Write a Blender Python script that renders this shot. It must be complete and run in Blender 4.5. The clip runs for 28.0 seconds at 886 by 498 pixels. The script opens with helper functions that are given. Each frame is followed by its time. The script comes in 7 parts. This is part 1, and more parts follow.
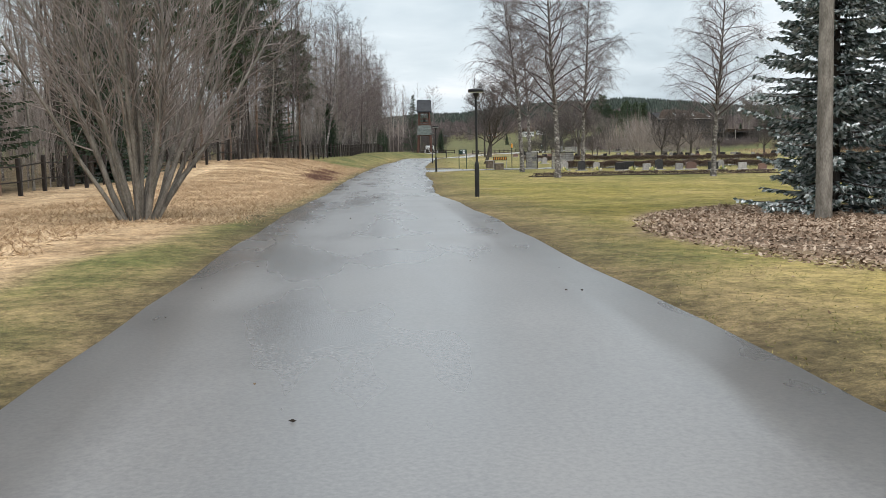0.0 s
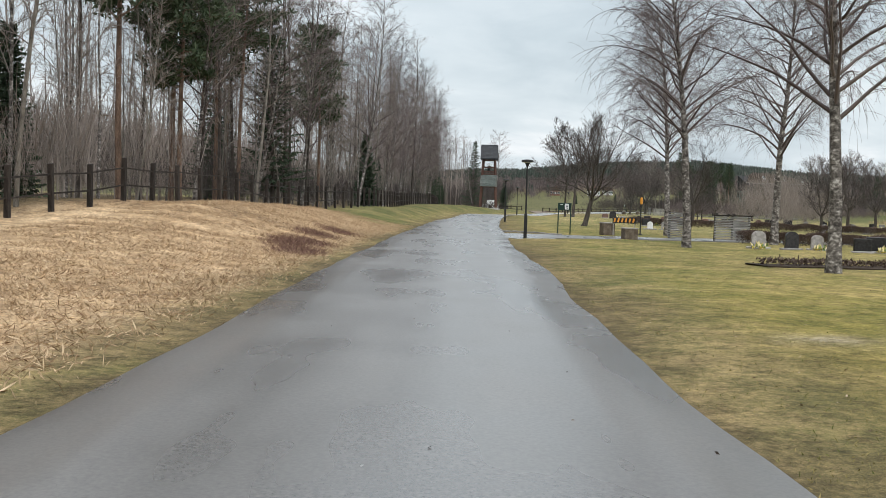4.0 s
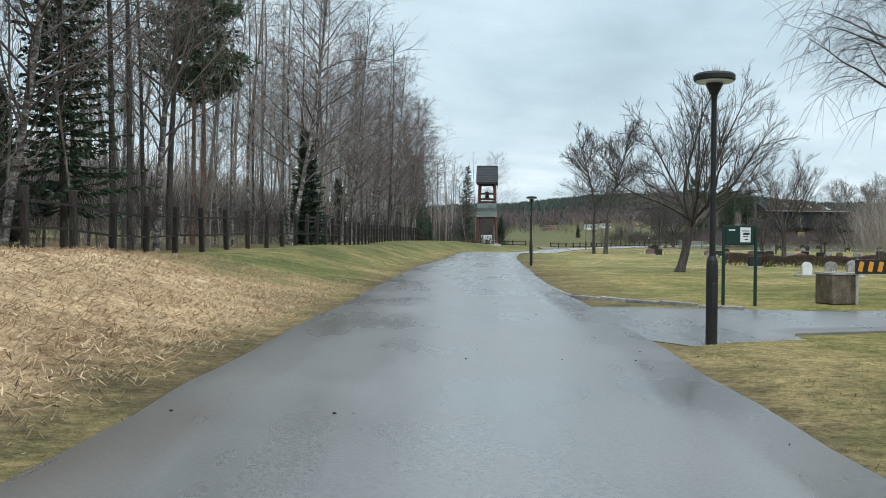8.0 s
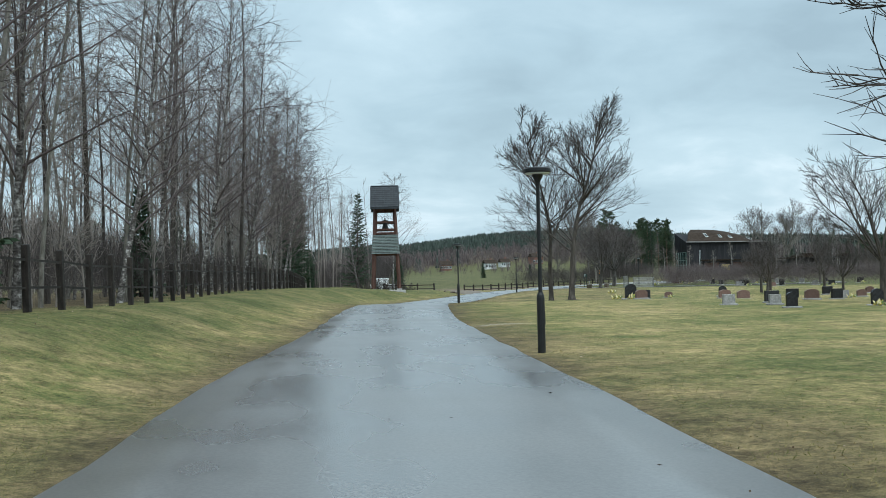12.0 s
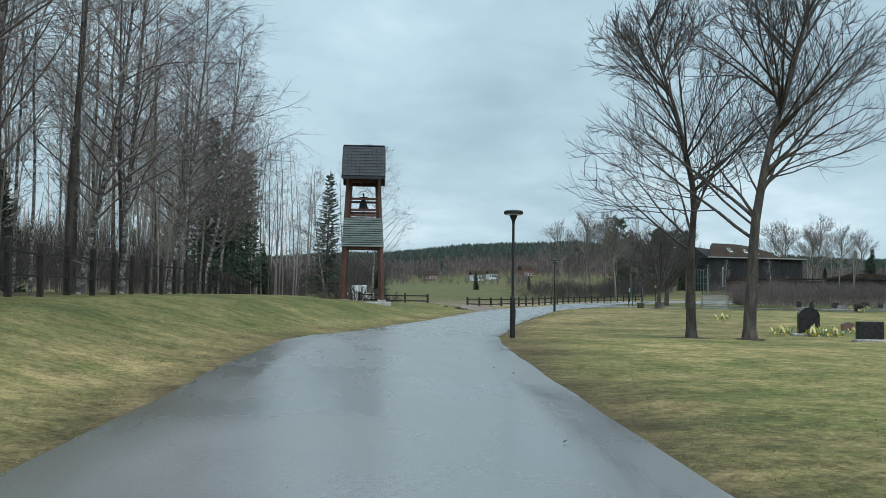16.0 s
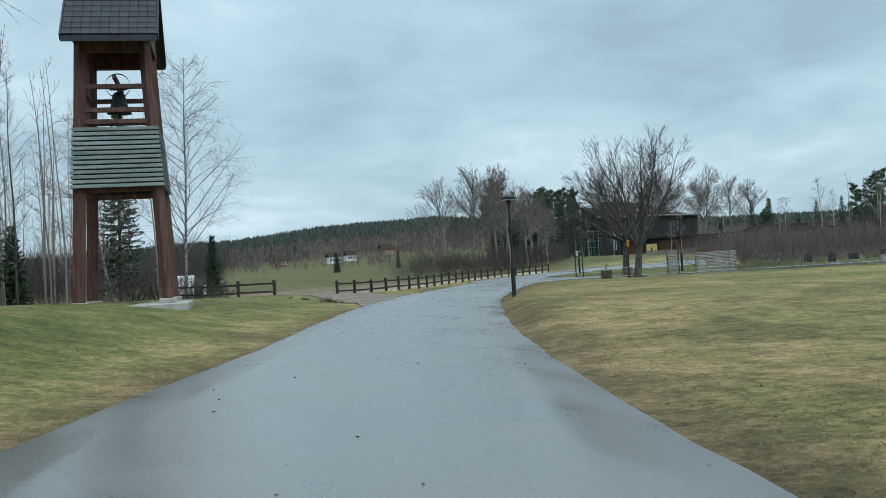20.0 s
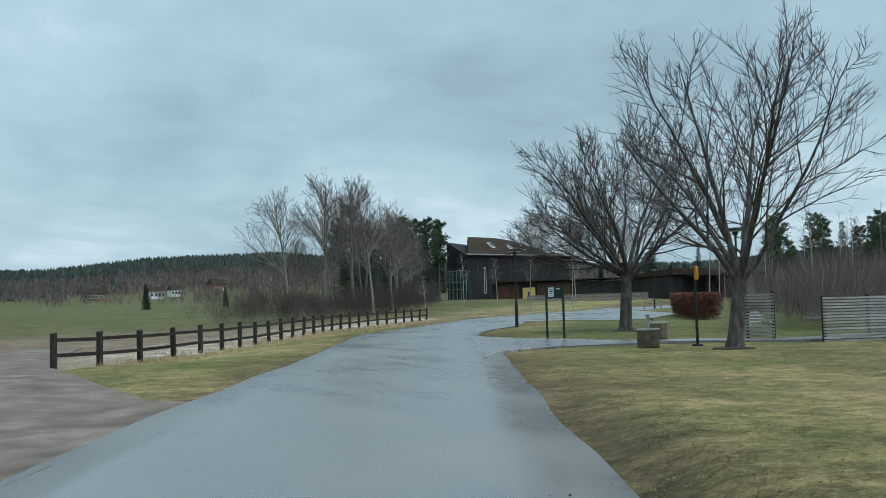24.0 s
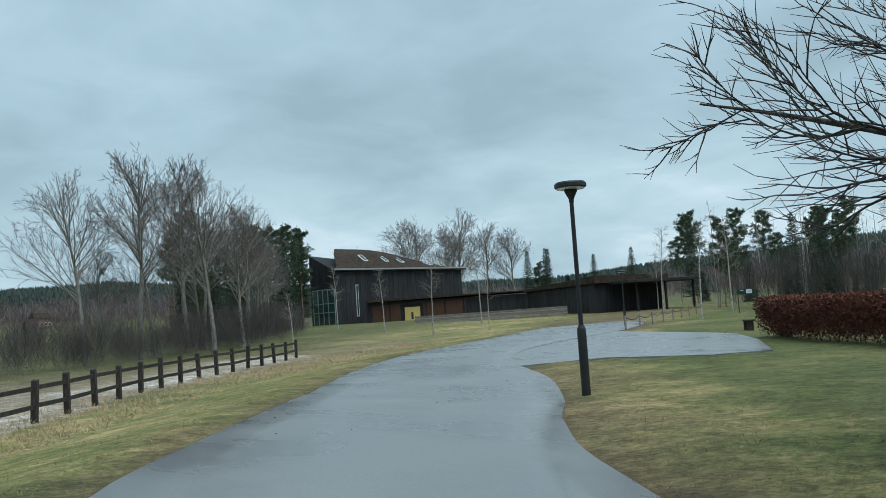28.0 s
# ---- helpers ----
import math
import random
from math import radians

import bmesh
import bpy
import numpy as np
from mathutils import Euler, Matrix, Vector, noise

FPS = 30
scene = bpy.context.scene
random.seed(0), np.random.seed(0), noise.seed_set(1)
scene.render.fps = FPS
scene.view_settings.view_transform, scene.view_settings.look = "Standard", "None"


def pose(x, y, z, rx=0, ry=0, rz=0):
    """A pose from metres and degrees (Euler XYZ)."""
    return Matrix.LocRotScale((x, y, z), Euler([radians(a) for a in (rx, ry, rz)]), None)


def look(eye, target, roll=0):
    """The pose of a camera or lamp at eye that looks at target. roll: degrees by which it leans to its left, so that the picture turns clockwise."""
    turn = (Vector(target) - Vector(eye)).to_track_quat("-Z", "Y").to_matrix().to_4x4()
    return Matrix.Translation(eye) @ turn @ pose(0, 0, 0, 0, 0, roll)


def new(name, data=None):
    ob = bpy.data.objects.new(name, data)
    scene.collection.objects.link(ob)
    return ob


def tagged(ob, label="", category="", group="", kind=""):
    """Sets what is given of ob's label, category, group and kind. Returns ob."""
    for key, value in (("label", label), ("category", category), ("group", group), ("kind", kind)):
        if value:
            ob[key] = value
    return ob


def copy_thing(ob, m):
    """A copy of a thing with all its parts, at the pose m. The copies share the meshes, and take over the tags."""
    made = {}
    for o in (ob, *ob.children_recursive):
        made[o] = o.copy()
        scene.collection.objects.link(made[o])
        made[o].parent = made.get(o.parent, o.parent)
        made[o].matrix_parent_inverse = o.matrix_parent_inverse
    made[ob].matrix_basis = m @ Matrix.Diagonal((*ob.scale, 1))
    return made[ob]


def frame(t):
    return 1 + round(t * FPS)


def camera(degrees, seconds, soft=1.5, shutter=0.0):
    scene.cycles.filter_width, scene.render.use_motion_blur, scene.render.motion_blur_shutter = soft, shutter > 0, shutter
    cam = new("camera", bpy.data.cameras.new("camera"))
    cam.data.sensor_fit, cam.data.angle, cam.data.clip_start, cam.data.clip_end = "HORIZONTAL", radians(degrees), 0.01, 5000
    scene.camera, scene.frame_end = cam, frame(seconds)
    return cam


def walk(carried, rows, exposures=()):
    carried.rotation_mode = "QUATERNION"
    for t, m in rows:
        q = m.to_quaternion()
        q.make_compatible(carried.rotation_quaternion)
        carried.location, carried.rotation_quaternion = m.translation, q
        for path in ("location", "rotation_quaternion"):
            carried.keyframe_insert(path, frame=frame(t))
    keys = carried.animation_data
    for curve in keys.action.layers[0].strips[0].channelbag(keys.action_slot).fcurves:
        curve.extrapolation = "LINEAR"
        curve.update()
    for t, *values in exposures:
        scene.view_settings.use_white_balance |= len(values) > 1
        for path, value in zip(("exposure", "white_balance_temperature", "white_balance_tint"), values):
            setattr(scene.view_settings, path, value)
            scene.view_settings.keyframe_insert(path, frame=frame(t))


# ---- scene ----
cam = camera(48.9, 28.0, soft=0.8)
PATH = [
    (0, (-1.61, -39.111, 2.285), (-1.439, -37.129, 2.073), -1.0),
    (0.5, (-1.514, -35.495, 2.29), (-1.351, -33.508, 2.137), -0.4),
    (1, (-1.383, -31.53, 2.234), (-1.238, -29.54, 2.101), 0.5),
    (1.5, (-1.264, -27.113, 2.151), (-1.144, -25.121, 2.017), 1.2),
    (2, (-1.102, -22.311, 2.143), (-1.006, -20.317, 2.007), 1.9),
    (2.5, (-0.955, -17.323, 2.102), (-0.894, -15.329, 1.966), 3.1),
    (4.5, (-0.345, 0.994, 1.667), (-0.279, 2.991, 1.589), 0.8),
    (5, (-0.23, 5.429, 1.591), (-0.159, 7.427, 1.534), 0.1),
    (5.5, (-0.111, 9.962, 1.592), (-0.031, 11.96, 1.548), -0.1),
    (6, (0.031, 14.285, 1.582), (0.119, 16.282, 1.543), -0.0),
    (6.5, (0.168, 18.561, 1.593), (0.259, 20.558, 1.553), 0.2),
    (7, (0.325, 23.059, 1.571), (0.415, 25.057, 1.53), 0.6),
    (7.5, (0.549, 27.527, 1.542), (0.63, 29.525, 1.506), 0.9),
    (8, (0.666, 31.638, 1.505), (0.752, 33.636, 1.482), 0.5),
    (8.5, (0.874, 35.914, 1.48), (0.973, 37.911, 1.48), 0.0),
    (9, (1.178, 40.206, 1.473), (1.299, 42.203, 1.491), -0.7),
    (9.5, (1.479, 44.619, 1.423), (1.63, 46.613, 1.454), -1.5),
    (10, (1.705, 49.141, 1.412), (1.89, 51.132, 1.449), -2.1),
    (10.5, (1.98, 53.591, 1.44), (2.199, 55.578, 1.483), -2.0),
    (11, (2.263, 58.152, 1.526), (2.519, 60.135, 1.578), -2.0),
    (11.5, (2.551, 62.612, 1.548), (2.836, 64.591, 1.61), -1.8),
    (12, (2.863, 67.051, 1.545), (3.172, 69.026, 1.609), -1.3),
    (12.5, (3.214, 71.413, 1.494), (3.54, 73.385, 1.558), -0.2),
    (13, (3.704, 75.9, 1.478), (4.036, 77.871, 1.539), -0.3),
    (13.5, (4.245, 80.287, 1.471), (4.583, 82.258, 1.533), -0.4),
    (15.5, (6.012, 97.828, 1.345), (6.359, 99.795, 1.433), 0.9),
    (16, (6.534, 102.293, 1.412), (6.882, 104.261, 1.499), 0.7),
    (16.5, (7.08, 106.708, 1.458), (7.435, 108.675, 1.545), 0.6),
    (17, (7.595, 111.08, 1.52), (7.968, 113.043, 1.606), 0.2),
    (17.5, (8.174, 115.358, 1.568), (8.57, 117.317, 1.652), -0.5),
    (18, (8.869, 119.775, 1.526), (9.296, 121.727, 1.609), -0.3),
    (18.5, (9.883, 124.032, 1.609), (10.34, 125.978, 1.678), -0.7),
    (19, (10.654, 128.533, 1.645), (11.164, 130.466, 1.698), -1.3),
    (19.5, (11.616, 132.922, 1.341), (12.186, 134.839, 1.388), -2.3),
    (20, (12.755, 137.52, 1.16), (13.393, 139.415, 1.203), -3.3),
    (20.5, (13.899, 142.131, 1.14), (14.606, 144.001, 1.188), -3.7),
    (21, (15.093, 146.685, 1.171), (15.858, 148.532, 1.232), -3.0),
    (21.5, (16.458, 151.222, 1.22), (17.259, 153.052, 1.309), -1.9),
    (22, (17.841, 155.486, 1.25), (18.665, 157.305, 1.358), -0.8),
    (22.5, (19.199, 159.534, 1.274), (20.044, 161.342, 1.393), -0.4),
    (24.5, (25.097, 174.172, 1.477), (26.07, 175.916, 1.59), -1.6),
    (25, (26.668, 177.834, 1.501), (27.664, 179.565, 1.619), -1.3),
    (25.5, (28.324, 181.426, 1.51), (29.337, 183.146, 1.632), -1.5),
    (26, (30.007, 184.964, 1.527), (31.037, 186.674, 1.648), -2.1),
    (26.5, (31.769, 188.494, 1.645), (32.824, 190.189, 1.761), -3.0),
    (27, (33.604, 192.019, 1.647), (34.692, 193.693, 1.767), -3.5),
    (27.5, (35.469, 195.776, 1.65), (36.607, 197.415, 1.783), -3.9),
    (28, (37.357, 199.562, 1.744), (38.553, 201.158, 1.891), -3.9),
]
walk(cam, [(t, look(eye, target, roll)) for t, eye, target, roll in PATH],
     [(0, 0.40, 6480, 14), (1, 0.33, 6480, 15), (2, 0.36, 6480, 15), (5, 0.30, 6550, 13), (6.5, 0.32, 6400, 11), (8, 0.30, 6020, 7), (9, 0.16, 5850, 3), (11, 0.18, 5720, 2), (17, 0.06, 5720, 2), (20, 0.06, 5650, 1), (22, -0.14, 5560, 0), (25, -0.06, 5600, 0), (28, -0.03, 5600, 0)])

# ---- light ----
world = bpy.data.worlds.new("overcast_sky")
scene.world = world
world.use_nodes = True
wn, wl = world.node_tree.nodes, world.node_tree.links
wn.clear()
w_out, w_bg = wn.new("ShaderNodeOutputWorld"), wn.new("ShaderNodeBackground")
w_sky = wn.new("ShaderNodeTexSky")
w_sky.sky_type, w_sky.sun_disc = "NISHITA", False
w_sky.sun_elevation, w_sky.sun_rotation = radians(65), radians(174)
w_sky.air_density, w_sky.dust_density = 1.5, 4.0
w_co = wn.new("ShaderNodeTexCoord")
w_sep = wn.new("ShaderNodeSeparateXYZ")
wl.new(w_co.outputs["Generated"], w_sep.inputs[0])


def w_math(op, a, b, c=None):
    node = wn.new("ShaderNodeMath"); node.operation = op
    for k, v in enumerate((a, b, c)):
        if v is None:
            continue
        if isinstance(v, float):
            node.inputs[k].default_value = v
        else:
            wl.new(v, node.inputs[k])
    return node.outputs[0]


# the cloud layer lies flat: its lumps crowd together towards the horizon
w_rise = w_math("ADD", w_math("MAXIMUM", w_sep.outputs["Z"], 0.0), 0.24)
w_vec = wn.new("ShaderNodeCombineXYZ")
wl.new(w_math("DIVIDE", w_sep.outputs["X"], w_rise), w_vec.inputs["X"])
wl.new(w_math("DIVIDE", w_sep.outputs["Y"], w_rise), w_vec.inputs["Y"])
w_n1, w_n2, w_n3 = (wn.new("ShaderNodeTexNoise") for _ in range(3))
for node, sc, det, ro, di in ((w_n1, 0.85, 8, 0.50, 0.25), (w_n2, 3.0, 6, 0.55, 0.4), (w_n3, 0.26, 2, 0.5, 0.0)):
    node.inputs["Scale"].default_value, node.inputs["Detail"].default_value = sc, det
    node.inputs["Roughness"].default_value, node.inputs["Distortion"].default_value = ro, di
    wl.new(w_vec.outputs[0], node.inputs["Vector"])
w_sum = w_math("MULTIPLY_ADD", w_n2.outputs["Fac"], 0.34, w_math("MULTIPLY_ADD", w_n3.outputs["Fac"], 0.35, w_n1.outputs["Fac"]))
w_ramp = wn.new("ShaderNodeValToRGB")
for k, (p, c) in enumerate(((0.64, (0.41, 0.49, 0.53)), (0.78, (0.52, 0.615, 0.655)), (0.90, (0.64, 0.73, 0.76)), (1.0, (0.84, 0.89, 0.90)))):
    e = w_ramp.color_ramp.elements[k] if k < 2 else w_ramp.color_ramp.elements.new(p)
    e.position, e.color = p, (*c, 1)
wl.new(w_sum, w_ramp.inputs["Fac"])
w_mul = wn.new("ShaderNodeVectorMath"); w_mul.operation = "SCALE"
w_mul.inputs["Scale"].default_value = 0.10
wl.new(w_sky.outputs["Color"], w_mul.inputs[0])
w_mix = wn.new("ShaderNodeMix"); w_mix.data_type = "RGBA"
w_mix.inputs["Factor"].default_value = 0.90
wl.new(w_mul.outputs[0], w_mix.inputs["A"]); wl.new(w_ramp.outputs["Color"], w_mix.inputs["B"])
wl.new(w_mix.outputs["Result"], w_bg.inputs["Color"])
w_bg.inputs["Strength"].default_value = 1.0
wl.new(w_bg.outputs[0], w_out.inputs["Surface"])

sun = new("sun", bpy.data.lights.new("sun", "SUN"))
sun.data.energy, sun.data.angle, sun.data.color = 2.55, radians(60), (1.0, 0.98, 0.95)
sun.matrix_world = look((0, 0, 60), (-3, 28, 0))


# ---- materials ----
def material(name, stops, scale=4.0, rough=0.8, bump=0.3, detail=6, fine=40.0, metal=0.0, stretch=(1, 1, 1), rnd=0.0, bdist=0.02, coord="Object", spec=0.35):
    """Colours from a two-scale noise, with relief; rnd: how far single pieces differ in value."""
    m = bpy.data.materials.new(name)
    m.use_nodes = True
    n, l = m.node_tree.nodes, m.node_tree.links
    b = n["Principled BSDF"]
    co, mp = n.new("ShaderNodeTexCoord"), n.new("ShaderNodeMapping")
    mp.inputs["Scale"].default_value = stretch
    l.new(co.outputs[coord], mp.inputs["Vector"])
    a, c = n.new("ShaderNodeTexNoise"), n.new("ShaderNodeTexNoise")
    a.inputs["Scale"].default_value, a.inputs["Detail"].default_value = scale, detail
    c.inputs["Scale"].default_value, c.inputs["Detail"].default_value = fine, 3
    l.new(mp.outputs[0], a.inputs["Vector"]); l.new(mp.outputs[0], c.inputs["Vector"])
    mx = n.new("ShaderNodeMix"); mx.inputs["Factor"].default_value = 0.4
    l.new(a.outputs["Fac"], mx.inputs["A"]); l.new(c.outputs["Fac"], mx.inputs["B"])
    rp = n.new("ShaderNodeValToRGB")
    lo, hi = 0.36, 0.64
    for k, col in enumerate(stops):
        p = lo + (hi - lo) * k / max(1, len(stops) - 1)
        e = rp.color_ramp.elements[k] if k < 2 else rp.color_ramp.elements.new(p)
        e.position, e.color = p, (*col, 1)
    l.new(mx.outputs["Result"], rp.inputs["Fac"])
    out = rp.outputs["Color"]
    if rnd:
        oi, mr, hs = n.new("ShaderNodeObjectInfo"), n.new("ShaderNodeMapRange"), n.new("ShaderNodeHueSaturation")
        mr.inputs["To Min"].default_value, mr.inputs["To Max"].default_value = 1 - rnd, 1 + rnd
        l.new(oi.outputs["Random"], mr.inputs["Value"]); l.new(mr.outputs["Result"], hs.inputs["Value"])
        l.new(out, hs.inputs["Color"])
        out = hs.outputs["Color"]
    l.new(out, b.inputs["Base Color"])
    b.inputs["Roughness"].default_value, b.inputs["Metallic"].default_value = rough, metal
    b.inputs["Specular IOR Level"].default_value = spec
    if bump:
        bp = n.new("ShaderNodeBump")
        bp.inputs["Strength"].default_value, bp.inputs["Distance"].default_value = bump, bdist
        l.new(mx.outputs["Result"], bp.inputs["Height"]); l.new(bp.outputs["Normal"], b.inputs["Normal"])
    return m


def leafy(name, stops, rough=0.7):
    """Twigs, needles and blades: colour by island, with no relief."""
    m = bpy.data.materials.new(name)
    m.use_nodes = True
    n, l = m.node_tree.nodes, m.node_tree.links
    b, g, rp = n["Principled BSDF"], n.new("ShaderNodeNewGeometry"), n.new("ShaderNodeValToRGB")
    for k, col in enumerate(stops):
        p = k / max(1, len(stops) - 1)
        e = rp.color_ramp.elements[k] if k < 2 else rp.color_ramp.elements.new(p)
        e.position, e.color = p, (*col, 1)
    l.new(g.outputs["Random Per Island"], rp.inputs["Fac"]); l.new(rp.outputs["Color"], b.inputs["Base Color"])
    b.inputs["Roughness"].default_value = rough
    b.inputs["Specular IOR Level"].default_value = 0.25
    return m


def ground_material():
    m = bpy.data.materials.new("grass_ground")
    m.use_nodes = True
    n, l = m.node_tree.nodes, m.node_tree.links
    b, co = n["Principled BSDF"], n.new("ShaderNodeTexCoord")

    def tex(scale, detail=6, rough=0.6):
        t = n.new("ShaderNodeTexNoise")
        t.inputs["Scale"].default_value, t.inputs["Detail"].default_value, t.inputs["Roughness"].default_value = scale, detail, rough
        l.new(co.outputs["Object"], t.inputs["Vector"])
        return t.outputs["Fac"]

    def ramp(fac, *stops):
        r = n.new("ShaderNodeValToRGB")
        for k, (p, c) in enumerate(stops):
            e = r.color_ramp.elements[k] if k < 2 else r.color_ramp.elements.new(p)
            e.position, e.color = p, (*c, 1)
        l.new(fac, r.inputs["Fac"])
        return r.outputs["Color"]

    def mix(f, a, c):
        x = n.new("ShaderNodeMix"); x.data_type = "RGBA"
        l.new(f, x.inputs["Factor"]); l.new(a, x.inputs["A"]); l.new(c, x.inputs["B"])
        return x.outputs["Result"]

    def attr(name):
        a = n.new("ShaderNodeAttribute"); a.attribute_name = name
        return a.outputs["Fac"]

    def plus(a, w, b=None):
        t = n.new("ShaderNodeMath"); t.operation = "MULTIPLY_ADD"; t.inputs[1].default_value = w
        l.new(a, t.inputs[0])
        if b is None:
            t.inputs[2].default_value = 0.0
        else:
            l.new(b, t.inputs[2])
        return t.outputs[0]

    s = plus(tex(0.13, 4), 0.50)
    s = plus(tex(0.75, 6), 0.50, s)
    s = plus(tex(7.0, 6, 0.7), 0.55, s)
    s = plus(plus(tex(55, 4, 0.8), 0.65, s), 0.5)
    lawn = ramp(s, (0.470, (0.070, 0.088, 0.026)), (0.530, (0.155, 0.158, 0.052)), (0.570, (0.235, 0.195, 0.080)), (0.620, (0.39, 0.30, 0.145)))
    straw = ramp(s, (0.440, (0.11, 0.066, 0.038)), (0.520, (0.355, 0.245, 0.140)), (0.640, (0.62, 0.47, 0.30)))
    verge = ramp(s, (0.450, (0.052, 0.044, 0.022)), (0.550, (0.140, 0.110, 0.052)), (0.660, (0.30, 0.225, 0.115)))
    mulch = ramp(s, (0.440, (0.05, 0.035, 0.024)), (0.550, (0.19, 0.135, 0.092)), (0.660, (0.46, 0.36, 0.27)))
    field = ramp(s, (0.450, (0.060, 0.066, 0.024)), (0.550, (0.098, 0.098, 0.038)), (0.660, (0.165, 0.148, 0.072)))
    gold = ramp(s, (0.450, (0.092, 0.088, 0.018)), (0.530, (0.185, 0.158, 0.034)), (0.640, (0.33, 0.26, 0.085)))
    plough = ramp(s, (0.450, (0.11, 0.08, 0.052)), (0.550, (0.175, 0.13, 0.09)), (0.660, (0.29, 0.235, 0.17)))
    fresh = ramp(s, (0.450, (0.045, 0.060, 0.017)), (0.540, (0.088, 0.099, 0.031)), (0.640, (0.165, 0.150, 0.062)))
    snow = ramp(s, (0.490, (0.22, 0.175, 0.115)), (0.580, (0.36, 0.31, 0.24)), (0.630, (0.74, 0.74, 0.74)))
    floor_ = ramp(s, (0.450, (0.045, 0.036, 0.02)), (0.550, (0.10, 0.075, 0.04)), (0.660, (0.20, 0.15, 0.085)))
    c = lawn
    for name, col in (("gold", gold), ("fresh", fresh), ("field", field), ("plough", plough), ("straw", straw), ("verge", verge), ("mulch", mulch), ("snowy", snow), ("woods", floor_)):
        c = mix(attr(name), c, col)
    # tussocks and blades: light and dark flecks at two sizes
    fleck = n.new("ShaderNodeMix"); fleck.data_type, fleck.blend_type = "RGBA", "MULTIPLY"
    fleck.inputs["Factor"].default_value = 1.0
    spot = n.new("ShaderNodeMix"); spot.inputs["Factor"].default_value = 0.5
    l.new(tex(16, 5, 0.75), spot.inputs["A"]); l.new(tex(2.6, 5, 0.7), spot.inputs["B"])
    l.new(c, fleck.inputs["A"])
    l.new(ramp(spot.outputs["Result"], (0.40, (0.52, 0.50, 0.48)), (0.50, (0.98, 0.98, 0.97)), (0.60, (1.38, 1.36, 1.30))), fleck.inputs["B"])
    c = fleck.outputs["Result"]
    l.new(c, b.inputs["Base Color"])
    b.inputs["Roughness"].default_value = 0.9
    b.inputs["Specular IOR Level"].default_value = 0.2
    bp = n.new("ShaderNodeBump"); bp.inputs["Strength"].default_value, bp.inputs["Distance"].default_value = 0.7, 0.06
    l.new(s, bp.inputs["Height"]); l.new(bp.outputs["Normal"], b.inputs["Normal"])
    return m


def asphalt_material():
    m = bpy.data.materials.new("wet_asphalt")
    m.use_nodes = True
    n, l = m.node_tree.nodes, m.node_tree.links
    b, co = n["Principled BSDF"], n.new("ShaderNodeTexCoord")

    def tex(scale, detail=5, rough=0.55):
        t = n.new("ShaderNodeTexNoise")
        t.inputs["Scale"].default_value, t.inputs["Detail"].default_value, t.inputs["Roughness"].default_value = scale, detail, rough
        l.new(co.outputs["Object"], t.inputs["Vector"])
        return t.outputs["Fac"]

    streak = n.new("ShaderNodeMapping")
    streak.inputs["Rotation"].default_value, streak.inputs["Scale"].default_value = (0, 0, radians(10)), (1.0, 0.10, 1.0)
    l.new(co.outputs["Object"], streak.inputs["Vector"])
    sn = n.new("ShaderNodeTexNoise"); sn.inputs["Scale"].default_value, sn.inputs["Detail"].default_value = 0.9, 3
    l.new(streak.outputs[0], sn.inputs["Vector"])
    pm = n.new("ShaderNodeMix"); pm.inputs["Factor"].default_value = 0.5
    l.new(tex(0.30, 2), pm.inputs["A"]); l.new(sn.outputs["Fac"], pm.inputs["B"])
    patch, grain = pm.outputs["Result"], tex(28, 3, 0.7)
    r1 = n.new("ShaderNodeValToRGB")
    for k, (p, c) in enumerate(((0.38, (0.105, 0.105, 0.105)), (0.62, (0.205, 0.200, 0.192)))):
        r1.color_ramp.elements[k].position, r1.color_ramp.elements[k].color = p, (*c, 1)
    mx = n.new("ShaderNodeMix"); mx.inputs["Factor"].default_value = 0.5
    l.new(patch, mx.inputs["A"]); l.new(grain, mx.inputs["B"])
    l.new(mx.outputs["Result"], r1.inputs["Fac"]); l.new(r1.outputs["Color"], b.inputs["Base Color"])
    mr = n.new("ShaderNodeMapRange")
    mr.inputs["From Min"].default_value, mr.inputs["From Max"].default_value = 0.38, 0.64
    mr.inputs["To Min"].default_value, mr.inputs["To Max"].default_value = 0.22, 0.38
    l.new(patch, mr.inputs["Value"]); l.new(mr.outputs["Result"], b.inputs["Roughness"])
    b.inputs["Specular IOR Level"].default_value, b.inputs["IOR"].default_value = 0.8, 1.6
    return m


M_GROUND, M_ROAD = ground_material(), asphalt_material()
M_BLACK = material("black_painted_steel", [(0.012, 0.013, 0.014), (0.026, 0.027, 0.028)], 3, 0.45, 0.1, fine=60)
M_LENS = material("frosted_lamp_glass", [(0.50, 0.56, 0.56), (0.66, 0.70, 0.70)], 6, 0.25, 0.05)
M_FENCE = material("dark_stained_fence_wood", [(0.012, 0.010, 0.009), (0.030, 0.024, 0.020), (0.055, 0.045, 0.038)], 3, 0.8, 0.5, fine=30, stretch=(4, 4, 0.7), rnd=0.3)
M_REDWOOD = material("red_brown_stained_timber", [(0.055, 0.027, 0.020), (0.095, 0.047, 0.035), (0.145, 0.078, 0.06)], 2.2, 0.7, 0.4, fine=26, stretch=(4, 4, 0.5))
M_SLAT = material("weathered_green_grey_boards", [(0.13, 0.16, 0.155), (0.20, 0.24, 0.23), (0.29, 0.33, 0.32)], 2.5, 0.75, 0.4, fine=30, stretch=(0.5, 4, 4), rnd=0.12)
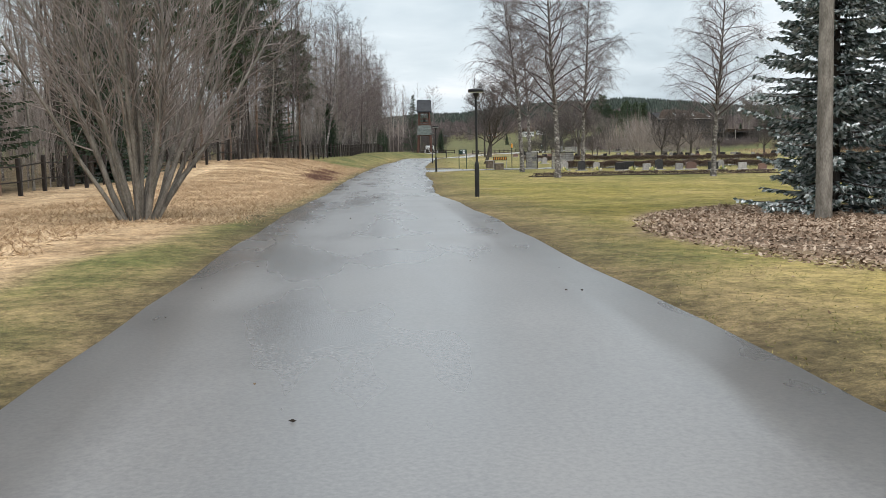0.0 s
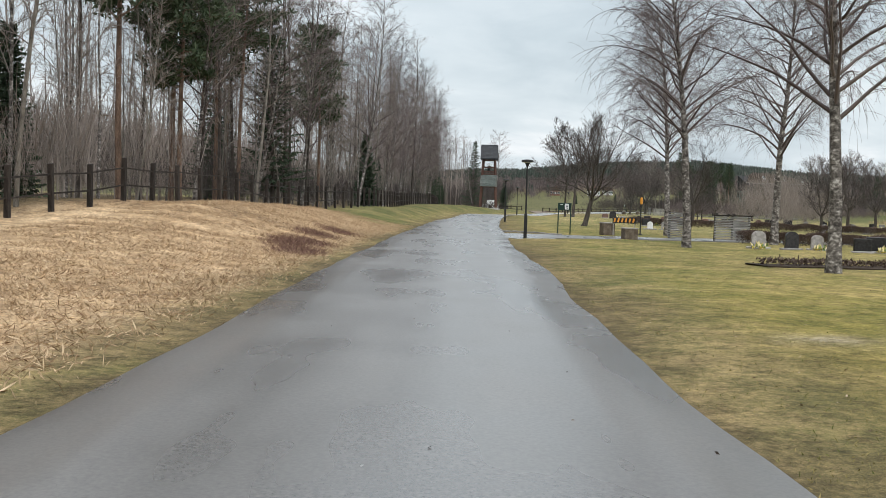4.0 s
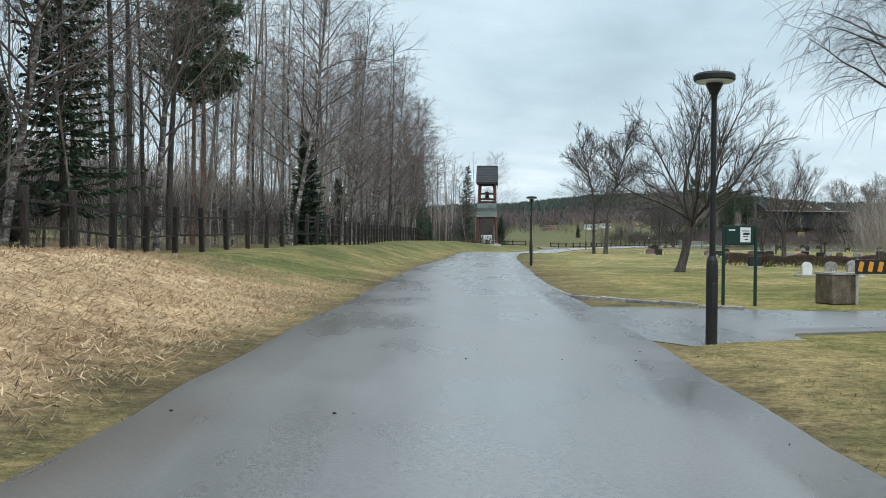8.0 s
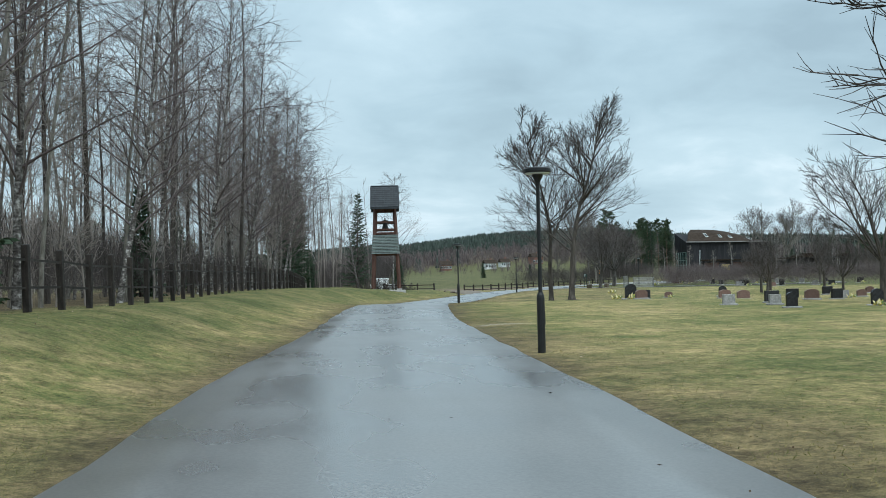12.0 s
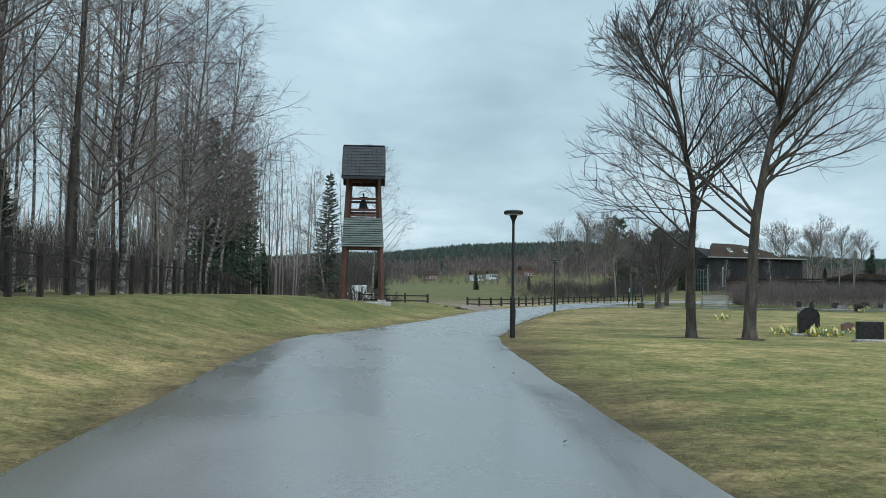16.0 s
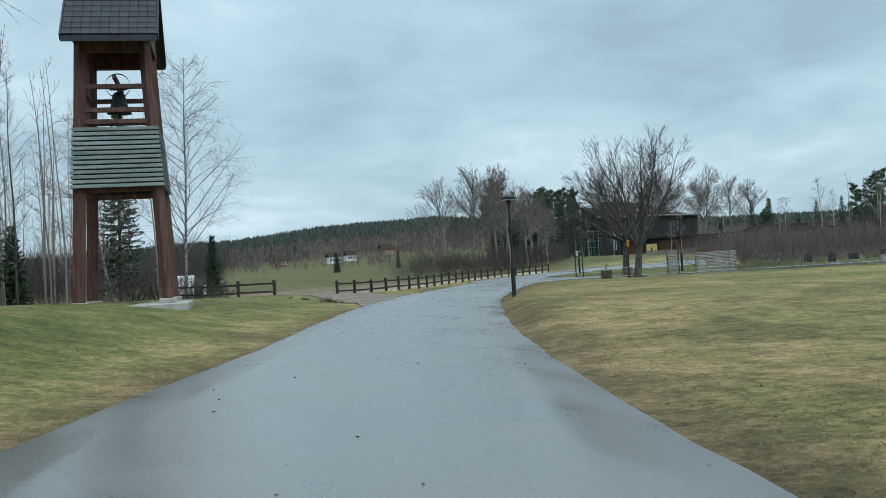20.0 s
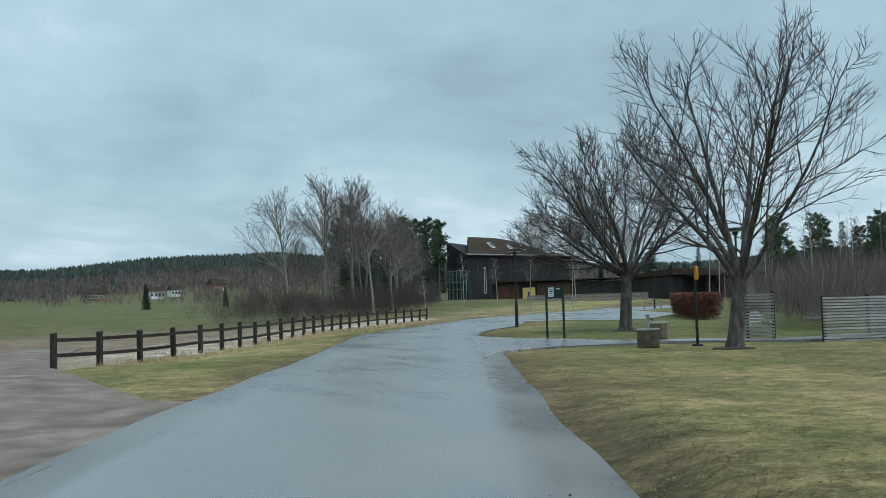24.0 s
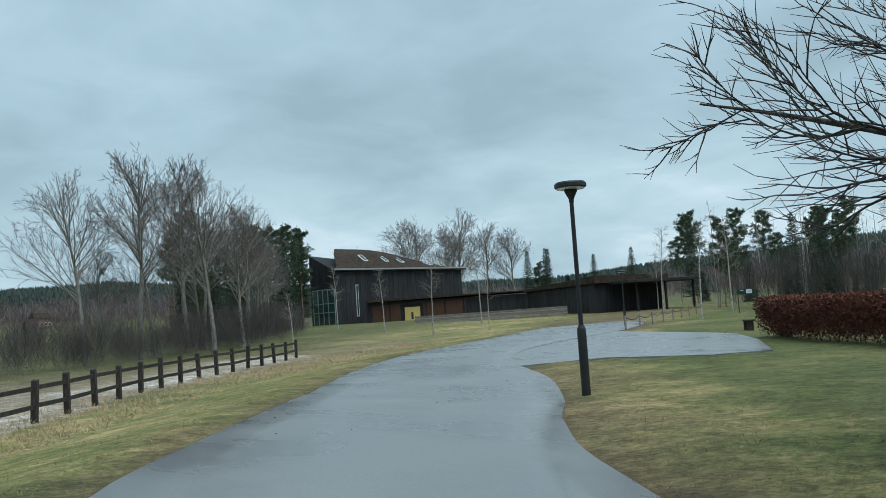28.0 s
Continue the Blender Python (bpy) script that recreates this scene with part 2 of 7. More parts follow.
M_TILE = material("dark_slate_roof_tile", [(0.012, 0.014, 0.017), (0.022, 0.026, 0.030), (0.036, 0.041, 0.046)], 2, 0.62, 0.3, rnd=0.25)
M_BRONZE = material("dark_bronze", [(0.02, 0.022, 0.02), (0.05, 0.05, 0.042)], 8, 0.45, 0.2, metal=0.7)
M_CONC = material("pale_concrete", [(0.22, 0.21, 0.19), (0.34, 0.33, 0.31), (0.44, 0.43, 0.41)], 3, 0.85, 0.3)
M_GREEN = material("dark_green_painted_metal", [(0.007, 0.025, 0.019), (0.012, 0.038, 0.029)], 3, 0.4, 0.05)
M_WHITE = material("white_panel", [(0.60, 0.62, 0.62), (0.74, 0.75, 0.75)], 3, 0.5, 0.05)
M_BARK = material("grey_brown_bark", [(0.034, 0.029, 0.025), (0.066, 0.056, 0.048), (0.115, 0.100, 0.086)], 3, 0.9, 0.6, fine=22, stretch=(2.5, 2.5, 0.6), rnd=0.15)
M_PALEBARK = material("pale_grey_maple_bark", [(0.10, 0.09, 0.075), (0.18, 0.165, 0.14), (0.28, 0.26, 0.225)], 3, 0.9, 0.5, fine=22, stretch=(2.5, 2.5, 0.8), rnd=0.12)
M_BIRCH = material("white_birch_bark", [(0.035, 0.03, 0.028), (0.30, 0.275, 0.25), (0.55, 0.53, 0.50)], 2.2, 0.7, 0.3, fine=9, stretch=(1.2, 1.2, 3.2), rnd=0.12)
M_OLDBIRCH = material("old_birch_bark", [(0.030, 0.026, 0.024), (0.085, 0.076, 0.068), (0.20, 0.185, 0.17), (0.52, 0.50, 0.47)], 2.6, 0.8, 0.5, fine=7, stretch=(1.6, 1.6, 2.2), rnd=0.12)
M_PINEBARK = material("red_brown_pine_bark", [(0.085, 0.058, 0.042), (0.17, 0.112, 0.08), (0.26, 0.18, 0.125)], 3, 0.9, 0.7, fine=16, stretch=(2, 2, 0.6), rnd=0.15)
M_TWIG = leafy("bare_twigs", [(0.040, 0.034, 0.032), (0.066, 0.056, 0.052), (0.105, 0.090, 0.082)])
M_BIRCHTWIG = leafy("purple_brown_birch_twigs", [(0.080, 0.062, 0.060), (0.125, 0.100, 0.096), (0.19, 0.158, 0.15)])
M_GREYTWIG = leafy("grey_brown_twigs", [(0.145, 0.125, 0.108), (0.23, 0.198, 0.174), (0.33, 0.29, 0.262)])
M_SPRUCE = leafy("spruce_needles", [(0.028, 0.048, 0.028), (0.046, 0.074, 0.042), (0.074, 0.106, 0.064)])
M_FROST = leafy("frost_tipped_spruce_needles", [(0.045, 0.072, 0.058), (0.13, 0.17, 0.155), (0.38, 0.43, 0.42), (0.80, 0.83, 0.83)])
M_PINE = leafy("pine_needles", [(0.030, 0.050, 0.024), (0.055, 0.082, 0.042), (0.085, 0.115, 0.064)])
M_STRAWB = leafy("dry_straw_blades", [(0.22, 0.145, 0.082), (0.38, 0.275, 0.165), (0.57, 0.44, 0.285)])
M_GRASSB = leafy("grass_blades", [(0.10, 0.12, 0.03), (0.18, 0.17, 0.055), (0.32, 0.25, 0.10)])
M_LITTER = leafy("old_brown_leaves", [(0.13, 0.085, 0.055), (0.28, 0.20, 0.14), (0.46, 0.37, 0.28)])
M_REDHEDGE = leafy("russet_hedge_leaves", [(0.070, 0.024, 0.016), (0.115, 0.042, 0.028), (0.17, 0.070, 0.045)])
M_BROWNHEDGE = leafy("brown_hedge_twigs", [(0.055, 0.037, 0.029), (0.095, 0.064, 0.051), (0.145, 0.108, 0.088)])
M_HEATH = leafy("dark_red_brown_heather", [(0.09, 0.048, 0.036), (0.16, 0.088, 0.066), (0.28, 0.18, 0.13)])
M_STONE_D = material("polished_dark_granite", [(0.018, 0.018, 0.02), (0.04, 0.04, 0.043)], 9, 0.25, 0.05, rnd=0.3)
M_STONE_L = material("grey_granite", [(0.17, 0.165, 0.155), (0.27, 0.26, 0.25), (0.38, 0.37, 0.35)], 8, 0.7, 0.2, rnd=0.25)
M_STONE_R = material("red_granite", [(0.12, 0.07, 0.055), (0.19, 0.12, 0.10)], 9, 0.5, 0.1, rnd=0.25)
M_CLAD = material("black_tarred_cladding", [(0.010, 0.010, 0.011), (0.019, 0.019, 0.021), (0.032, 0.031, 0.033)], 1.2, 0.75, 0.3, fine=14, stretch=(3, 3, 0.3), rnd=0.25)
M_ROOFB = material("brown_roofing", [(0.026, 0.019, 0.014), (0.043, 0.032, 0.024), (0.062, 0.047, 0.036)], 1.5, 0.95, 0.3, spec=0.15)
M_YELLOW = material("yellow_painted_door", [(0.55, 0.40, 0.12), (0.66, 0.50, 0.19)], 3, 0.6, 0.1)
M_WOODPANEL = material("red_brown_panelling", [(0.06, 0.028, 0.018), (0.10, 0.048, 0.030)], 2, 0.7, 0.2, stretch=(4, 4, 0.5))
M_GREYBOARD = material("grey_weathered_boards", [(0.12, 0.10, 0.085), (0.20, 0.175, 0.15), (0.30, 0.27, 0.24)], 3, 0.85, 0.4, fine=24, stretch=(0.6, 0.6, 4), rnd=0.2)
M_SLATG = material("silver_grey_slats", [(0.17, 0.165, 0.155), (0.27, 0.265, 0.25), (0.38, 0.375, 0.36)], 3, 0.85, 0.4, fine=24, stretch=(0.6, 0.6, 4), rnd=0.2)
M_SKYLIGHT = material("pale_skylight_frame", [(0.50, 0.52, 0.50), (0.66, 0.67, 0.65)], 4, 0.3, 0.05)
M_GLASS = material("dark_reflecting_glass", [(0.03, 0.05, 0.05), (0.05, 0.075, 0.075)], 1, 0.06, 0, spec=0.8)
M_TEAL = material("pale_green_window_frame", [(0.16, 0.24, 0.22), (0.22, 0.32, 0.29)], 3, 0.5, 0.1)
M_ORANGE = material("orange_sign_paint", [(0.60, 0.25, 0.03), (0.72, 0.33, 0.05)], 4, 0.45, 0.05)
M_SOIL = material("dark_planting_soil", [(0.022, 0.016, 0.011), (0.05, 0.036, 0.025), (0.085, 0.062, 0.045)], 4, 0.95, 0.8, fine=30, bdist=0.05)
M_GRAVEL = material("wet_brown_gravel", [(0.085, 0.066, 0.048), (0.15, 0.12, 0.09), (0.25, 0.21, 0.165)], 1.2, 0.7, 0.6, fine=45, bdist=0.03)
M_ROCK = material("brown_field_stone", [(0.07, 0.05, 0.035), (0.12, 0.095, 0.07), (0.19, 0.16, 0.13)], 4, 0.9, 0.5, rnd=0.2)
M_REDHOUSE = material("faded_red_house_paint", [(0.17, 0.085, 0.062), (0.24, 0.125, 0.092)], 2, 0.8, 0.1)
M_SOILB = leafy("dark_wet_leaves", [(0.02, 0.015, 0.01), (0.05, 0.036, 0.025), (0.16, 0.12, 0.08)])
M_CRACK = material("dark_crack", [(0.012, 0.012, 0.013), (0.03, 0.029, 0.028)], 6, 0.9, 0.2)
M_MAPLE = material("grey_brown_maple_bark", [(0.030, 0.027, 0.025), (0.060, 0.055, 0.049), (0.135, 0.125, 0.112)], 3, 0.9, 0.5, fine=22, stretch=(2.5, 2.5, 0.8))
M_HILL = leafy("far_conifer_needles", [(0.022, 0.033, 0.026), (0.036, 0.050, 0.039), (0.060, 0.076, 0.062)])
M_STRAWC = leafy("matted_straw", [(0.18, 0.105, 0.058), (0.33, 0.225, 0.13), (0.52, 0.39, 0.245), (0.66, 0.53, 0.36)])
M_YSPRUCE = leafy("young_spruce_needles", [(0.030, 0.056, 0.034), (0.055, 0.095, 0.058), (0.10, 0.15, 0.105), (0.30, 0.35, 0.32)])
M_CUTWOOD = material("pale_sawn_wood", [(0.42, 0.32, 0.2), (0.60, 0.48, 0.33)], 6, 0.8, 0.1)
M_FLOWER = leafy("white_and_yellow_flowers", [(0.75, 0.74, 0.66), (0.70, 0.55, 0.12), (0.10, 0.18, 0.05), (0.12, 0.20, 0.06)])


# ---- mesh helpers ----
def mesh_of(name, verts, faces, mat, smooth=False):
    me = bpy.data.meshes.new(name)
    me.from_pydata([tuple(v) for v in verts], [], faces)
    if smooth:
        me.polygons.foreach_set("use_smooth", [True] * len(me.polygons))
    me.materials.append(mat)
    return me


def part(name, bm, mat, parent=None, label="", smooth=False):
    me = bpy.data.meshes.new(name)
    bm.to_mesh(me)
    bm.free()
    if smooth:
        me.polygons.foreach_set("use_smooth", [True] * len(me.polygons))
    me.materials.append(mat)
    ob = new(name, me)
    if parent:
        ob.parent = parent
    if label:
        ob["label"] = label
    return ob


def piece(name, me, parent, m=None):
    ob = new(name, me)
    ob.parent = parent
    if m is not None:
        ob.matrix_basis = m
    return ob


def thing(name, label, category, m=None, group="", kind=""):
    ob = new(name)
    ob.empty_display_size = 0.2
    if m is not None:
        ob.matrix_basis = m
    return tagged(ob, label, category, group, kind)


def box(bm, c, s, m=None, bevel=0.0):
    r = bmesh.ops.create_cube(bm, size=1.0)
    vs = r["verts"]
    for v in vs:
        v.co = Vector((v.co.x * s[0], v.co.y * s[1], v.co.z * s[2]))
    if bevel:
        es = list({e for v in vs for e in v.link_edges})
        g = bmesh.ops.bevel(bm, geom=es, offset=bevel, segments=1, affect="EDGES")
        vs = list({v for f in g["faces"] for v in f.verts} | {v for v in vs if v.is_valid})
    for v in vs:
        v.co = (m @ v.co if m is not None else v.co) + Vector(c)
    return bm


def beam(bm, a, b, w, h, bevel=0.0):
    """A squared timber from a to b."""
    a, b = Vector(a), Vector(b)
    d = b - a
    q = d.to_track_quat("Z", "Y").to_matrix()
    return box(bm, (a + b) / 2, (w, h, d.length), q, bevel)


def lathe(bm, prof, n=20, c=(0, 0, 0)):
    rings = []
    for r, z in prof:
        rings.append([bm.verts.new((c[0] + r * math.cos(2 * math.pi * k / n), c[1] + r * math.sin(2 * math.pi * k / n), c[2] + z)) for k in range(n)])
    for p, q in zip(rings, rings[1:]):
        for k in range(n):
            bm.faces.new((p[k], p[(k + 1) % n], q[(k + 1) % n], q[k]))
    if prof[0][0] > 1e-4:
        bm.faces.new(rings[0][::-1])
    if prof[-1][0] > 1e-4:
        bm.faces.new(rings[-1])
    return bm


def slab(name, verts, faces, mat, parent=None, label=""):
    ob = new(name, mesh_of(name, verts, faces, mat))
    if parent:
        ob.parent = parent
    if label:
        ob["label"] = label
    return ob


# ---- plan of the road and the ground ----
ROAD_L = [(-4.0, -90), (-4.0, -60), (-3.9, -40), (-3.75, -26), (-3.45, -10), (-3.0, 6), (-2.5, 21), (-1.7, 37), (-0.9, 50), (0.35, 67), (1.7, 83), (3.3, 98),
          (5.0, 114), (7.2, 130), (11.3, 146), (15.8, 158.8), (19.15, 168.6), (23.1, 178.6), (29.65, 190.5), (32.45, 195.5), (35.65, 201.35), (39.6, 208.6), (42.5, 212.9), (47.4, 218.9), (60, 233.6), (81, 251), (107, 272), (135, 290)]
ROAD_R = [(1.3, -90), (1.3, -60), (1.4, -40), (1.4, -26), (1.6, -10), (1.9, 5.5), (2.9, 20), (3.6, 36), (4.6, 49), (5.7, 66), (7.3, 84), (8.6, 97),
          (10.4, 113), (12.95, 129.1), (16.7, 143.5), (20.8, 156.6), (24.25, 166.1), (28.25, 176.0), (34.45, 187.7), (37.2, 192.7), (40.4, 198.8), (44.0, 205.8), (46.7, 209.5), (51.8, 215.1), (63.5, 229.5), (86, 244), (113, 266), (140, 284)]
LEVEL_Y = [-90, -40, -26, -10, 6, 21, 37, 50, 84, 97, 106, 113, 122, 129, 134, 139, 150, 165, 176, 181, 186, 196, 203, 210, 222, 234, 251, 272, 290]
LEVEL_Z = [0.85, 0.75, 0.68, 0.50, 0.12, 0.06, 0.02, 0.0, 0.0, -0.05, -0.08, -0.02, 0.05, 0.10, -0.02, -0.22, -0.28, -0.26, -0.20, -0.08, 0.0, 0.03, 0.12, 0.2, 0.25, 0.38, 0.5, 0.75, 1.1]


def smooth_line(pts, step=1.0):
    """A Catmull-Rom line through pts, resampled evenly between them."""
    p = np.array(pts, float)
    p = np.vstack([2 * p[0] - p[1], p, 2 * p[-1] - p[-2]])
    out = []
    for i in range(1, len(p) - 2):
        n = max(1, int(np.linalg.norm(p[i + 1][:2] - p[i][:2]) / step))
        for t in np.arange(n) / n:
            out.append(0.5 * (2 * p[i] + (p[i + 1] - p[i - 1]) * t + (2 * p[i - 1] - 5 * p[i] + 4 * p[i + 1] - p[i + 2]) * t * t
                              + (3 * p[i] - p[i - 1] - 3 * p[i + 1] + p[i + 2]) * t ** 3))
    out.append(p[-2])
    return np.array(out)


MID = smooth_line([((a[0] + b[0]) / 2, (a[1] + b[1]) / 2, 0.0, math.dist(a, b) / 2) for a, b in zip(ROAD_L, ROAD_R)], 1.0)
MID[:, 2] = np.convolve(np.pad(np.interp(MID[:, 1], LEVEL_Y, LEVEL_Z), 4, "edge"), np.ones(9) / 9, "valid")
TAN = np.gradient(MID[:, :2], axis=0)
TAN /= np.linalg.norm(TAN, axis=1)[:, None]
NOR = np.stack([TAN[:, 1], -TAN[:, 0]], 1)
BANK_Y = [-90, 0, 17, 27, 34, 45, 57, 63, 84, 104, 134, 156, 170, 180, 192, 200, 212, 235, 262, 300]
BANK_Z = [1.0, 0.40, 0.45, 0.80, 1.40, 1.35, 1.0, 0.85, 1.05, 0.90, 1.12, 1.10, 0.70, 0.45, 0.1, -0.40, -0.35, -0.1, 0.3, 1.2]
FENCE_A = [(-19, -34), (-17.5, -10), (-15.4, 14), (-13.6, 27), (-11.6, 38), (-9.9, 48), (-8.6, 57), (-7.3, 67), (-5.2, 79), (-3.6, 92), (-2.5, 106), (-1.0, 128), (1.0, 145), (2.8, 160), (4.0, 178), (4.6, 196)]
FENCE_B = [(27.3, 204.3), (34.3, 212.6), (43.9, 227.0), (53.2, 240.0), (67.6, 256.2)]
FENCE_C = [(22.3, 200.0), (19.6, 201.6), (15.2, 203.8)]
PATHS = [([(3.2, 48.5), (6.0, 50.0), (9.0, 50.2), (14.0, 51.0), (24.0, 55.0), (40.0, 62.0)], 1.9),
         ([(39.5, 198.8), (41.0, 198.0), (42.6, 196.6), (45.0, 195.4), (47.6, 192.8), (51.0, 192.2), (75.5, 186.4)], 0.8),
         ([(25.3, 183.0), (24.6, 190.0), (24.8, 198.0), (25.8, 206.0), (28.0, 216.0)], 2.0)]


# both edges of the footpath that leaves the lane by the second sign
FORK_N = [(35.2, 190.6), (36.3, 192.4), (37.4, 193.9), (38.5, 194.9), (40.0, 195.3), (41.8, 195.3), (43.6, 195.0), (45.5, 194.4), (47.3, 192.2), (51.0, 191.4), (75.0, 185.5)]
FORK_F = [(43.2, 205.3), (43.05, 204.0), (43.0, 202.8), (43.1, 201.6), (43.35, 200.5), (43.65, 199.4), (44.2, 197.4), (46.4, 195.3), (48.1, 193.3), (51.2, 192.9), (75.5, 187.2)]
# both edges of the muddy track that leaves the lane past the bell tower
TRACK_N = [(22.6, 177.6), (22.9, 180.0), (22.8, 182.0), (22.6, 184.5), (22.5, 188.0), (22.6, 193.0), (23.0, 200.0), (24.0, 212.0), (26.0, 225.0)]
TRACK_F = [(29.0, 188.8), (28.2, 187.2), (27.6, 186.6), (27.0, 187.2), (26.7, 190.0), (26.6, 195.0), (26.9, 201.0), (28.2, 212.0), (31.0, 225.0)]
BAY = [(56.5, 221.6), (59.4, 221.0), (60.2, 217.6), (62.0, 216.8), (67.5, 221.2), (72.4, 225.9), (76.3, 232.9), (80.2, 240.2), (84.0, 243.8), (80.0, 242.0), (63.0, 231.0), (57.0, 224.5)]
KERBS = [[(5.25, 59.6), (5.2, 57.9), (5.3, 56.8), (5.6, 55.8), (6.3, 54.4), (7.4, 53.2), (8.6, 52.6)]]


def sstep(a, b, v):
    t = np.clip((v - a) / (b - a), 0, 1)
    return t * t * (3 - 2 * t)


def seg_dist(x, y, pts):
    """Distance to an open line, with its sign (positive on the right of its way)."""
    best, sign = np.full(x.shape, 1e9), np.ones(x.shape)
    for (ax, ay), (bx, by) in zip(pts, pts[1:]):
        dx, dy = bx - ax, by - ay
        t = np.clip(((x - ax) * dx + (y - ay) * dy) / (dx * dx + dy * dy), 0, 1)
        d = np.hypot(x - ax - t * dx, y - ay - t * dy)
        s = np.sign((x - ax) * dy - (y - ay) * dx)
        sign = np.where(d < best, s, sign)
        best = np.minimum(best, d)
    return best, sign


def inside(x, y, poly):
    """Which points lie inside a closed polygon."""
    hit = np.zeros(np.shape(x), bool)
    for (ax, ay), (bx, by) in zip(poly, poly[1:] + poly[:1]):
        cut = (ay > y) != (by > y)
        hit ^= cut & (x < (bx - ax) * (y - ay) / (by - ay + 1e-12) + ax)
    return hit


def lumps(x, y):
    return (np.sin(x * 0.9 + 1.3 * np.sin(y * 0.37)) * np.sin(y * 0.71 + 0.8 * np.sin(x * 0.53)) + 0.6 * np.sin(x * 2.1 + y * 1.3) * np.sin(y * 1.9 - x * 0.7))


def terrain(x, y):
    """Height of the ground and the distance outside the road's edge (left negative side flag)."""
    x, y = np.atleast_1d(np.asarray(x, float)), np.atleast_1d(np.asarray(y, float))
    d2 = (x[:, None] - MID[None, ::2, 0]) ** 2 + (y[:, None] - MID[None, ::2, 1]) ** 2
    k = np.argmin(d2, 1) * 2
    lat = (x - MID[k, 0]) * NOR[k, 0] + (y - MID[k, 1]) * NOR[k, 1]
    dist = np.sqrt((x - MID[k, 0]) ** 2 + (y - MID[k, 1]) ** 2)
    out = dist - MID[k, 3]
    rz = MID[k, 2]
    left = lat < 0
    bz = np.interp(MID[k, 1], BANK_Y, BANK_Z)
    reach = np.interp(MID[k, 1], [0, 30, 57, 84, 110, 134, 160, 190, 210], [10, 7.5, 6.5, 5.0, 5.2, 6.5, 9.0, 8, 6])
    zl = rz + (bz - rz) * sstep(0.4, 1.0 * reach, out)
    zr = rz - 0.3 * sstep(4, 40, out)
    z = np.where(left, zl, zr)
    z += 0.035 * lumps(x, y) * sstep(0.8, 4, out) * np.where(left & (MID[k, 1] < 62), 1.8, 0.6)
    z += np.where(left, 0, 0.25 * sstep(0.05, 0.9, out) * sstep(150, 166, MID[k, 1]) * (1 - sstep(176, 190, MID[k, 1])))
    z += -0.05 * (1 - sstep(0.35, 1.0, out))
    for pts, w in PATHS:
        pd, _ = seg_dist(x, y, pts)
        pd = pd - 4.0 * np.exp(-np.hypot(x - pts[0][0], y - pts[0][1]) / 2.6)
        z -= 0.05 * (1 - sstep(w + 0.1, w + 0.9, pd)) * sstep(0.3, 1.0, out)
    z -= 0.06 * inside(x, y, FORK_N + FORK_F[::-1]) + 0.10 * inside(x, y, BAY)
    # rising ground far off
    r = np.hypot(x - 25, y - 130)
    az = np.arctan2(x - 25, y - 130)
    ridge = np.interp(np.degrees(az), [-60, -25, -5, 5.6, 10, 14, 17, 20, 25, 40, 52, 56, 60, 75, 100, 140], [12, 13, 17, 23.5, 31, 35, 37, 32, 24, 19, 28, 34, 40, 38, 28, 22]) + 1.0 * np.sin(az * 17) + 0.5 * np.sin(az * 41)
    z += ridge * sstep(330, 860, r) + 1.25 * sstep(250, 325, y) + 0.8 * sstep(300, 420, y)
    return z, out, left, k


def gz(x, y):
    return float(terrain(x, y)[0][0])


def axis(lo, hi, a, b, fine, far):
    mid = list(np.arange(a, b, fine))
    up, s, v = [], fine, b
    while v < hi:
        up.append(v); s *= 1.22; v += min(s, far)
    dn, s, v = [], fine, a - fine
    while v > lo:
        dn.append(v); s *= 1.22; v -= min(s, far)
    return np.array(dn[::-1] + mid + up + [hi])


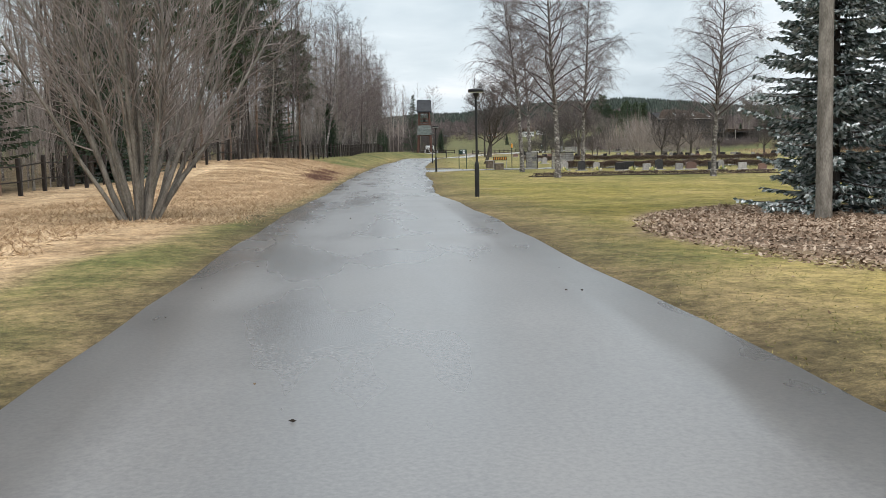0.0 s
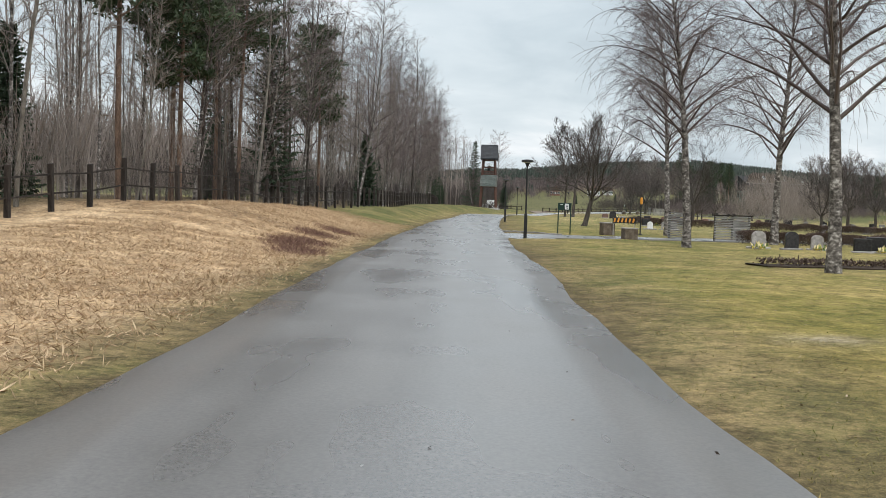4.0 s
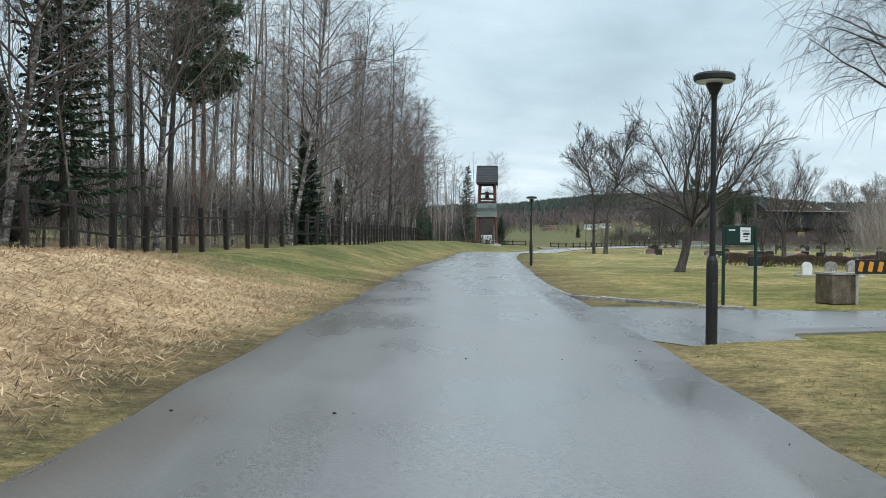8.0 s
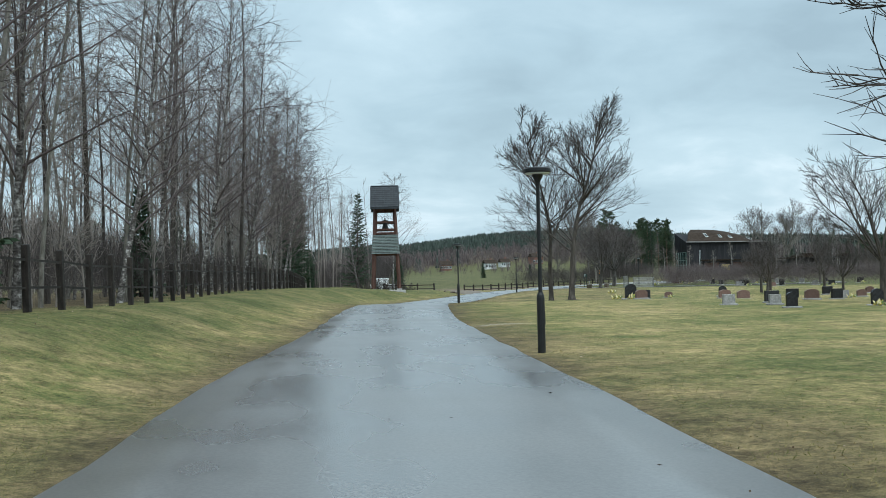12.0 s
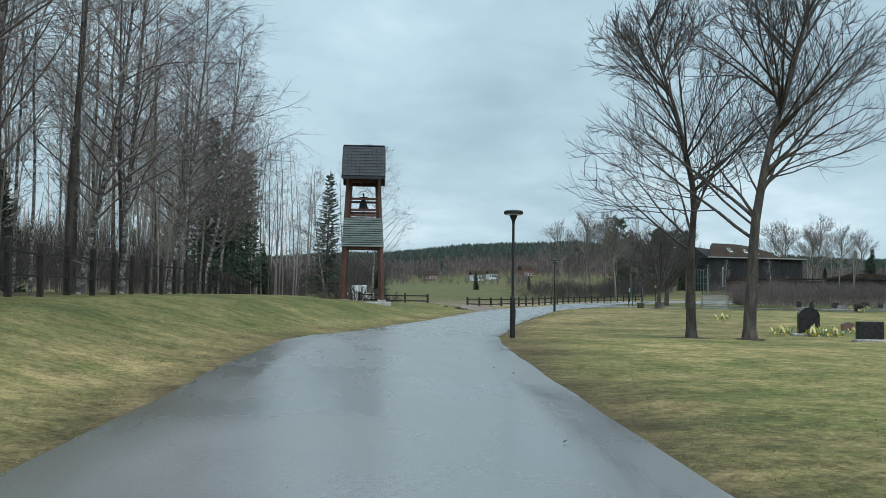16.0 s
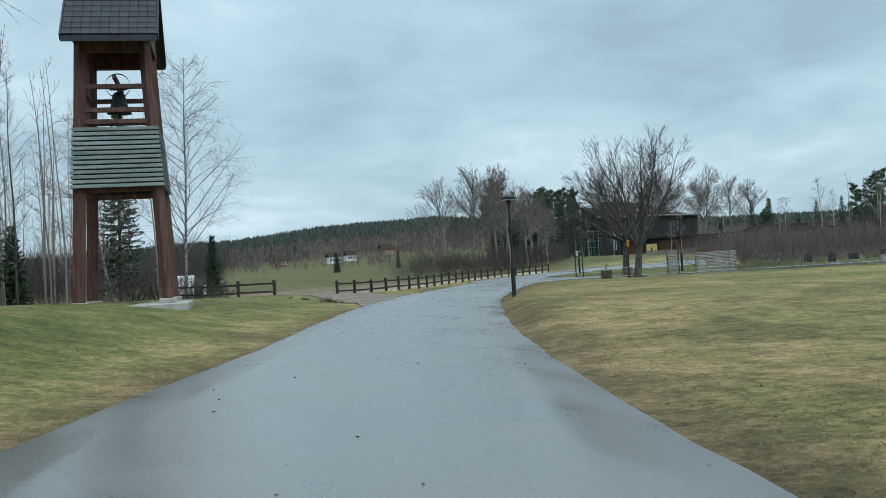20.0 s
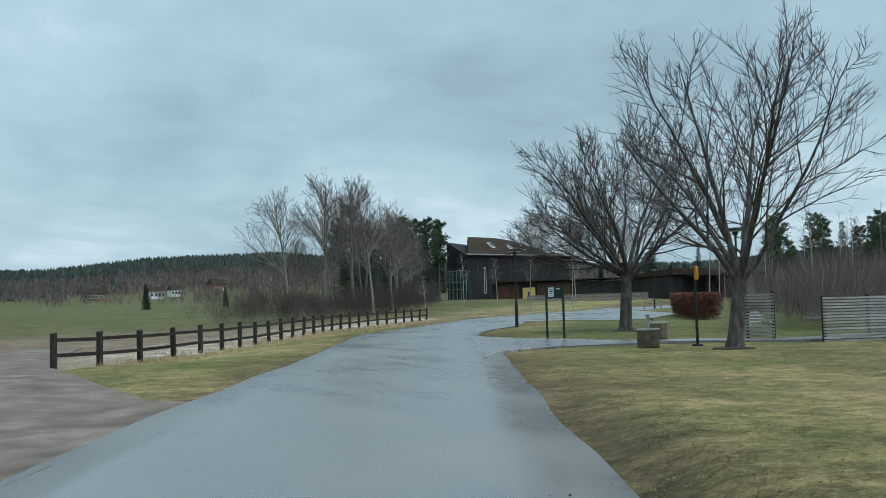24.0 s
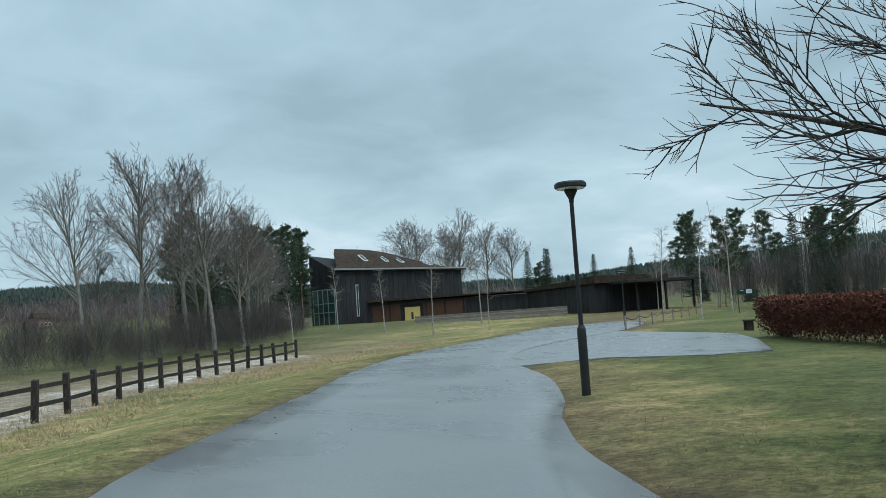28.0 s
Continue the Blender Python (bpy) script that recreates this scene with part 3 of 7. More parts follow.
def make_ground():
    gx, gy = axis(-1500, 1500, -20, 72, 0.6, 45), axis(-900, 1800, -42, 236, 0.8, 45)
    X, Y = np.meshgrid(gx, gy)
    x, y = X.ravel(), Y.ravel()
    parts = [terrain(x[i:i + 8000], y[i:i + 8000]) for i in range(0, len(x), 8000)]
    z, out, left, k = (np.concatenate([p[j] for p in parts]) for j in range(4))
    nx, ny = len(gx), len(gy)
    i = np.arange(nx * ny).reshape(ny, nx)
    faces = np.stack([i[:-1, :-1], i[:-1, 1:], i[1:, 1:], i[1:, :-1]], -1).reshape(-1, 4)
    me = bpy.data.meshes.new("ground")
    me.from_pydata(np.stack([x, y, z], 1).tolist(), [], faces.tolist())
    me.polygons.foreach_set("use_smooth", [True] * len(me.polygons))
    me.materials.append(M_GROUND)
    wob = 0.5 + 0.5 * np.clip(lumps(x * 0.8, y * 0.8), -1, 1)
    fd, fs = seg_dist(x, y, FENCE_A)
    behind = (fs < 0) & (y < 205) & (x < 12)
    stat = MID[k, 1]
    straw = left * sstep(0.5, 1.6, out + 0.6 * wob) * (1 - sstep(54, 66, stat + 6 * wob))
    straw *= sstep(0, 1.0, out + 0.5 * wob - np.interp(stat, [-32, -20, -10], [2.6, 1.2, 0.0]))
    verge = np.clip((1 - sstep(0.3, np.where(left, 1.5, 2.6) + 1.6 * wob, out)) * (0.5 + 0.5 * wob), 0, 1)
    verge = np.maximum(verge, (~left) * sstep(138, 150, stat) * (1 - sstep(193, 199, stat)) * (1 - sstep(9, 20, out)) * (0.25 + 0.5 * wob))
    mulch = sstep(0.0, 0.2, 1 - (((x - 10.0) / 6.6) ** 2 + ((y + 23.0) / 10.0) ** 2) + 0.2 * (wob - 0.5)) * (~left)
    field = np.maximum((left * sstep(214, 225, y + 3 * wob) * (x > 5)) * np.where(left, sstep(12, 22, out), 0), sstep(300, 340, y))
    bd, bs = seg_dist(x, y, FENCE_B)
    plough = left * (x > 8) * (y > 198) * sstep(3.0, 8.0, out - 3) * (1 - sstep(232, 262, y - 0.35 * (x - 30)))
    sand = np.exp(-(((x - 10.2) / 0.9) ** 2 + ((y - 101.2) / 0.45) ** 2) ** 2) + 0.7 * np.exp(-(((x - 5.2) / 0.7) ** 2 + ((y - 9.0) / 0.5) ** 2) ** 2)
    snowy = 0.85 * sand * (~left) + ((bs < 0) & (bd < 9) & (y > 205) & (x > 26)) * (1 - sstep(1.0, 8, bd)) * left
    soil = lumps(x * 0.45 + 3, y * 0.45) + 0.5 * lumps(x * 1.3, y * 1.3)
    worn = np.where(left, np.interp(stat, [40, 60, 150, 200, 215], [0.15, 0.5, 0.55, 0.4, 0.25]), np.interp(stat, [60, 100, 115, 135, 160, 185, 196, 204, 225], [0.2, 0.3, 0.9, 1.1, 1.9, 1.3, 0.5, 0.7, 0.3]))
    edge = 0.75 * (1 - sstep(0.15, 0.3 + worn * (0.6 + 0.5 * np.clip(soil, -1, 1)), out))
    woods = edge + behind * sstep(0.0, 3, fd) + sstep(480, 520, np.hypot(x - 25, y - 130))
    fresh = np.maximum((~left) * sstep(1.5, 4.0, out + 2 * wob - 1) * sstep(196, 203, stat), left * sstep(1.2, 3.5, out) * sstep(60, 75, stat) * (1 - sstep(185, 205, stat)) * (0.45 + 0.5 * wob))
    gold = (~left) * sstep(1.0, 4.0, out + 1.5 * wob) * (1 - 0.6 * sstep(8, 34, stat + 8 * wob)) * (1 - sstep(55, 85, stat)) * (0.65 + 0.35 * wob)
    for name, v in (("gold", gold), ("fresh", fresh), ("straw", straw), ("verge", verge), ("mulch", mulch), ("field", field), ("plough", plough), ("snowy", snowy), ("woods", woods)):
        a = me.attributes.new(name, "FLOAT", "POINT")
        a.data.foreach_set("value", np.clip(v, 0, 1).astype(np.float32))
    tagged(new("ground", me), "ground of lawn, dry straw bank and fields under a grey sky", "ground", kind="structure")


def make_strip(name, label, line, half, mat, z_of=None, seed=1, lift=0.0, cols=7):
    """A paved strip with slightly uneven edges and a thin drop at its sides."""
    rng = np.random.RandomState(seed)
    p = np.asarray(line)[:, :2]
    t = np.gradient(p, axis=0); t /= np.linalg.norm(t, axis=1)[:, None]
    nrm = np.stack([t[:, 1], -t[:, 0]], 1)
    half = np.broadcast_to(half, (len(p),))
    js = [np.convolve(rng.uniform(-0.09, 0.09, len(p) + 2), (0.3, 0.4, 0.3), "valid") for _ in range(2)]
    us = np.concatenate([[-1.0], np.linspace(-1, 1, cols), [1.0]])
    verts = []
    for i in range(len(p)):
        for j, u in enumerate(us):
            w = half[i] + (js[0][i] if u < 0 else js[1][i]) * abs(u)
            q = p[i] + nrm[i] * u * w
            zz = z_of[i] if z_of is not None else gz(*p[i])
            drop = -0.12 if j in (0, len(us) - 1) else 0.0
            verts.append((q[0], q[1], zz + lift + drop + 0.03 * (1 - u * u) * (half[i] > 2)))
    n = len(us)
    faces = [(i * n + j, i * n + j + 1, (i + 1) * n + j + 1, (i + 1) * n + j) for i in range(len(p) - 1) for j in range(n - 1)]
    me = mesh_of(name, verts, faces, mat, True)
    me.polygons.foreach_set("use_smooth", [0 < q % (n - 1) < n - 2 for q in range(len(faces))])
    return tagged(new(name, me), label, "road", kind="structure")


make_ground()
ROAD = make_strip("road", "wet grey asphalt lane with worn crumbling edges", MID, MID[:, 3], M_ROAD, MID[:, 2])
ln = smooth_line(PATHS[0][0], 0.8)
far = np.linalg.norm(ln - ln[0], axis=1)
# the end that joins the road is flared
make_strip("footpath", "narrow wet asphalt footpath into the burial ground", ln, PATHS[0][1] + 5.2 * np.exp(-far / 2.5), M_ROAD,
           np.array([terrain(*q)[0][0] for q in ln]) + 0.045 - 0.06 * np.exp(-far / 1.8), 5, 0.004)


def make_ribbon(name, label, near, far, mat, lift, level=True):
    """A paved surface between two edge lines, with a thin drop at both."""
    a, b = smooth_line(near, 0.5), smooth_line(far, 0.5)
    n, cols = 120, 7
    a, b = (np.stack([np.interp(np.linspace(0, 1, n), np.linspace(0, 1, len(q)), q[:, k]) for k in (0, 1)], 1) for q in (a, b))
    verts = []
    for p, q in zip(a, b):
        for j in range(-1, cols + 1):
            u = min(max(j, 0), cols - 1) / (cols - 1)
            x, y = p + (q - p) * u
            k = int(np.argmin((MID[:, 0] - x) ** 2 + (MID[:, 1] - y) ** 2))
            verts.append((x, y, (MID[k, 2] if level else gz(x, y)) + lift - (0.12 if j in (-1, cols) else 0.0)))
    w = cols + 2
    faces = [(i * w + j, i * w + j + 1, (i + 1) * w + j + 1, (i + 1) * w + j) for i in range(n - 1) for j in range(w - 1)]
    return tagged(new(name, mesh_of(name, verts, faces, mat, False)), label, "road", kind="structure")


make_ribbon("footpath", "narrow wet asphalt footpath beside a sign", FORK_N, FORK_F, M_ROAD, 0.008)
make_ribbon("gravel_track", "muddy gravel field track through a fence gap", TRACK_N, TRACK_F, M_GRAVEL, 0.035, False)


# ---- trees ----
class Wood:
    """Collects tapered tubes into one mesh."""

    def __init__(self):
        self.v, self.f, self.n = [], [], 0

    def tube(self, pts, rad, sides):
        pts = np.asarray(pts, float)
        d = pts[-1] - pts[0]
        d /= np.linalg.norm(d) + 1e-9
        a = np.cross(d, (0.3, 0.9, 0.2) if abs(d[2]) > 0.8 else (0, 0, 1))
        a /= np.linalg.norm(a)
        b = np.cross(d, a)
        ang = np.arange(sides) * 2 * math.pi / sides
        ring = np.cos(ang)[:, None] * a + np.sin(ang)[:, None] * b
        m = len(pts)
        self.v.append((pts[:, None, :] + np.asarray(rad)[:, None, None] * ring[None]).reshape(-1, 3))
        i = self.n + np.arange(m * sides).reshape(m, sides)
        j = np.roll(i, -1, axis=1)
        self.f.append(np.stack([i[:-1], j[:-1], j[1:], i[1:]], -1).reshape(-1, 4))
        self.n += m * sides

    def mesh(self, name, mat, smooth=True):
        v, f = np.concatenate(self.v), np.concatenate(self.f)
        me = bpy.data.meshes.new(name)
        me.from_pydata(v.tolist(), [], f.tolist())
        if smooth:
            me.polygons.foreach_set("use_smooth", [True] * len(me.polygons))
        me.materials.append(mat)
        return me


class Blades:
    """Collects thin flat blades (needles, leaves, straw)."""

    def __init__(self):
        self.v = []

    def add(self, base, way, width, side=None, bend=0.0):
        """Many blades at once: base (n,3), way (n,3) to the tip, width (n)."""
        base, way = np.asarray(base), np.asarray(way)
        n = len(base)
        if side is None:
            side = np.cross(way, np.random.normal(size=(n, 3)))
        side = side / (np.linalg.norm(side, axis=1)[:, None] + 1e-9) * np.asarray(width).reshape(-1, 1) / 2
        mid = base + way * 0.55 + np.array((0, 0, 1.0)) * bend
        self.v.append(np.stack([base, mid + side, base + way, mid - side], 1))

    def mesh(self, name, mat):
        v = np.concatenate(self.v).reshape(-1, 3)
        f = np.arange(len(v)).reshape(-1, 4)
        me = bpy.data.meshes.new(name)
        me.from_pydata(v.tolist(), [], f.tolist())
        me.materials.append(mat)
        return me


def unit(v):
    v = np.asarray(v, float)
    return v / (np.linalg.norm(v) + 1e-9)


def grow(rng, start, way, length, r0, r1, seg, wander, up):
    """A wandering line of points with radii; up: how far it bends up (or down) on its way."""
    pts, d = [np.asarray(start, float)], unit(way)
    for _ in range(seg):
        d = unit(d + rng.normal(0, wander, 3) + np.array((0, 0, up / seg)))
        pts.append(pts[-1] + d * length / seg)
    return np.array(pts), np.linspace(r0, r1, seg + 1)


def along(pts, t):
    k = t * (len(pts) - 1)
    i = min(int(k), len(pts) - 2)
    return pts[i] + (pts[i + 1] - pts[i]) * (k - i), unit(pts[i + 1] - pts[i])


def side_way(rng, d, angle):
    p = unit(np.cross(d, rng.normal(size=3)))
    return unit(d * math.cos(angle) + p * math.sin(angle))


def park_tree(seed, H, trunk_h, r, limbs=8, spread=0.75, subs=9, twigs=7, lean=(0, 0), fine=1.0, up=0.25, leader=0.0, reach=0.7, wander=0.075, thick=1.0):
    """A broad bare deciduous tree: short trunk, steep limbs, fine twigs."""
    rng = np.random.RandomState(seed)
    A, B = Wood(), Wood()
    tp, tr = grow(rng, (0, 0, -0.15), (lean[0], lean[1], 1), trunk_h + 0.15, r * 1.15, r * 0.82, 6, 0.03, 0.0)
    tr[0] *= 1.35
    A.tube(tp, tr, 10)
    top = tp[-1]
    stems = []
    if leader:
        lp, lr = grow(rng, top, tp[-1] - tp[-2], (H - trunk_h) * 0.97, r * 0.80, r * 0.05, 12, 0.05, 0.05)
        A.tube(lp, lr, 8)
        stems.append((lp, lr, (H - trunk_h) * 0.45))
    for i in range(limbs):
        az = 2 * math.pi * (i + rng.uniform(-0.3, 0.3)) / limbs * 1.62
        low = 0.62 if leader else 0.25
        tilt = spread * (low + (1 - low) * (i / max(1, limbs - 1))) * rng.uniform(0.85, 1.15)
        way = (math.sin(tilt) * math.cos(az) + lean[0] * 0.5, math.sin(tilt) * math.sin(az) + lean[1] * 0.5, math.cos(tilt))
        st, _ = along(tp, rng.uniform(0.80, 1.0)) if i else (top, 0)
        L = (H - trunk_h) * (1.05 - 0.28 * i / limbs) * rng.uniform(0.9, 1.08)
        if leader:
            f = leader * (1 - i / limbs) * rng.uniform(0.8, 1.1)
            st, _ = along(lp, f)
            L = (H - trunk_h) * reach * (1 - 0.8 * f) * rng.uniform(0.9, 1.1)
        pts, rad = grow(rng, st, way, L, r * rng.uniform(0.40, 0.58) * (0.56 if leader else 0.85), r * 0.05, 9, wander, up)
        A.tube(pts, rad, 6)
        stems.append((pts, rad, L))
    for pts, rad, L in stems:
        for s in range(subs):
            t = 0.18 + 0.78 * (s + rng.uniform(0, 1)) / subs
            p, d = along(pts, t)
            l2 = L * ((0.66 if leader else 0.46) * (1 - t) + 0.15) * rng.uniform(0.8, 1.2)
            q, qr = grow(rng, p, side_way(rng, d, rng.uniform(0.45, 0.85)), l2, np.interp(t, [0, 1], [rad[0], rad[-1]]) * 0.5, 0.006, 6, 0.10, 0.35)
            A.tube(q, qr, 4)
            for w in range(int(twigs * fine)):
                tt = 0.12 + 0.86 * (w + rng.uniform(0, 1)) / int(twigs * fine)
                p2, d2 = along(q, tt)
                l3 = (0.3 + l2 * 0.42 * (1 - 0.5 * tt)) * rng.uniform(0.7, 1.2)
                g, gr = grow(rng, p2, side_way(rng, d2, rng.uniform(0.4, 0.8)), l3, 0.013 * thick, 0.004 * thick, 4, 0.13, 0.30)
                B.tube(g, gr, 3)
                for _ in range(3):
                    p3, d3 = along(g, rng.uniform(0.2, 0.9))
                    h, hr = grow(rng, p3, side_way(rng, d3, rng.uniform(0.4, 0.7)), l3 * rng.uniform(0.3, 0.55), 0.007 * thick, 0.003 * thick, 2, 0.12, 0.2)
                    B.tube(h, hr, 3)
    return A, B


def birch_tree(seed, H, r, crown0=0.25, boughs=34, droop=1.0, width=0.20, twigs=9, lean=(0, 0), fine=3):
    """A birch: one leader, rising boughs, fine twigs that hang."""
    rng = np.random.RandomState(seed)
    A, B = Wood(), Wood()
    tp, tr = grow(rng, (0, 0, -0.15), (lean[0], lean[1], 1), H, r, 0.015, 14, 0.022, 0.05)
    tr[0] *= 1.25
    A.tube(tp, tr, 9)
    for i in range(boughs):
        t = crown0 + (0.97 - crown0) * (i + rng.uniform(0, 1)) / boughs
        p, d = along(tp, t)
        L = H * width * (1.15 - 0.9 * ((t - crown0) / (1 - crown0)) ** 1.3) * rng.uniform(0.7, 1.2)
        az = i * 2.4 + rng.uniform(-0.4, 0.4)
        el = rng.uniform(0.55, 0.95)
        q, qr = grow(rng, p, (math.cos(az) * math.cos(el), math.sin(az) * math.cos(el), math.sin(el)), L, r * 0.42 * (1 - 0.75 * t), 0.008, 7, 0.09, -0.55 * droop)
        B.tube(q, qr, 4)
        for w in range(twigs):
            tt = 0.2 + 0.78 * (w + rng.uniform(0, 1)) / twigs
            p2, d2 = along(q, tt)
            l3 = (0.35 + L * 0.32) * rng.uniform(0.7, 1.2)
            g, gr = grow(rng, p2, side_way(rng, d2, 0.6), l3, 0.011, 0.004, 5, 0.10, -1.5 * droop)
            B.tube(g, gr, 3)
            for _ in range(fine):
                p3, d3 = along(g, rng.uniform(0.15, 0.9))
                h, hr = grow(rng, p3, unit(d3 * 0.6 + rng.normal(0, 0.5, 3)), l3 * rng.uniform(0.35, 0.8), 0.006, 0.003, 3, 0.08, -1.6 * droop)
                B.tube(h, hr, 3)
    return A, B


def pole_tree(seed, H, r, boughs=22, fine=2, crown0=0.35, width=0.12, forked=0):
    """A slim crowded woodland tree with rising branches."""
    rng = np.random.RandomState(seed)
    A, B = Wood(), Wood()
    tp, tr = grow(rng, (0, 0, -0.2), (rng.normal(0, 0.03), rng.normal(0, 0.03), 1), H, r, 0.012, 9, 0.030, 0.03)
    A.tube(tp, tr, 6)
    for i in range(boughs):
        t = crown0 + (0.98 - crown0) * (i + rng.uniform(0, 1)) / boughs
        p, d = along(tp, t)
        L = H * width * (1.1 - 0.75 * (t - crown0) / (1 - crown0)) * rng.uniform(0.6, 1.3)
        az, el = i * 2.4, rng.uniform(0.45, 1.0)
        q, qr = grow(rng, p, (math.cos(az) * math.cos(el), math.sin(az) * math.cos(el), math.sin(el)), L, r * 0.3 * (1 - 0.7 * t) + 0.006, 0.008, 4, 0.11, 0.25)
        B.tube(q, qr, 3)
        for w in range(fine * 3):
            p2, d2 = along(q, rng.uniform(0.15, 0.97))
            g, gr = grow(rng, p2, side_way(rng, d2, 0.65), L * rng.uniform(0.25, 0.55), 0.012, 0.005, 2, 0.14, 0.1)
            B.tube(g, gr, 3)
            if fine > 2:
                p3, d3 = along(g, rng.uniform(0.3, 0.9))
                h, hr = grow(rng, p3, side_way(rng, d3, 0.6), L * rng.uniform(0.15, 0.3), 0.008, 0.004, 1, 0.1, 0.1)
                B.tube(h, hr, 3)
    return A, B


def spruce_tree(seed, H, r, low=0.06, whorls=26, sprays=26, blade=0.36, reach=0.24, per=7):
    rng = np.random.RandomState(seed)
    A, B = Wood(), Blades()
    np.random.seed(seed)
    tp, tr = grow(rng, (0, 0, -0.2), (0, 0, 1), H, r, 0.02, 8, 0.008, 0.0)
    A.tube(tp, tr, 8)
    for i in range(whorls):
        t = low + (0.985 - low) * (i / whorls) ** 0.92
        L = H * reach * (1 - t) ** 0.85 * rng.uniform(0.8, 1.1) + 0.25
        for j in range(per):
            az = 2 * math.pi * j / per + i * 1.1 + rng.uniform(-0.35, 0.35)
            p, _ = along(tp, min(0.99, t + rng.uniform(-0.012, 0.012)))
            l2 = L * rng.uniform(0.65, 1.12)
            q, qr = grow(rng, p, (math.cos(az), math.sin(az), 0.12 - 0.35 * (1 - t)), l2, 0.02 + 0.03 * (1 - t), 0.006, 5, 0.05, 0.35)
            A.tube(q, qr, 3)
            n = max(6, int(sprays * (0.35 + 0.65 * (1 - t))))
            ts = rng.uniform(0.12, 1.0, n)
            base = np.array([along(q, v)[0] for v in ts])
            d = unit(q[-1] - q[0])
            sidev = np.cross(d, (0, 0, 1))
            way = d[None] * rng.uniform(0.4, 1.0, (n, 1)) + sidev[None] * rng.uniform(-0.9, 0.9, (n, 1)) + np.array((0, 0, -1.0)) * rng.uniform(-0.1, 0.75, (n, 1))
            way *= (blade * rng.uniform(0.6, 1.3, (n, 1)) * (0.55 + 0.6 * (1 - ts[:, None])) / np.linalg.norm(way, axis=1)[:, None]) * (0.6 + 0.5 * (1 - t))
            B.add(base, way, np.full(n, blade * 0.30))
    return A, B


def pine_tree(seed, H, r, crown0=0.55, boughs=34, tufts=30, needles=8, spread=0.19):
    rng = np.random.RandomState(seed)
    A, B = Wood(), Blades()
    np.random.seed(seed)
    tp, tr = grow(rng, (0, 0, -0.2), (rng.normal(0, 0.02), rng.normal(0, 0.02), 1), H, r, 0.05, 10, 0.015, 0.0)
    A.tube(tp, tr, 9)
    for i in range(10):
        p, _ = along(tp, rng.uniform(0.2, crown0))
        az = rng.uniform(0, 6.28)
        q, qr = grow(rng, p, (math.cos(az), math.sin(az), rng.uniform(-0.2, 0.2)), rng.uniform(0.4, 1.6), 0.02, 0.006, 3, 0.12, 0)
        A.tube(q, qr, 3)
    for i in range(boughs):
        t = crown0 + (0.99 - crown0) * i / boughs
        p, _ = along(tp, t)
        az = i * 2.4 + rng.uniform(-0.4, 0.4)
        L = H * spread * (1.0 - 0.65 * ((t - crown0) / (1 - crown0)) ** 2) * rng.uniform(0.55, 1.25)
        q, qr = grow(rng, p, (math.cos(az), math.sin(az), rng.uniform(0.0, 0.6)), L, 0.07 * (1.2 - t), 0.012, 5, 0.14, 0.25)
        A.tube(q, qr, 4)
        for _ in range(tufts):
            c, d = along(q, rng.uniform(0.3, 1.0))
            c = c + rng.normal(0, L * 0.10, 3) * (1, 1, 0.6)
            way = rng.normal(size=(needles, 3)) + (0, 0, 0.4)
            way *= 0.48 * rng.uniform(0.6, 1.2, (needles, 1)) / np.linalg.norm(way, axis=1)[:, None]
            B.add(np.repeat(c[None], needles, 0), way, np.full(needles, 0.11))
    return A, B


def shrub(seed, H, stems=16, r=0.05, splay=0.5, twigs=10, fine=3):
    rng = np.random.RandomState(seed)
    A, B = Wood(), Wood()
    for i in range(stems):
        az, tilt = i * 2.4, splay * rng.uniform(0.1, 1.0)
        b = (0.45 * math.cos(az) * tilt, 0.45 * math.sin(az) * tilt, -0.1)
        L = H * rng.uniform(0.75, 1.1)
        q, qr = grow(rng, b, (math.sin(tilt) * math.cos(az), math.sin(tilt) * math.sin(az), math.cos(tilt)), L, r * rng.uniform(0.6, 1.15), 0.008, 9, 0.05, 0.1)
        A.tube(q, qr, 5)
        for w in range(twigs):
            p, d = along(q, rng.uniform(0.22, 0.97))
            l2 = L * rng.uniform(0.16, 0.36)
            g, gr = grow(rng, p, side_way(rng, d, rng.uniform(0.35, 0.8)), l2, 0.013, 0.004, 5, 0.10, 0.1)
            B.tube(g, gr, 3)
            for _ in range(fine):
                p3, d3 = along(g, rng.uniform(0.2, 0.95))
                h, hr = grow(rng, p3, side_way(rng, d3, 0.5), l2 * rng.uniform(0.25, 0.5), 0.007, 0.003, 2, 0.12, 0.1)
                B.tube(h, hr, 3)
    return A, B


def plant(name, label, meshes, x, y, rz=0.0, s=1.0, group="", category="tree", dz=0.0):
    """A tree of the given meshes (part name, mesh) standing on the ground."""
    ob = thing(name, label, category, Matrix.LocRotScale((x, y, gz(x, y) + dz), Euler((0, 0, rz)), (s, s, s)), group)
    for n, me in meshes:
        piece(n, me, ob)
    return ob


def as_meshes(woods, mats, names):
    return [(n, w.mesh(n, m)) for w, m, n in zip(woods, mats, names)]


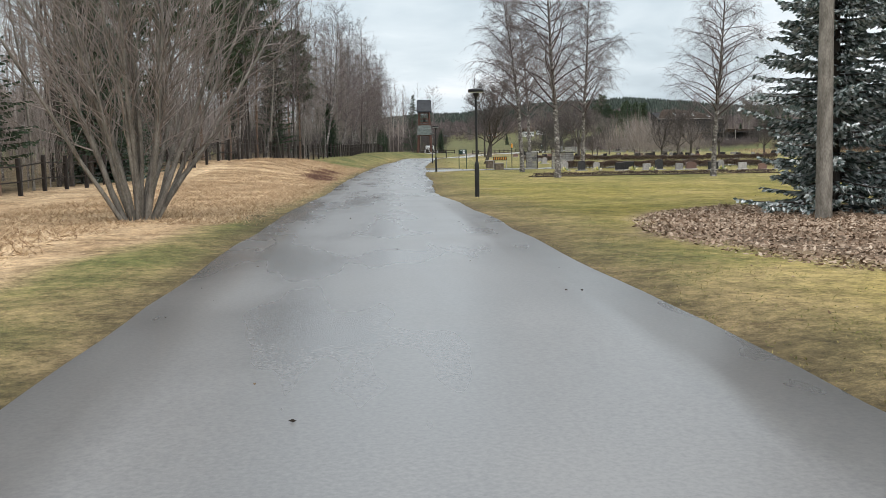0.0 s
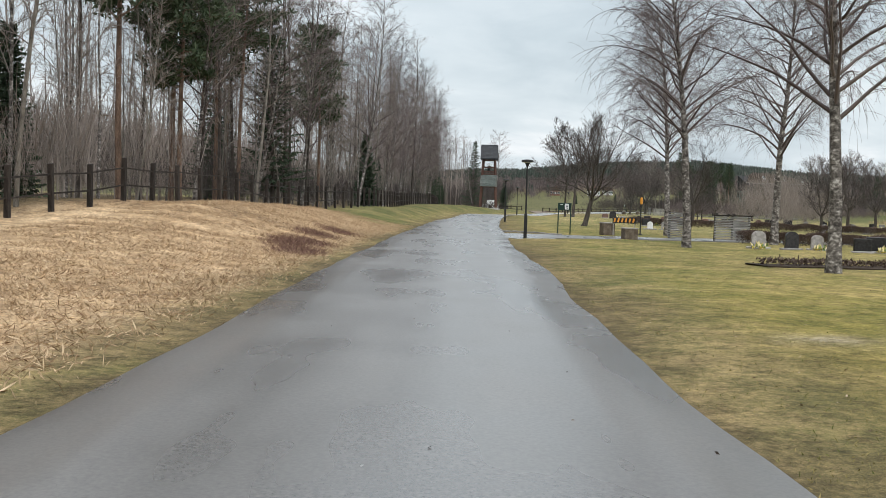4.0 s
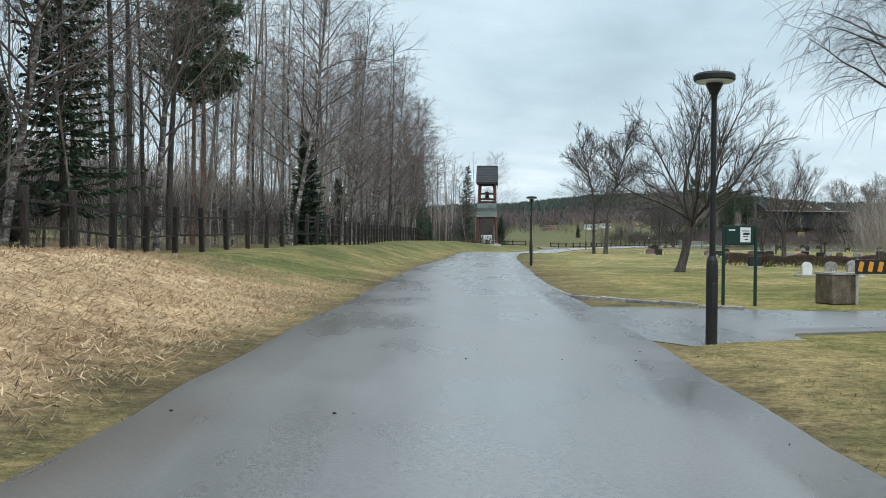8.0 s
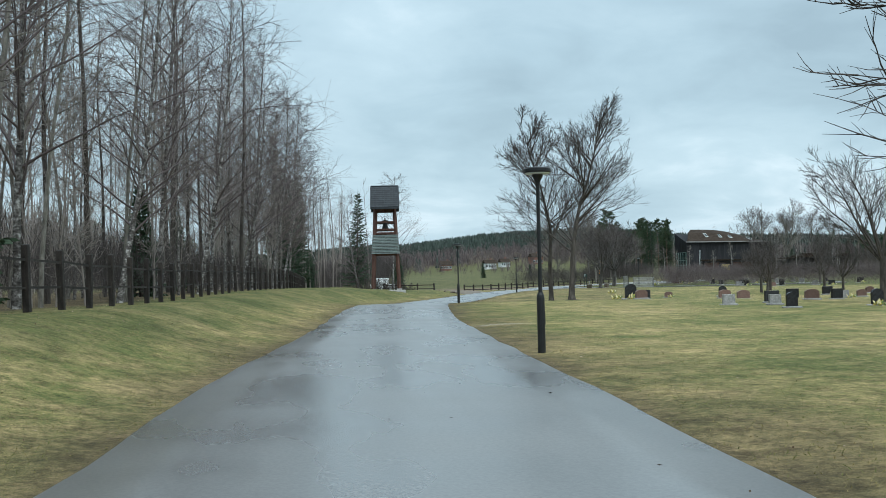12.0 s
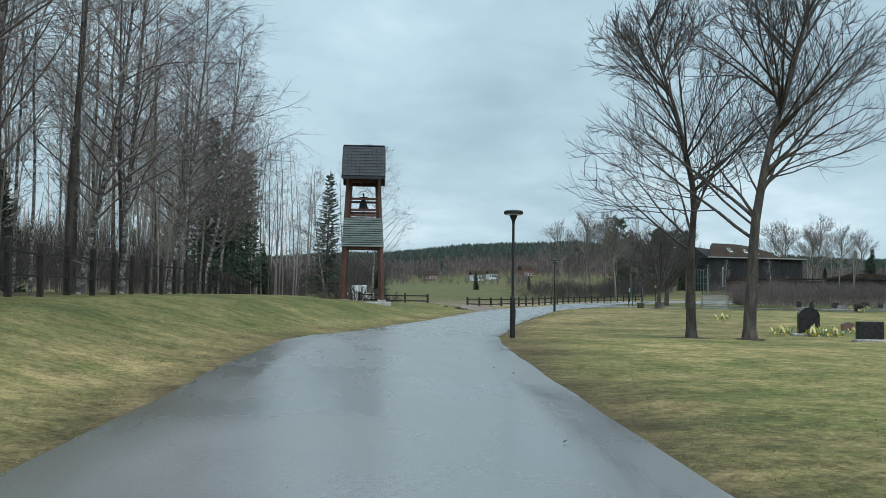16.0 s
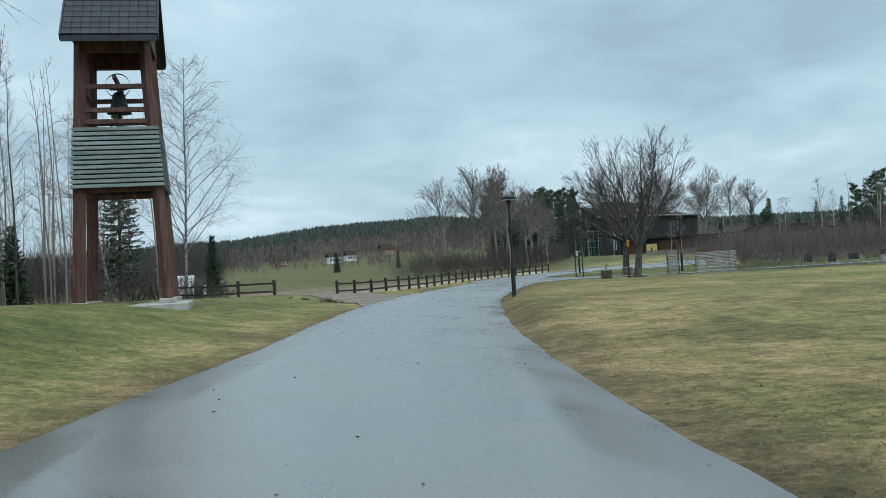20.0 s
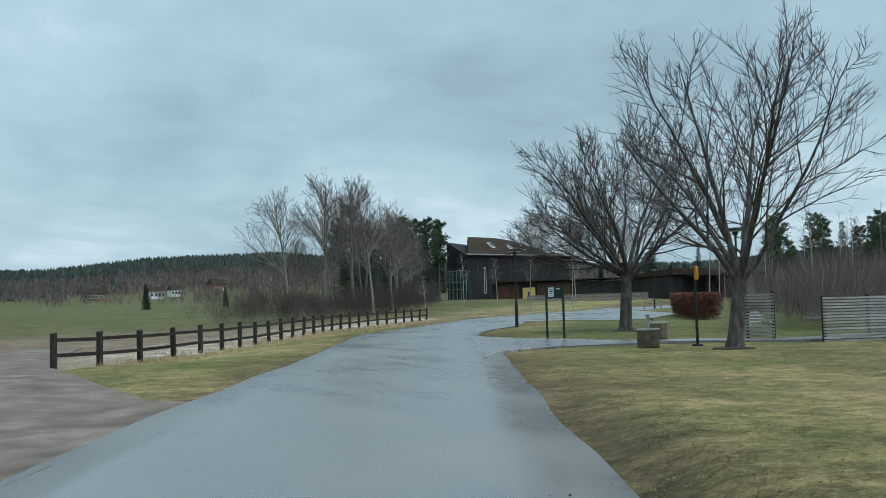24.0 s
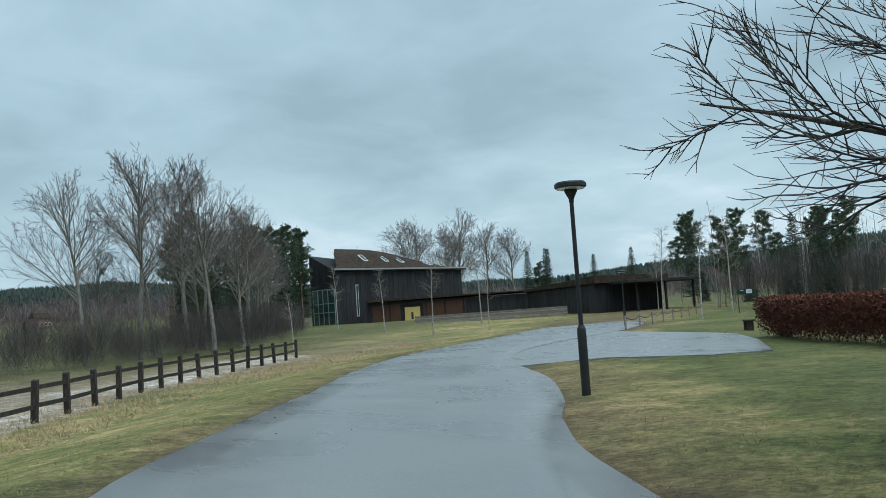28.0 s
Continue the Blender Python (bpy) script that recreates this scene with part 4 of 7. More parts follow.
# park trees on the lawn, each its own shape
TB = ("trunk", "crown")
for seed, x, y, H, th, r, limbs, spread, lean, subs, leader, reach, up, wander, label, bark in (
        (11, 13.66, 76.75, 9.3, 2.6, 0.19, 10, 1.25, (0.27, 0.0), 12, 0, 0, 0.42, 0.105, "bare deciduous tree with a leaning trunk on the lawn", M_BARK),
        (12, 21.2, 134.7, 13.8, 2.8, 0.17, 30, 0.98, (0.0, 0.0), 7, 0.90, 0.56, 0.20, 0.05, "tall bare deciduous tree on the lawn beside its twin", M_BARK),
        (13, 21.8, 131.6, 14.2, 3.0, 0.20, 32, 1.0, (0.0, 0.0), 7, 0.90, 0.56, 0.20, 0.05, "tall bare deciduous tree with a grey trunk and brown soil ring", M_BARK),
        (14, 33.5, 114.0, 9.0, 2.4, 0.19, 9, 0.85, (0.0, 0.0), 10, 0, 0, 0.25, 0.075, "bare deciduous tree among the graves", M_BARK),
        (15, 42.85, 190.15, 8.9, 2.1, 0.21, 9, 0.82, (0.16, -0.02), 10, 0, 0, 0.25, 0.085, "bare maple with grey bark beside a footpath", M_MAPLE),
        (16, 48.9, 202.3, 9.1, 2.5, 0.25, 15, 1.22, (0.0, 0.0), 12, 0, 0, 0.40, 0.085, "pruned bare maple with a sawn-off bough and grey bark", M_MAPLE)):
    w = park_tree(seed, H, th, r, limbs, spread, subs, 6 if leader else 9, lean, leader=leader, up=up, reach=reach, wander=wander)
    tree = plant("bare_tree", label, as_meshes(w, (bark, M_TWIG), TB), x, y, 0 if seed == 11 else 0.4 * seed, 0.95 if seed == 16 else 1.0, "park trees")
    if seed == 16:
        # sawn-off bough with a pale cut face
        W = Wood(); W.tube([(0, 0, 2.75), (-0.18, -0.10, 2.95), (-0.34, -0.20, 3.02)], [0.13, 0.115, 0.11], 10)
        piece("bough_stub", W.mesh("bough_stub", bark), tree)
        cm = bmesh.new(); lathe(cm, [(0.108, 0), (0.10, 0.012), (0.0005, 0.014)], 14)
        cut = part("cut_face", cm, M_CUTWOOD, tree, "pale sawn wood")
        cut.matrix_basis = Matrix.Translation((-0.34, -0.20, 3.02)) @ Vector((-0.16, -0.10, 0.07)).to_track_quat("Z", "Y").to_matrix().to_4x4()
w = park_tree(21, 7.8, 2.2, 0.18, 9, 1.05, 9, 6, up=0.35, wander=0.09, thick=1.5)
FAR_PARK = as_meshes(w, (M_BARK, M_TWIG), TB)
for x, y, s, a in ((45, 100, 0.95, 0.3), (49, 106, 1.05, 2.0), (40, 92, 0.8, 4.0), (58, 118, 1.0, 1.0), (62, 150, 1.0, 2.5), (70, 128, 0.9, 5.0), (46, 152, 0.66, 1.0), (50, 158, 0.7, 2.2), (43.5, 146, 0.6, 3.1), (53, 150, 0.66, 4.4), (57, 160, 0.7, 0.4), (75, 192, 0.85, 5.5)):
    plant("bare_tree", "bare deciduous tree standing among distant gravestones", FAR_PARK, x, y, a, s, "far park trees")

# large birches beside the first lawn
BIRCH = [as_meshes(birch_tree(s, H, r, c0 + 0.08, 62, 0.55, 0.27, 15, fine=4), (M_OLDBIRCH, M_BIRCHTWIG), TB) for s, H, r, c0 in ((31, 16.5, 0.22, 0.20), (32, 15.0, 0.20, 0.24))]
for k, (x, y, a, s) in enumerate(((11.4, 23.6, 0, 0.92), (11.8, 39.8, 1.3, 0.98), (18.6, 47.4, 2.2, 0.95), (15.75, 58.2, 0.7, 1.0), (22.0, 24.1, 2.9, 0.82))):
    plant("birch_tree", "mature bare birch with white bark and hanging twigs", BIRCH[k % 2], x, y, a, s, "birches on the lawn")

# frosted spruce and pine over a bed of old leaves
w = spruce_tree(41, 13.0, 0.17, 0.02, 48, 140, 0.24, 0.155, 11)
SPRUCE_F = as_meshes(w, (M_BARK, M_FROST), ("trunk", "needles"))
for x, y, s, a in ((9.6, -16.9, 1.0, 0), (12.2, -18.6, 1.05, 2.0), (14.0, -22.0, 1.1, 4.0), (13.0, -14.5, 1.0, 1.0), (-20.5, 7.0, 0.8, 3.0)):
    plant("spruce_tree", "dense spruce with frost-whitened needles on a leaf bed", SPRUCE_F, x, y, a, s, "frosted spruces")
PINE = [as_meshes(pine_tree(s, H, 0.17, c), (M_PINEBARK, M_PINE), ("trunk", "needles")) for s, H, c in ((51, 19, 0.45), (52, 21, 0.55), (53, 17, 0.4))]
plant("pine_tree", "straight grey-brown pine trunk beside a frosted spruce", [("trunk", pine_tree(55, 20, 0.18, 0.6)[0].mesh("trunk", M_PALEBARK)), PINE[1][1]], 8.35, -19.0, 1.0, 1.0, "pines")

# many-stemmed shrub on the straw bank
w = shrub(61, 6.3, 22, 0.06, 0.62, 22, 5)
plant("tall_shrub", "many-stemmed bare grey shrub on dry straw", as_meshes(w, (M_PALEBARK, M_GREYTWIG), ("stem", "twig_mass")), -7.0, -14.5, 0.5, 1.32, category="shrub")

# the wood behind the long fence
POLES = [as_meshes(pole_tree(s, H, r, b, 3, c0, wd), (mt, M_GREYTWIG), TB) for s, H, r, b, c0, wd, mt in (
    (71, 17, 0.080, 30, 0.25, 0.13, M_OLDBIRCH), (72, 19, 0.10, 32, 0.3, 0.12, M_PALEBARK), (73, 13, 0.05, 26, 0.2, 0.14, M_PALEBARK), (74, 20, 0.13, 36, 0.25, 0.14, M_BARK), (75, 9, 0.04, 26, 0.10, 0.18, M_GREYTWIG))]
SPRUCE = [as_meshes(spruce_tree(s, H, r, lo, 34, 46, 0.42, 0.2, 8), (M_BARK, M_SPRUCE), ("trunk", "needles")) for s, H, r, lo in ((81, 17, 0.18, 0.12), (82, 9, 0.1, 0.05))]
SPRUCE_Y = as_meshes(spruce_tree(83, 9.5, 0.1, 0.03, 40, 80, 0.34, 0.26, 9), (M_BARK, M_YSPRUCE), ("trunk", "needles"))
for x, y, s, a in ((-16.2, 20.0, 1.0, 0.3), (-17.8, 24.0, 1.12, 2.0), (-16.4, 27.6, 0.85, 4.0)):
    plant("spruce_tree", "young dense green spruce behind the fence", SPRUCE_Y, x, y, a, s, "young spruces")
rw = random.Random(5)
fl = smooth_line(FENCE_A, 1.0)
made = []


def clear(x, y, d):
    return all((x - a) ** 2 + (y - b) ** 2 > d * d for a, b in made)


def wood_tree(x, y, near):
    v = rw.random()
    a, s = rw.uniform(0, 6.28), rw.uniform(0.8, 1.12)
    if v < (0.77 if y < 78 else 0.94):
        k = rw.randrange(5)
        plant("woodland_tree", ("slim white-stemmed bare birch in the wood", "slim grey-stemmed bare tree in the wood", "young white-stemmed birch in the wood", "tall grey bare aspen in the wood", "thin bare sapling in the wood")[k], POLES[k], x, y, a, s, "woodland trees")
    elif v < (0.93 if y < 78 else 0.975):
        k = rw.randrange(3)
        if y > 96:
            plant("woodland_tree", "tall grey bare aspen in the wood", POLES[3], x, y, a, s * 1.1, "woodland trees")
        else:
            plant("pine_tree", "tall pine with a reddish trunk in the wood", PINE[k], x, y, a, s * 0.9, "woodland pines")
    else:
        plant("spruce_tree", "dark green spruce in the wood", SPRUCE[rw.randrange(2)], x, y, a, s * 0.85, "woodland spruces")


for i in range(len(fl)):
    for row, (d0, d1, p) in enumerate(((0.9, 4.0, 0.70), (4.0, 9, 0.66))):
        if rw.random() > (p if fl[i][1] < 80 else p * 0.72):
            continue
        t = fl[min(i + 1, len(fl) - 1)] - fl[max(i - 1, 0)]
        t = t / np.linalg.norm(t)
        d = rw.uniform(d0, d1)
        x, y = fl[i][0] - t[1] * d, fl[i][1] + t[0] * d
        if y < -45 or not clear(x, y, 0.9):
            continue
        made.append((x, y))
        wood_tree(x, y, row == 0)


def merged_trees(name, label, template, spots):
    """Many distant trees of one template as a single mass."""
    vs, fs, n = [], [], 0
    v0 = np.concatenate([np.concatenate(w.v) for w in template])
    f0, k = [], 0
    for w in template:
        f0.append(np.concatenate(w.f) + k)
        k += w.n
    f0 = np.concatenate(f0)
    for x, y, a, s in spots:
        c, q = math.cos(a) * s, math.sin(a) * s
        vs.append(np.stack([v0[:, 0] * c - v0[:, 1] * q + x, v0[:, 0] * q + v0[:, 1] * c + y, v0[:, 2] * s + gz(x, y)], 1))
        fs.append(f0 + n)
        n += len(v0)
    me = bpy.data.meshes.new(name)
    me.from_pydata(np.concatenate(vs).tolist(), [], np.concatenate(fs).tolist())
    me.materials.append(M_GREYTWIG)
    tagged(new(name, me), label, "woodland", kind="stuff")


DEEP = [pole_tree(s, H, 0.09, 16, 1, 0.25, 0.15) for s, H in ((76, 17), (77, 15))]
for j in range(2):
    spots = []
    for i in range(len(fl)):
        if rw.random() < 0.30:
            t = fl[min(i + 1, len(fl) - 1)] - fl[max(i - 1, 0)]
            t = t / np.linalg.norm(t)
            d = rw.uniform(9, 30)
            spots.append((fl[i][0] - t[1] * d, fl[i][1] + t[0] * d, rw.uniform(0, 6.28), rw.uniform(0.85, 1.2)))
    merged_trees("deep_wood_trees", "crowded bare trees deep in the wood", DEEP[j], spots)

# broad birches leaning out over the fence
EDGE = [as_meshes(birch_tree(s, H, 0.13, 0.18, 50, 0.15, 0.28, 10, ln_, 3), (M_OLDBIRCH, M_BIRCHTWIG), TB) for s, H, ln_ in ((35, 18.5, (0.10, 0.0)), (36, 17.0, (0.15, 0.02)))]
for k, (v, d) in enumerate(((70, 2.0), (88, 1.6), (98, 2.4), (108, 1.6), (117, 1.8), (126, 1.4), (134, 2.2), (142, 1.5), (150, 2.0), (157, 1.4), (164, 2.4), (172, 1.8), (180, 1.5), (60, 2.5), (48, 2.0))):
    i = int(np.argmin(abs(fl[:, 1] - v)))
    plant("woodland_birch", "tall spreading bare birch at the edge of the wood", EDGE[k % 2], fl[i][0] - d, fl[i][1], 0.5 * math.sin(k * 2.3), 1.06 + 0.12 * math.sin(k * 1.7), "birches along the fence")


plant("woodland_birch", "tall spreading bare birch beyond the bell tower", EDGE[0], 17.2, 206.0, 1.1, 0.92, "birches along the fence")
plant("woodland_birch", "tall spreading bare birch beyond the bell tower", EDGE[1], 12.6, 207.5, 2.6, 0.85, "birches along the fence")


# ---- street lamps ----
def street_lamp():
    ob = thing("street_lamp", "slim black lamp post with a flat round head", "street lamp", group="street lamps along the lane")
    bm = bmesh.new(); lathe(bm, [(0.085, -0.25), (0.085, 1.18), (0.078, 1.24), (0.055, 1.30)], 16)
    part("lower_pole", bm, M_BLACK, ob, smooth=False)
    bm = bmesh.new(); lathe(bm, [(0.045, 1.28), (0.04, 3.66)], 14)
    part("upper_pole", bm, M_BLACK, ob)
    bm = bmesh.new(); lathe(bm, [(0.042, 3.58), (0.05, 3.66), (0.12, 3.80), (0.125, 3.83)], 16)
    part("neck", bm, M_BLACK, ob)
    bm = bmesh.new(); lathe(bm, [(0.10, 3.835), (0.26, 3.845), (0.275, 3.875)], 28)
    part("diffuser", bm, M_LENS, ob, "pale frosted diffuser ring")
    bm = bmesh.new(); lathe(bm, [(0.285, 3.865), (0.30, 3.885), (0.30, 3.945), (0.27, 3.975), (0.10, 4.0), (0.02, 4.005)], 28)
    part("hood", bm, M_BLACK, ob)
    bm = bmesh.new(); box(bm, (0, -0.088, 0.75), (0.07, 0.012, 0.30), bevel=0.004)
    part("service_hatch", bm, M_BLACK, ob)
    return ob


LAMPS = [(2.83, -2.95), (5.24, 45.78), (8.14, 87.4), (14.0, 131.9), (27.73, 173.45), (50.2, 212.6)]
first = street_lamp()
first.matrix_basis = pose(*LAMPS[0], gz(*LAMPS[0]))
for j, q in enumerate(LAMPS[1:] + [(88.3, 246.9), (51.2, 198.3)]):
    copy_thing(first, pose(*q, gz(*q), 0, 0, 37 * j))


# ---- fences ----
def fence(name, label, line, spacing, height, rails, sink=0.0, post=0.17, rail=(0.045, 0.12), jitter=1.5):
    ob = thing(name, label, "fence")
    ln = smooth_line(line, 0.25)
    s = np.concatenate([[0], np.cumsum(np.linalg.norm(np.diff(ln, axis=0), axis=1))])
    stations = np.arange(0, s[-1], spacing)
    bm = bmesh.new()
    box(bm, (0, 0, height / 2 - 0.15), (post, post, height + 0.3), bevel=0.012)
    for v in bm.verts:
        if v.co.z > height - 0.06:
            v.co.z += 0.03 * (v.co.x / post)
    pm = bpy.data.meshes.new("post"); bm.to_mesh(pm); bm.free(); pm.materials.append(M_FENCE)
    bm = bmesh.new(); box(bm, (0.5, 0, 0), (1.0, rail[0], rail[1]))
    rm = bpy.data.meshes.new("rail"); bm.to_mesh(rm); bm.free(); rm.materials.append(M_FENCE)
    rg = random.Random(len(name) + len(line))
    pos = []
    for v in stations:
        x, y = np.interp(v, s, ln[:, 0]), np.interp(v, s, ln[:, 1])
        z = gz(x, y) - sink
        pos.append(Vector((x, y, z)))
        i = min(len(ln) - 2, int(np.searchsorted(s, v)))
        ang = math.degrees(math.atan2(ln[i + 1][1] - ln[i][1], ln[i + 1][0] - ln[i][0]))
        piece("post", pm, ob, pose(x, y, z + rg.uniform(-0.04, 0.04), rg.uniform(-jitter, jitter), rg.uniform(-jitter, jitter), ang))
    for a, b in zip(pos, pos[1:]):
        for h in rails:
            p, q = a + Vector((0, 0, h + rg.uniform(-0.02, 0.02))), b + Vector((0, 0, h + rg.uniform(-0.02, 0.02)))
            d = q - p
            rot = Matrix.Rotation(math.atan2(d.y, d.x), 4, "Z") @ Matrix.Rotation(-math.atan2(d.z, math.hypot(d.x, d.y)), 4, "Y")
            piece("rail", rm, ob, Matrix.Translation(p) @ rot @ Matrix.Diagonal((d.length, 1, 1, 1)))
    return ob


fence("long_fence", "tall dark wooden post and rail fence before the wood", FENCE_A, 2.6, 1.66, (0.62, 1.30), rail=(0.03, 0.06))
fence("field_fence", "low dark wooden post and rail fence along the field", FENCE_B, 2.6, 1.2, (0.45, 0.95), jitter=2.5)
fence("gate_fence", "short dark wooden fence beside the field track", FENCE_C, 2.5, 1.2, (0.45, 0.95), jitter=2.5)


# ---- bell tower ----
def bell_tower(x, y, rz):
    z0 = gz(x, y)
    ob = thing("bell_tower", "open red-brown timber bell tower with a dark tiled saddle roof", "bell tower", pose(x, y, z0, 0, 0, rz))
    bw, bd, tw, td, top = 1.42, 1.75, 1.02, 1.30, 9.15
    def leg(sx, sy, h):
        k = h / top
        return Vector((sx * (bw + (tw - bw) * k), sy * (bd + (td - bd) * k), h))
    for sx in (-1, 1):
        for sy in (-1, 1):
            bm = bmesh.new(); beam(bm, leg(sx, sy, 0.12), leg(sx, sy, top), 0.31, 0.31, 0.02)
            part("leg", bm, M_REDWOOD, ob)
            bm = bmesh.new(); c = leg(sx, sy, 0.0); box(bm, (c.x, c.y, -0.06), (0.56, 0.56, 0.36), bevel=0.03)
            part("footing", bm, M_CONC, ob)
    bm = bmesh.new(); box(bm, (0, 0, -0.20), (4.2, 4.6, 0.30), bevel=0.03)
    part("base_slab", bm, M_CONC, ob, "pale concrete slab under the tower")
    for h in (3.85, 6.15, 6.55, 7.35, 8.8):
        for s in (-1, 1):
            a, b = leg(-1, s, h), leg(1, s, h)
            bm = bmesh.new(); beam(bm, a, b, 0.14, 0.16 if h < 8.5 else 0.55, 0.01); part("cross_beam", bm, M_REDWOOD, ob)
            a, b = leg(s, -1, h), leg(s, 1, h)
            bm = bmesh.new(); beam(bm, a, b, 0.14, 0.16 if h < 8.5 else 0.55, 0.01); part("cross_beam", bm, M_REDWOOD, ob)
    # flared board skirts, board over board
    lo, hi, n = 3.85, 5.93, 13
    for s in (-1, 1):
        for k in range(n):
            h0, h1 = hi - (hi - lo) * k / n, hi - (hi - lo) * (k + 1) / n + 0.05
            def row(h, out):
                q = leg(1, 1, h)
                return q.x + 0.16 + out, q.y + 0.24 + out
            o0, o1 = 0.05 * k / n, 0.05 * (k + 1) / n + 0.03
            (xa, ya), (xb, yb) = row(h0, o0), row(h1, o1)
            bm = bmesh.new()
            beam(bm, (-xb, s * (ya + yb) / 2, (h0 + h1) / 2), (xb, s * (ya + yb) / 2, (h0 + h1) / 2), 0.05, h0 - h1, 0.006)
            part("front_board", bm, M_SLAT, ob)
            bm = bmesh.new()
            beam(bm, (s * (xa + xb) / 2, -yb + 0.03, (h0 + h1) / 2), (s * (xa + xb) / 2, yb - 0.03, (h0 + h1) / 2), h0 - h1, 0.05, 0.006)
            part("side_board", bm, M_SLAT, ob)
    # dark sheets added behind the boards to put shade into the gaps
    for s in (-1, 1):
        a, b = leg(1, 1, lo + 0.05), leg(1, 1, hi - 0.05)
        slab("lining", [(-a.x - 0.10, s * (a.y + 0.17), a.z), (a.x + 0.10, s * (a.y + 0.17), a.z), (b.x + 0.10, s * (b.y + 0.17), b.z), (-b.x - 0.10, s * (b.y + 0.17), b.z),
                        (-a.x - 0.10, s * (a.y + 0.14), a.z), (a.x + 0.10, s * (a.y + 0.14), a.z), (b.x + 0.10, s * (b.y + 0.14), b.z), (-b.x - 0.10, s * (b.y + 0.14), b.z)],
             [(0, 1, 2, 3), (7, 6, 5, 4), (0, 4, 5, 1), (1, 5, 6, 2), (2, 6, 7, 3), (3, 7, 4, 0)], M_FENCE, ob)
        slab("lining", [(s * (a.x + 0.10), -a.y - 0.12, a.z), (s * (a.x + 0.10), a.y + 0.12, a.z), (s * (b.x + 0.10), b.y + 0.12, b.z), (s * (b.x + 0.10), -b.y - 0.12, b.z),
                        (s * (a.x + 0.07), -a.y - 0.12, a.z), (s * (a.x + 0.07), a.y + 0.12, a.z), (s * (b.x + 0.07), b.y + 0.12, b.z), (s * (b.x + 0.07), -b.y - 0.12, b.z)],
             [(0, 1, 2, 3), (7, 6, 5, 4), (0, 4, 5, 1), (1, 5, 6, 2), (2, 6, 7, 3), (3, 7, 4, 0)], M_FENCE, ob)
    # saddle roof with its ridge across
    ex, ey, ez, rzg = 1.50, 2.25, 8.90, 11.35
    for s in (-1, 1):
        vs = [(-ex, s * ey, ez), (ex, s * ey, ez), (ex, 0, rzg), (-ex, 0, rzg)]
        vs += [(vx, vy, vz - 0.16) for vx, vy, vz in vs]
        fs = [(0, 1, 2, 3), (7, 6, 5, 4), (0, 4, 5, 1), (1, 5, 6, 2), (2, 6, 7, 3), (3, 7, 4, 0)]
        slope = slab("roof_slope", vs, fs, M_TILE, ob)
        rows = 10
        L = math.hypot(ey, rzg - ez)
        tm = bmesh.new(); box(tm, (0, 0, 0), (0.30, L / rows + 0.07, 0.045), bevel=0.012)
        tme = bpy.data.meshes.new("roof_tile"); tm.to_mesh(tme); tm.free(); tme.materials.append(M_TILE)
        pitch = math.degrees(math.atan2(rzg - ez, ey))
        for r in range(rows):
            f = (r + 0.5) / rows
            for c in range(10):
                cx = -ex + 0.15 + 0.3 * c
                piece("roof_tile", tme, slope, pose(cx, s * ey * (1 - f), ez + (rzg - ez) * f + 0.045, (-s) * (pitch - 3.5), 0, 0))
        bm = bmesh.new(); beam(bm, (-ex - 0.02, s * (ey + 0.02), ez - 0.12), (ex + 0.02, s * (ey + 0.02), ez - 0.12), 0.05, 0.2, 0.005); part("eave_board", bm, M_TILE, ob)
        for e in (-1, 1):
            bm = bmesh.new(); beam(bm, (e * (ex + 0.03), s * ey, ez - 0.08), (e * (ex + 0.03), 0, rzg - 0.08), 0.06, 0.26, 0.005); part("verge_board", bm, M_TILE, ob)
    for e in (-1, 1):
        slab("gable", [(e * 1.20, -ey + 0.2, ez - 0.05), (e * 1.20, ey - 0.2, ez - 0.05), (e * 1.20, 0, rzg - 0.2), (e * 1.25, -ey + 0.2, ez - 0.05), (e * 1.25, ey - 0.2, ez - 0.05), (e * 1.25, 0, rzg - 0.2)],
             [(0, 1, 2), (3, 5, 4), (0, 3, 4, 1), (1, 4, 5, 2), (2, 5, 3, 0)], M_REDWOOD, ob)
    bm = bmesh.new(); beam(bm, (-ex, 0, rzg + 0.04), (ex, 0, rzg + 0.04), 0.24, 0.10, 0.03); part("ridge_cap", bm, M_TILE, ob)
    # the bell and its yoke
    bm = bmesh.new(); lathe(bm, [(0.43, 6.66), (0.39, 6.70), (0.31, 6.88), (0.25, 7.12), (0.23, 7.30), (0.14, 7.40), (0.03, 7.43)], 24)
    bell = part("bell", bm, M_BRONZE, ob, "dark bronze bell", True)
    bm = bmesh.new(); lathe(bm, [(0.02, 6.44), (0.055, 6.50), (0.05, 6.58), (0.014, 6.64), (0.014, 7.3)], 10); part("clapper", bm, M_BRONZE, bell)
    bm = bmesh.new(); beam(bm, (-0.3, 0, 7.55), (0.3, 0, 7.55), 0.10, 0.12, 0.01); beam(bm, (0, 0, 7.41), (0, 0, 7.6), 0.08, 0.08, 0.0); part("yoke", bm, M_BRONZE, ob)
    bm = bmesh.new(); beam(bm, (0, -1.35, 7.70), (0, 1.35, 7.70), 0.12, 0.14, 0.01); part("bell_beam", bm, M_REDWOOD, ob)
    W = Wood(); W.tube([(0.42 * math.cos(a), -0.16, 7.62 + 0.42 * math.sin(a)) for a in np.linspace(0.0, 3.14, 9)], [0.02] * 9, 6)
    W.tube([(0.42 * math.cos(a), -0.16, 7.62 + 0.42 * math.sin(a)) for a in np.linspace(3.14, 6.28, 9)], [0.02] * 9, 6)
    piece("bell_wheel", W.mesh("bell_wheel", M_BRONZE), ob)
    return ob


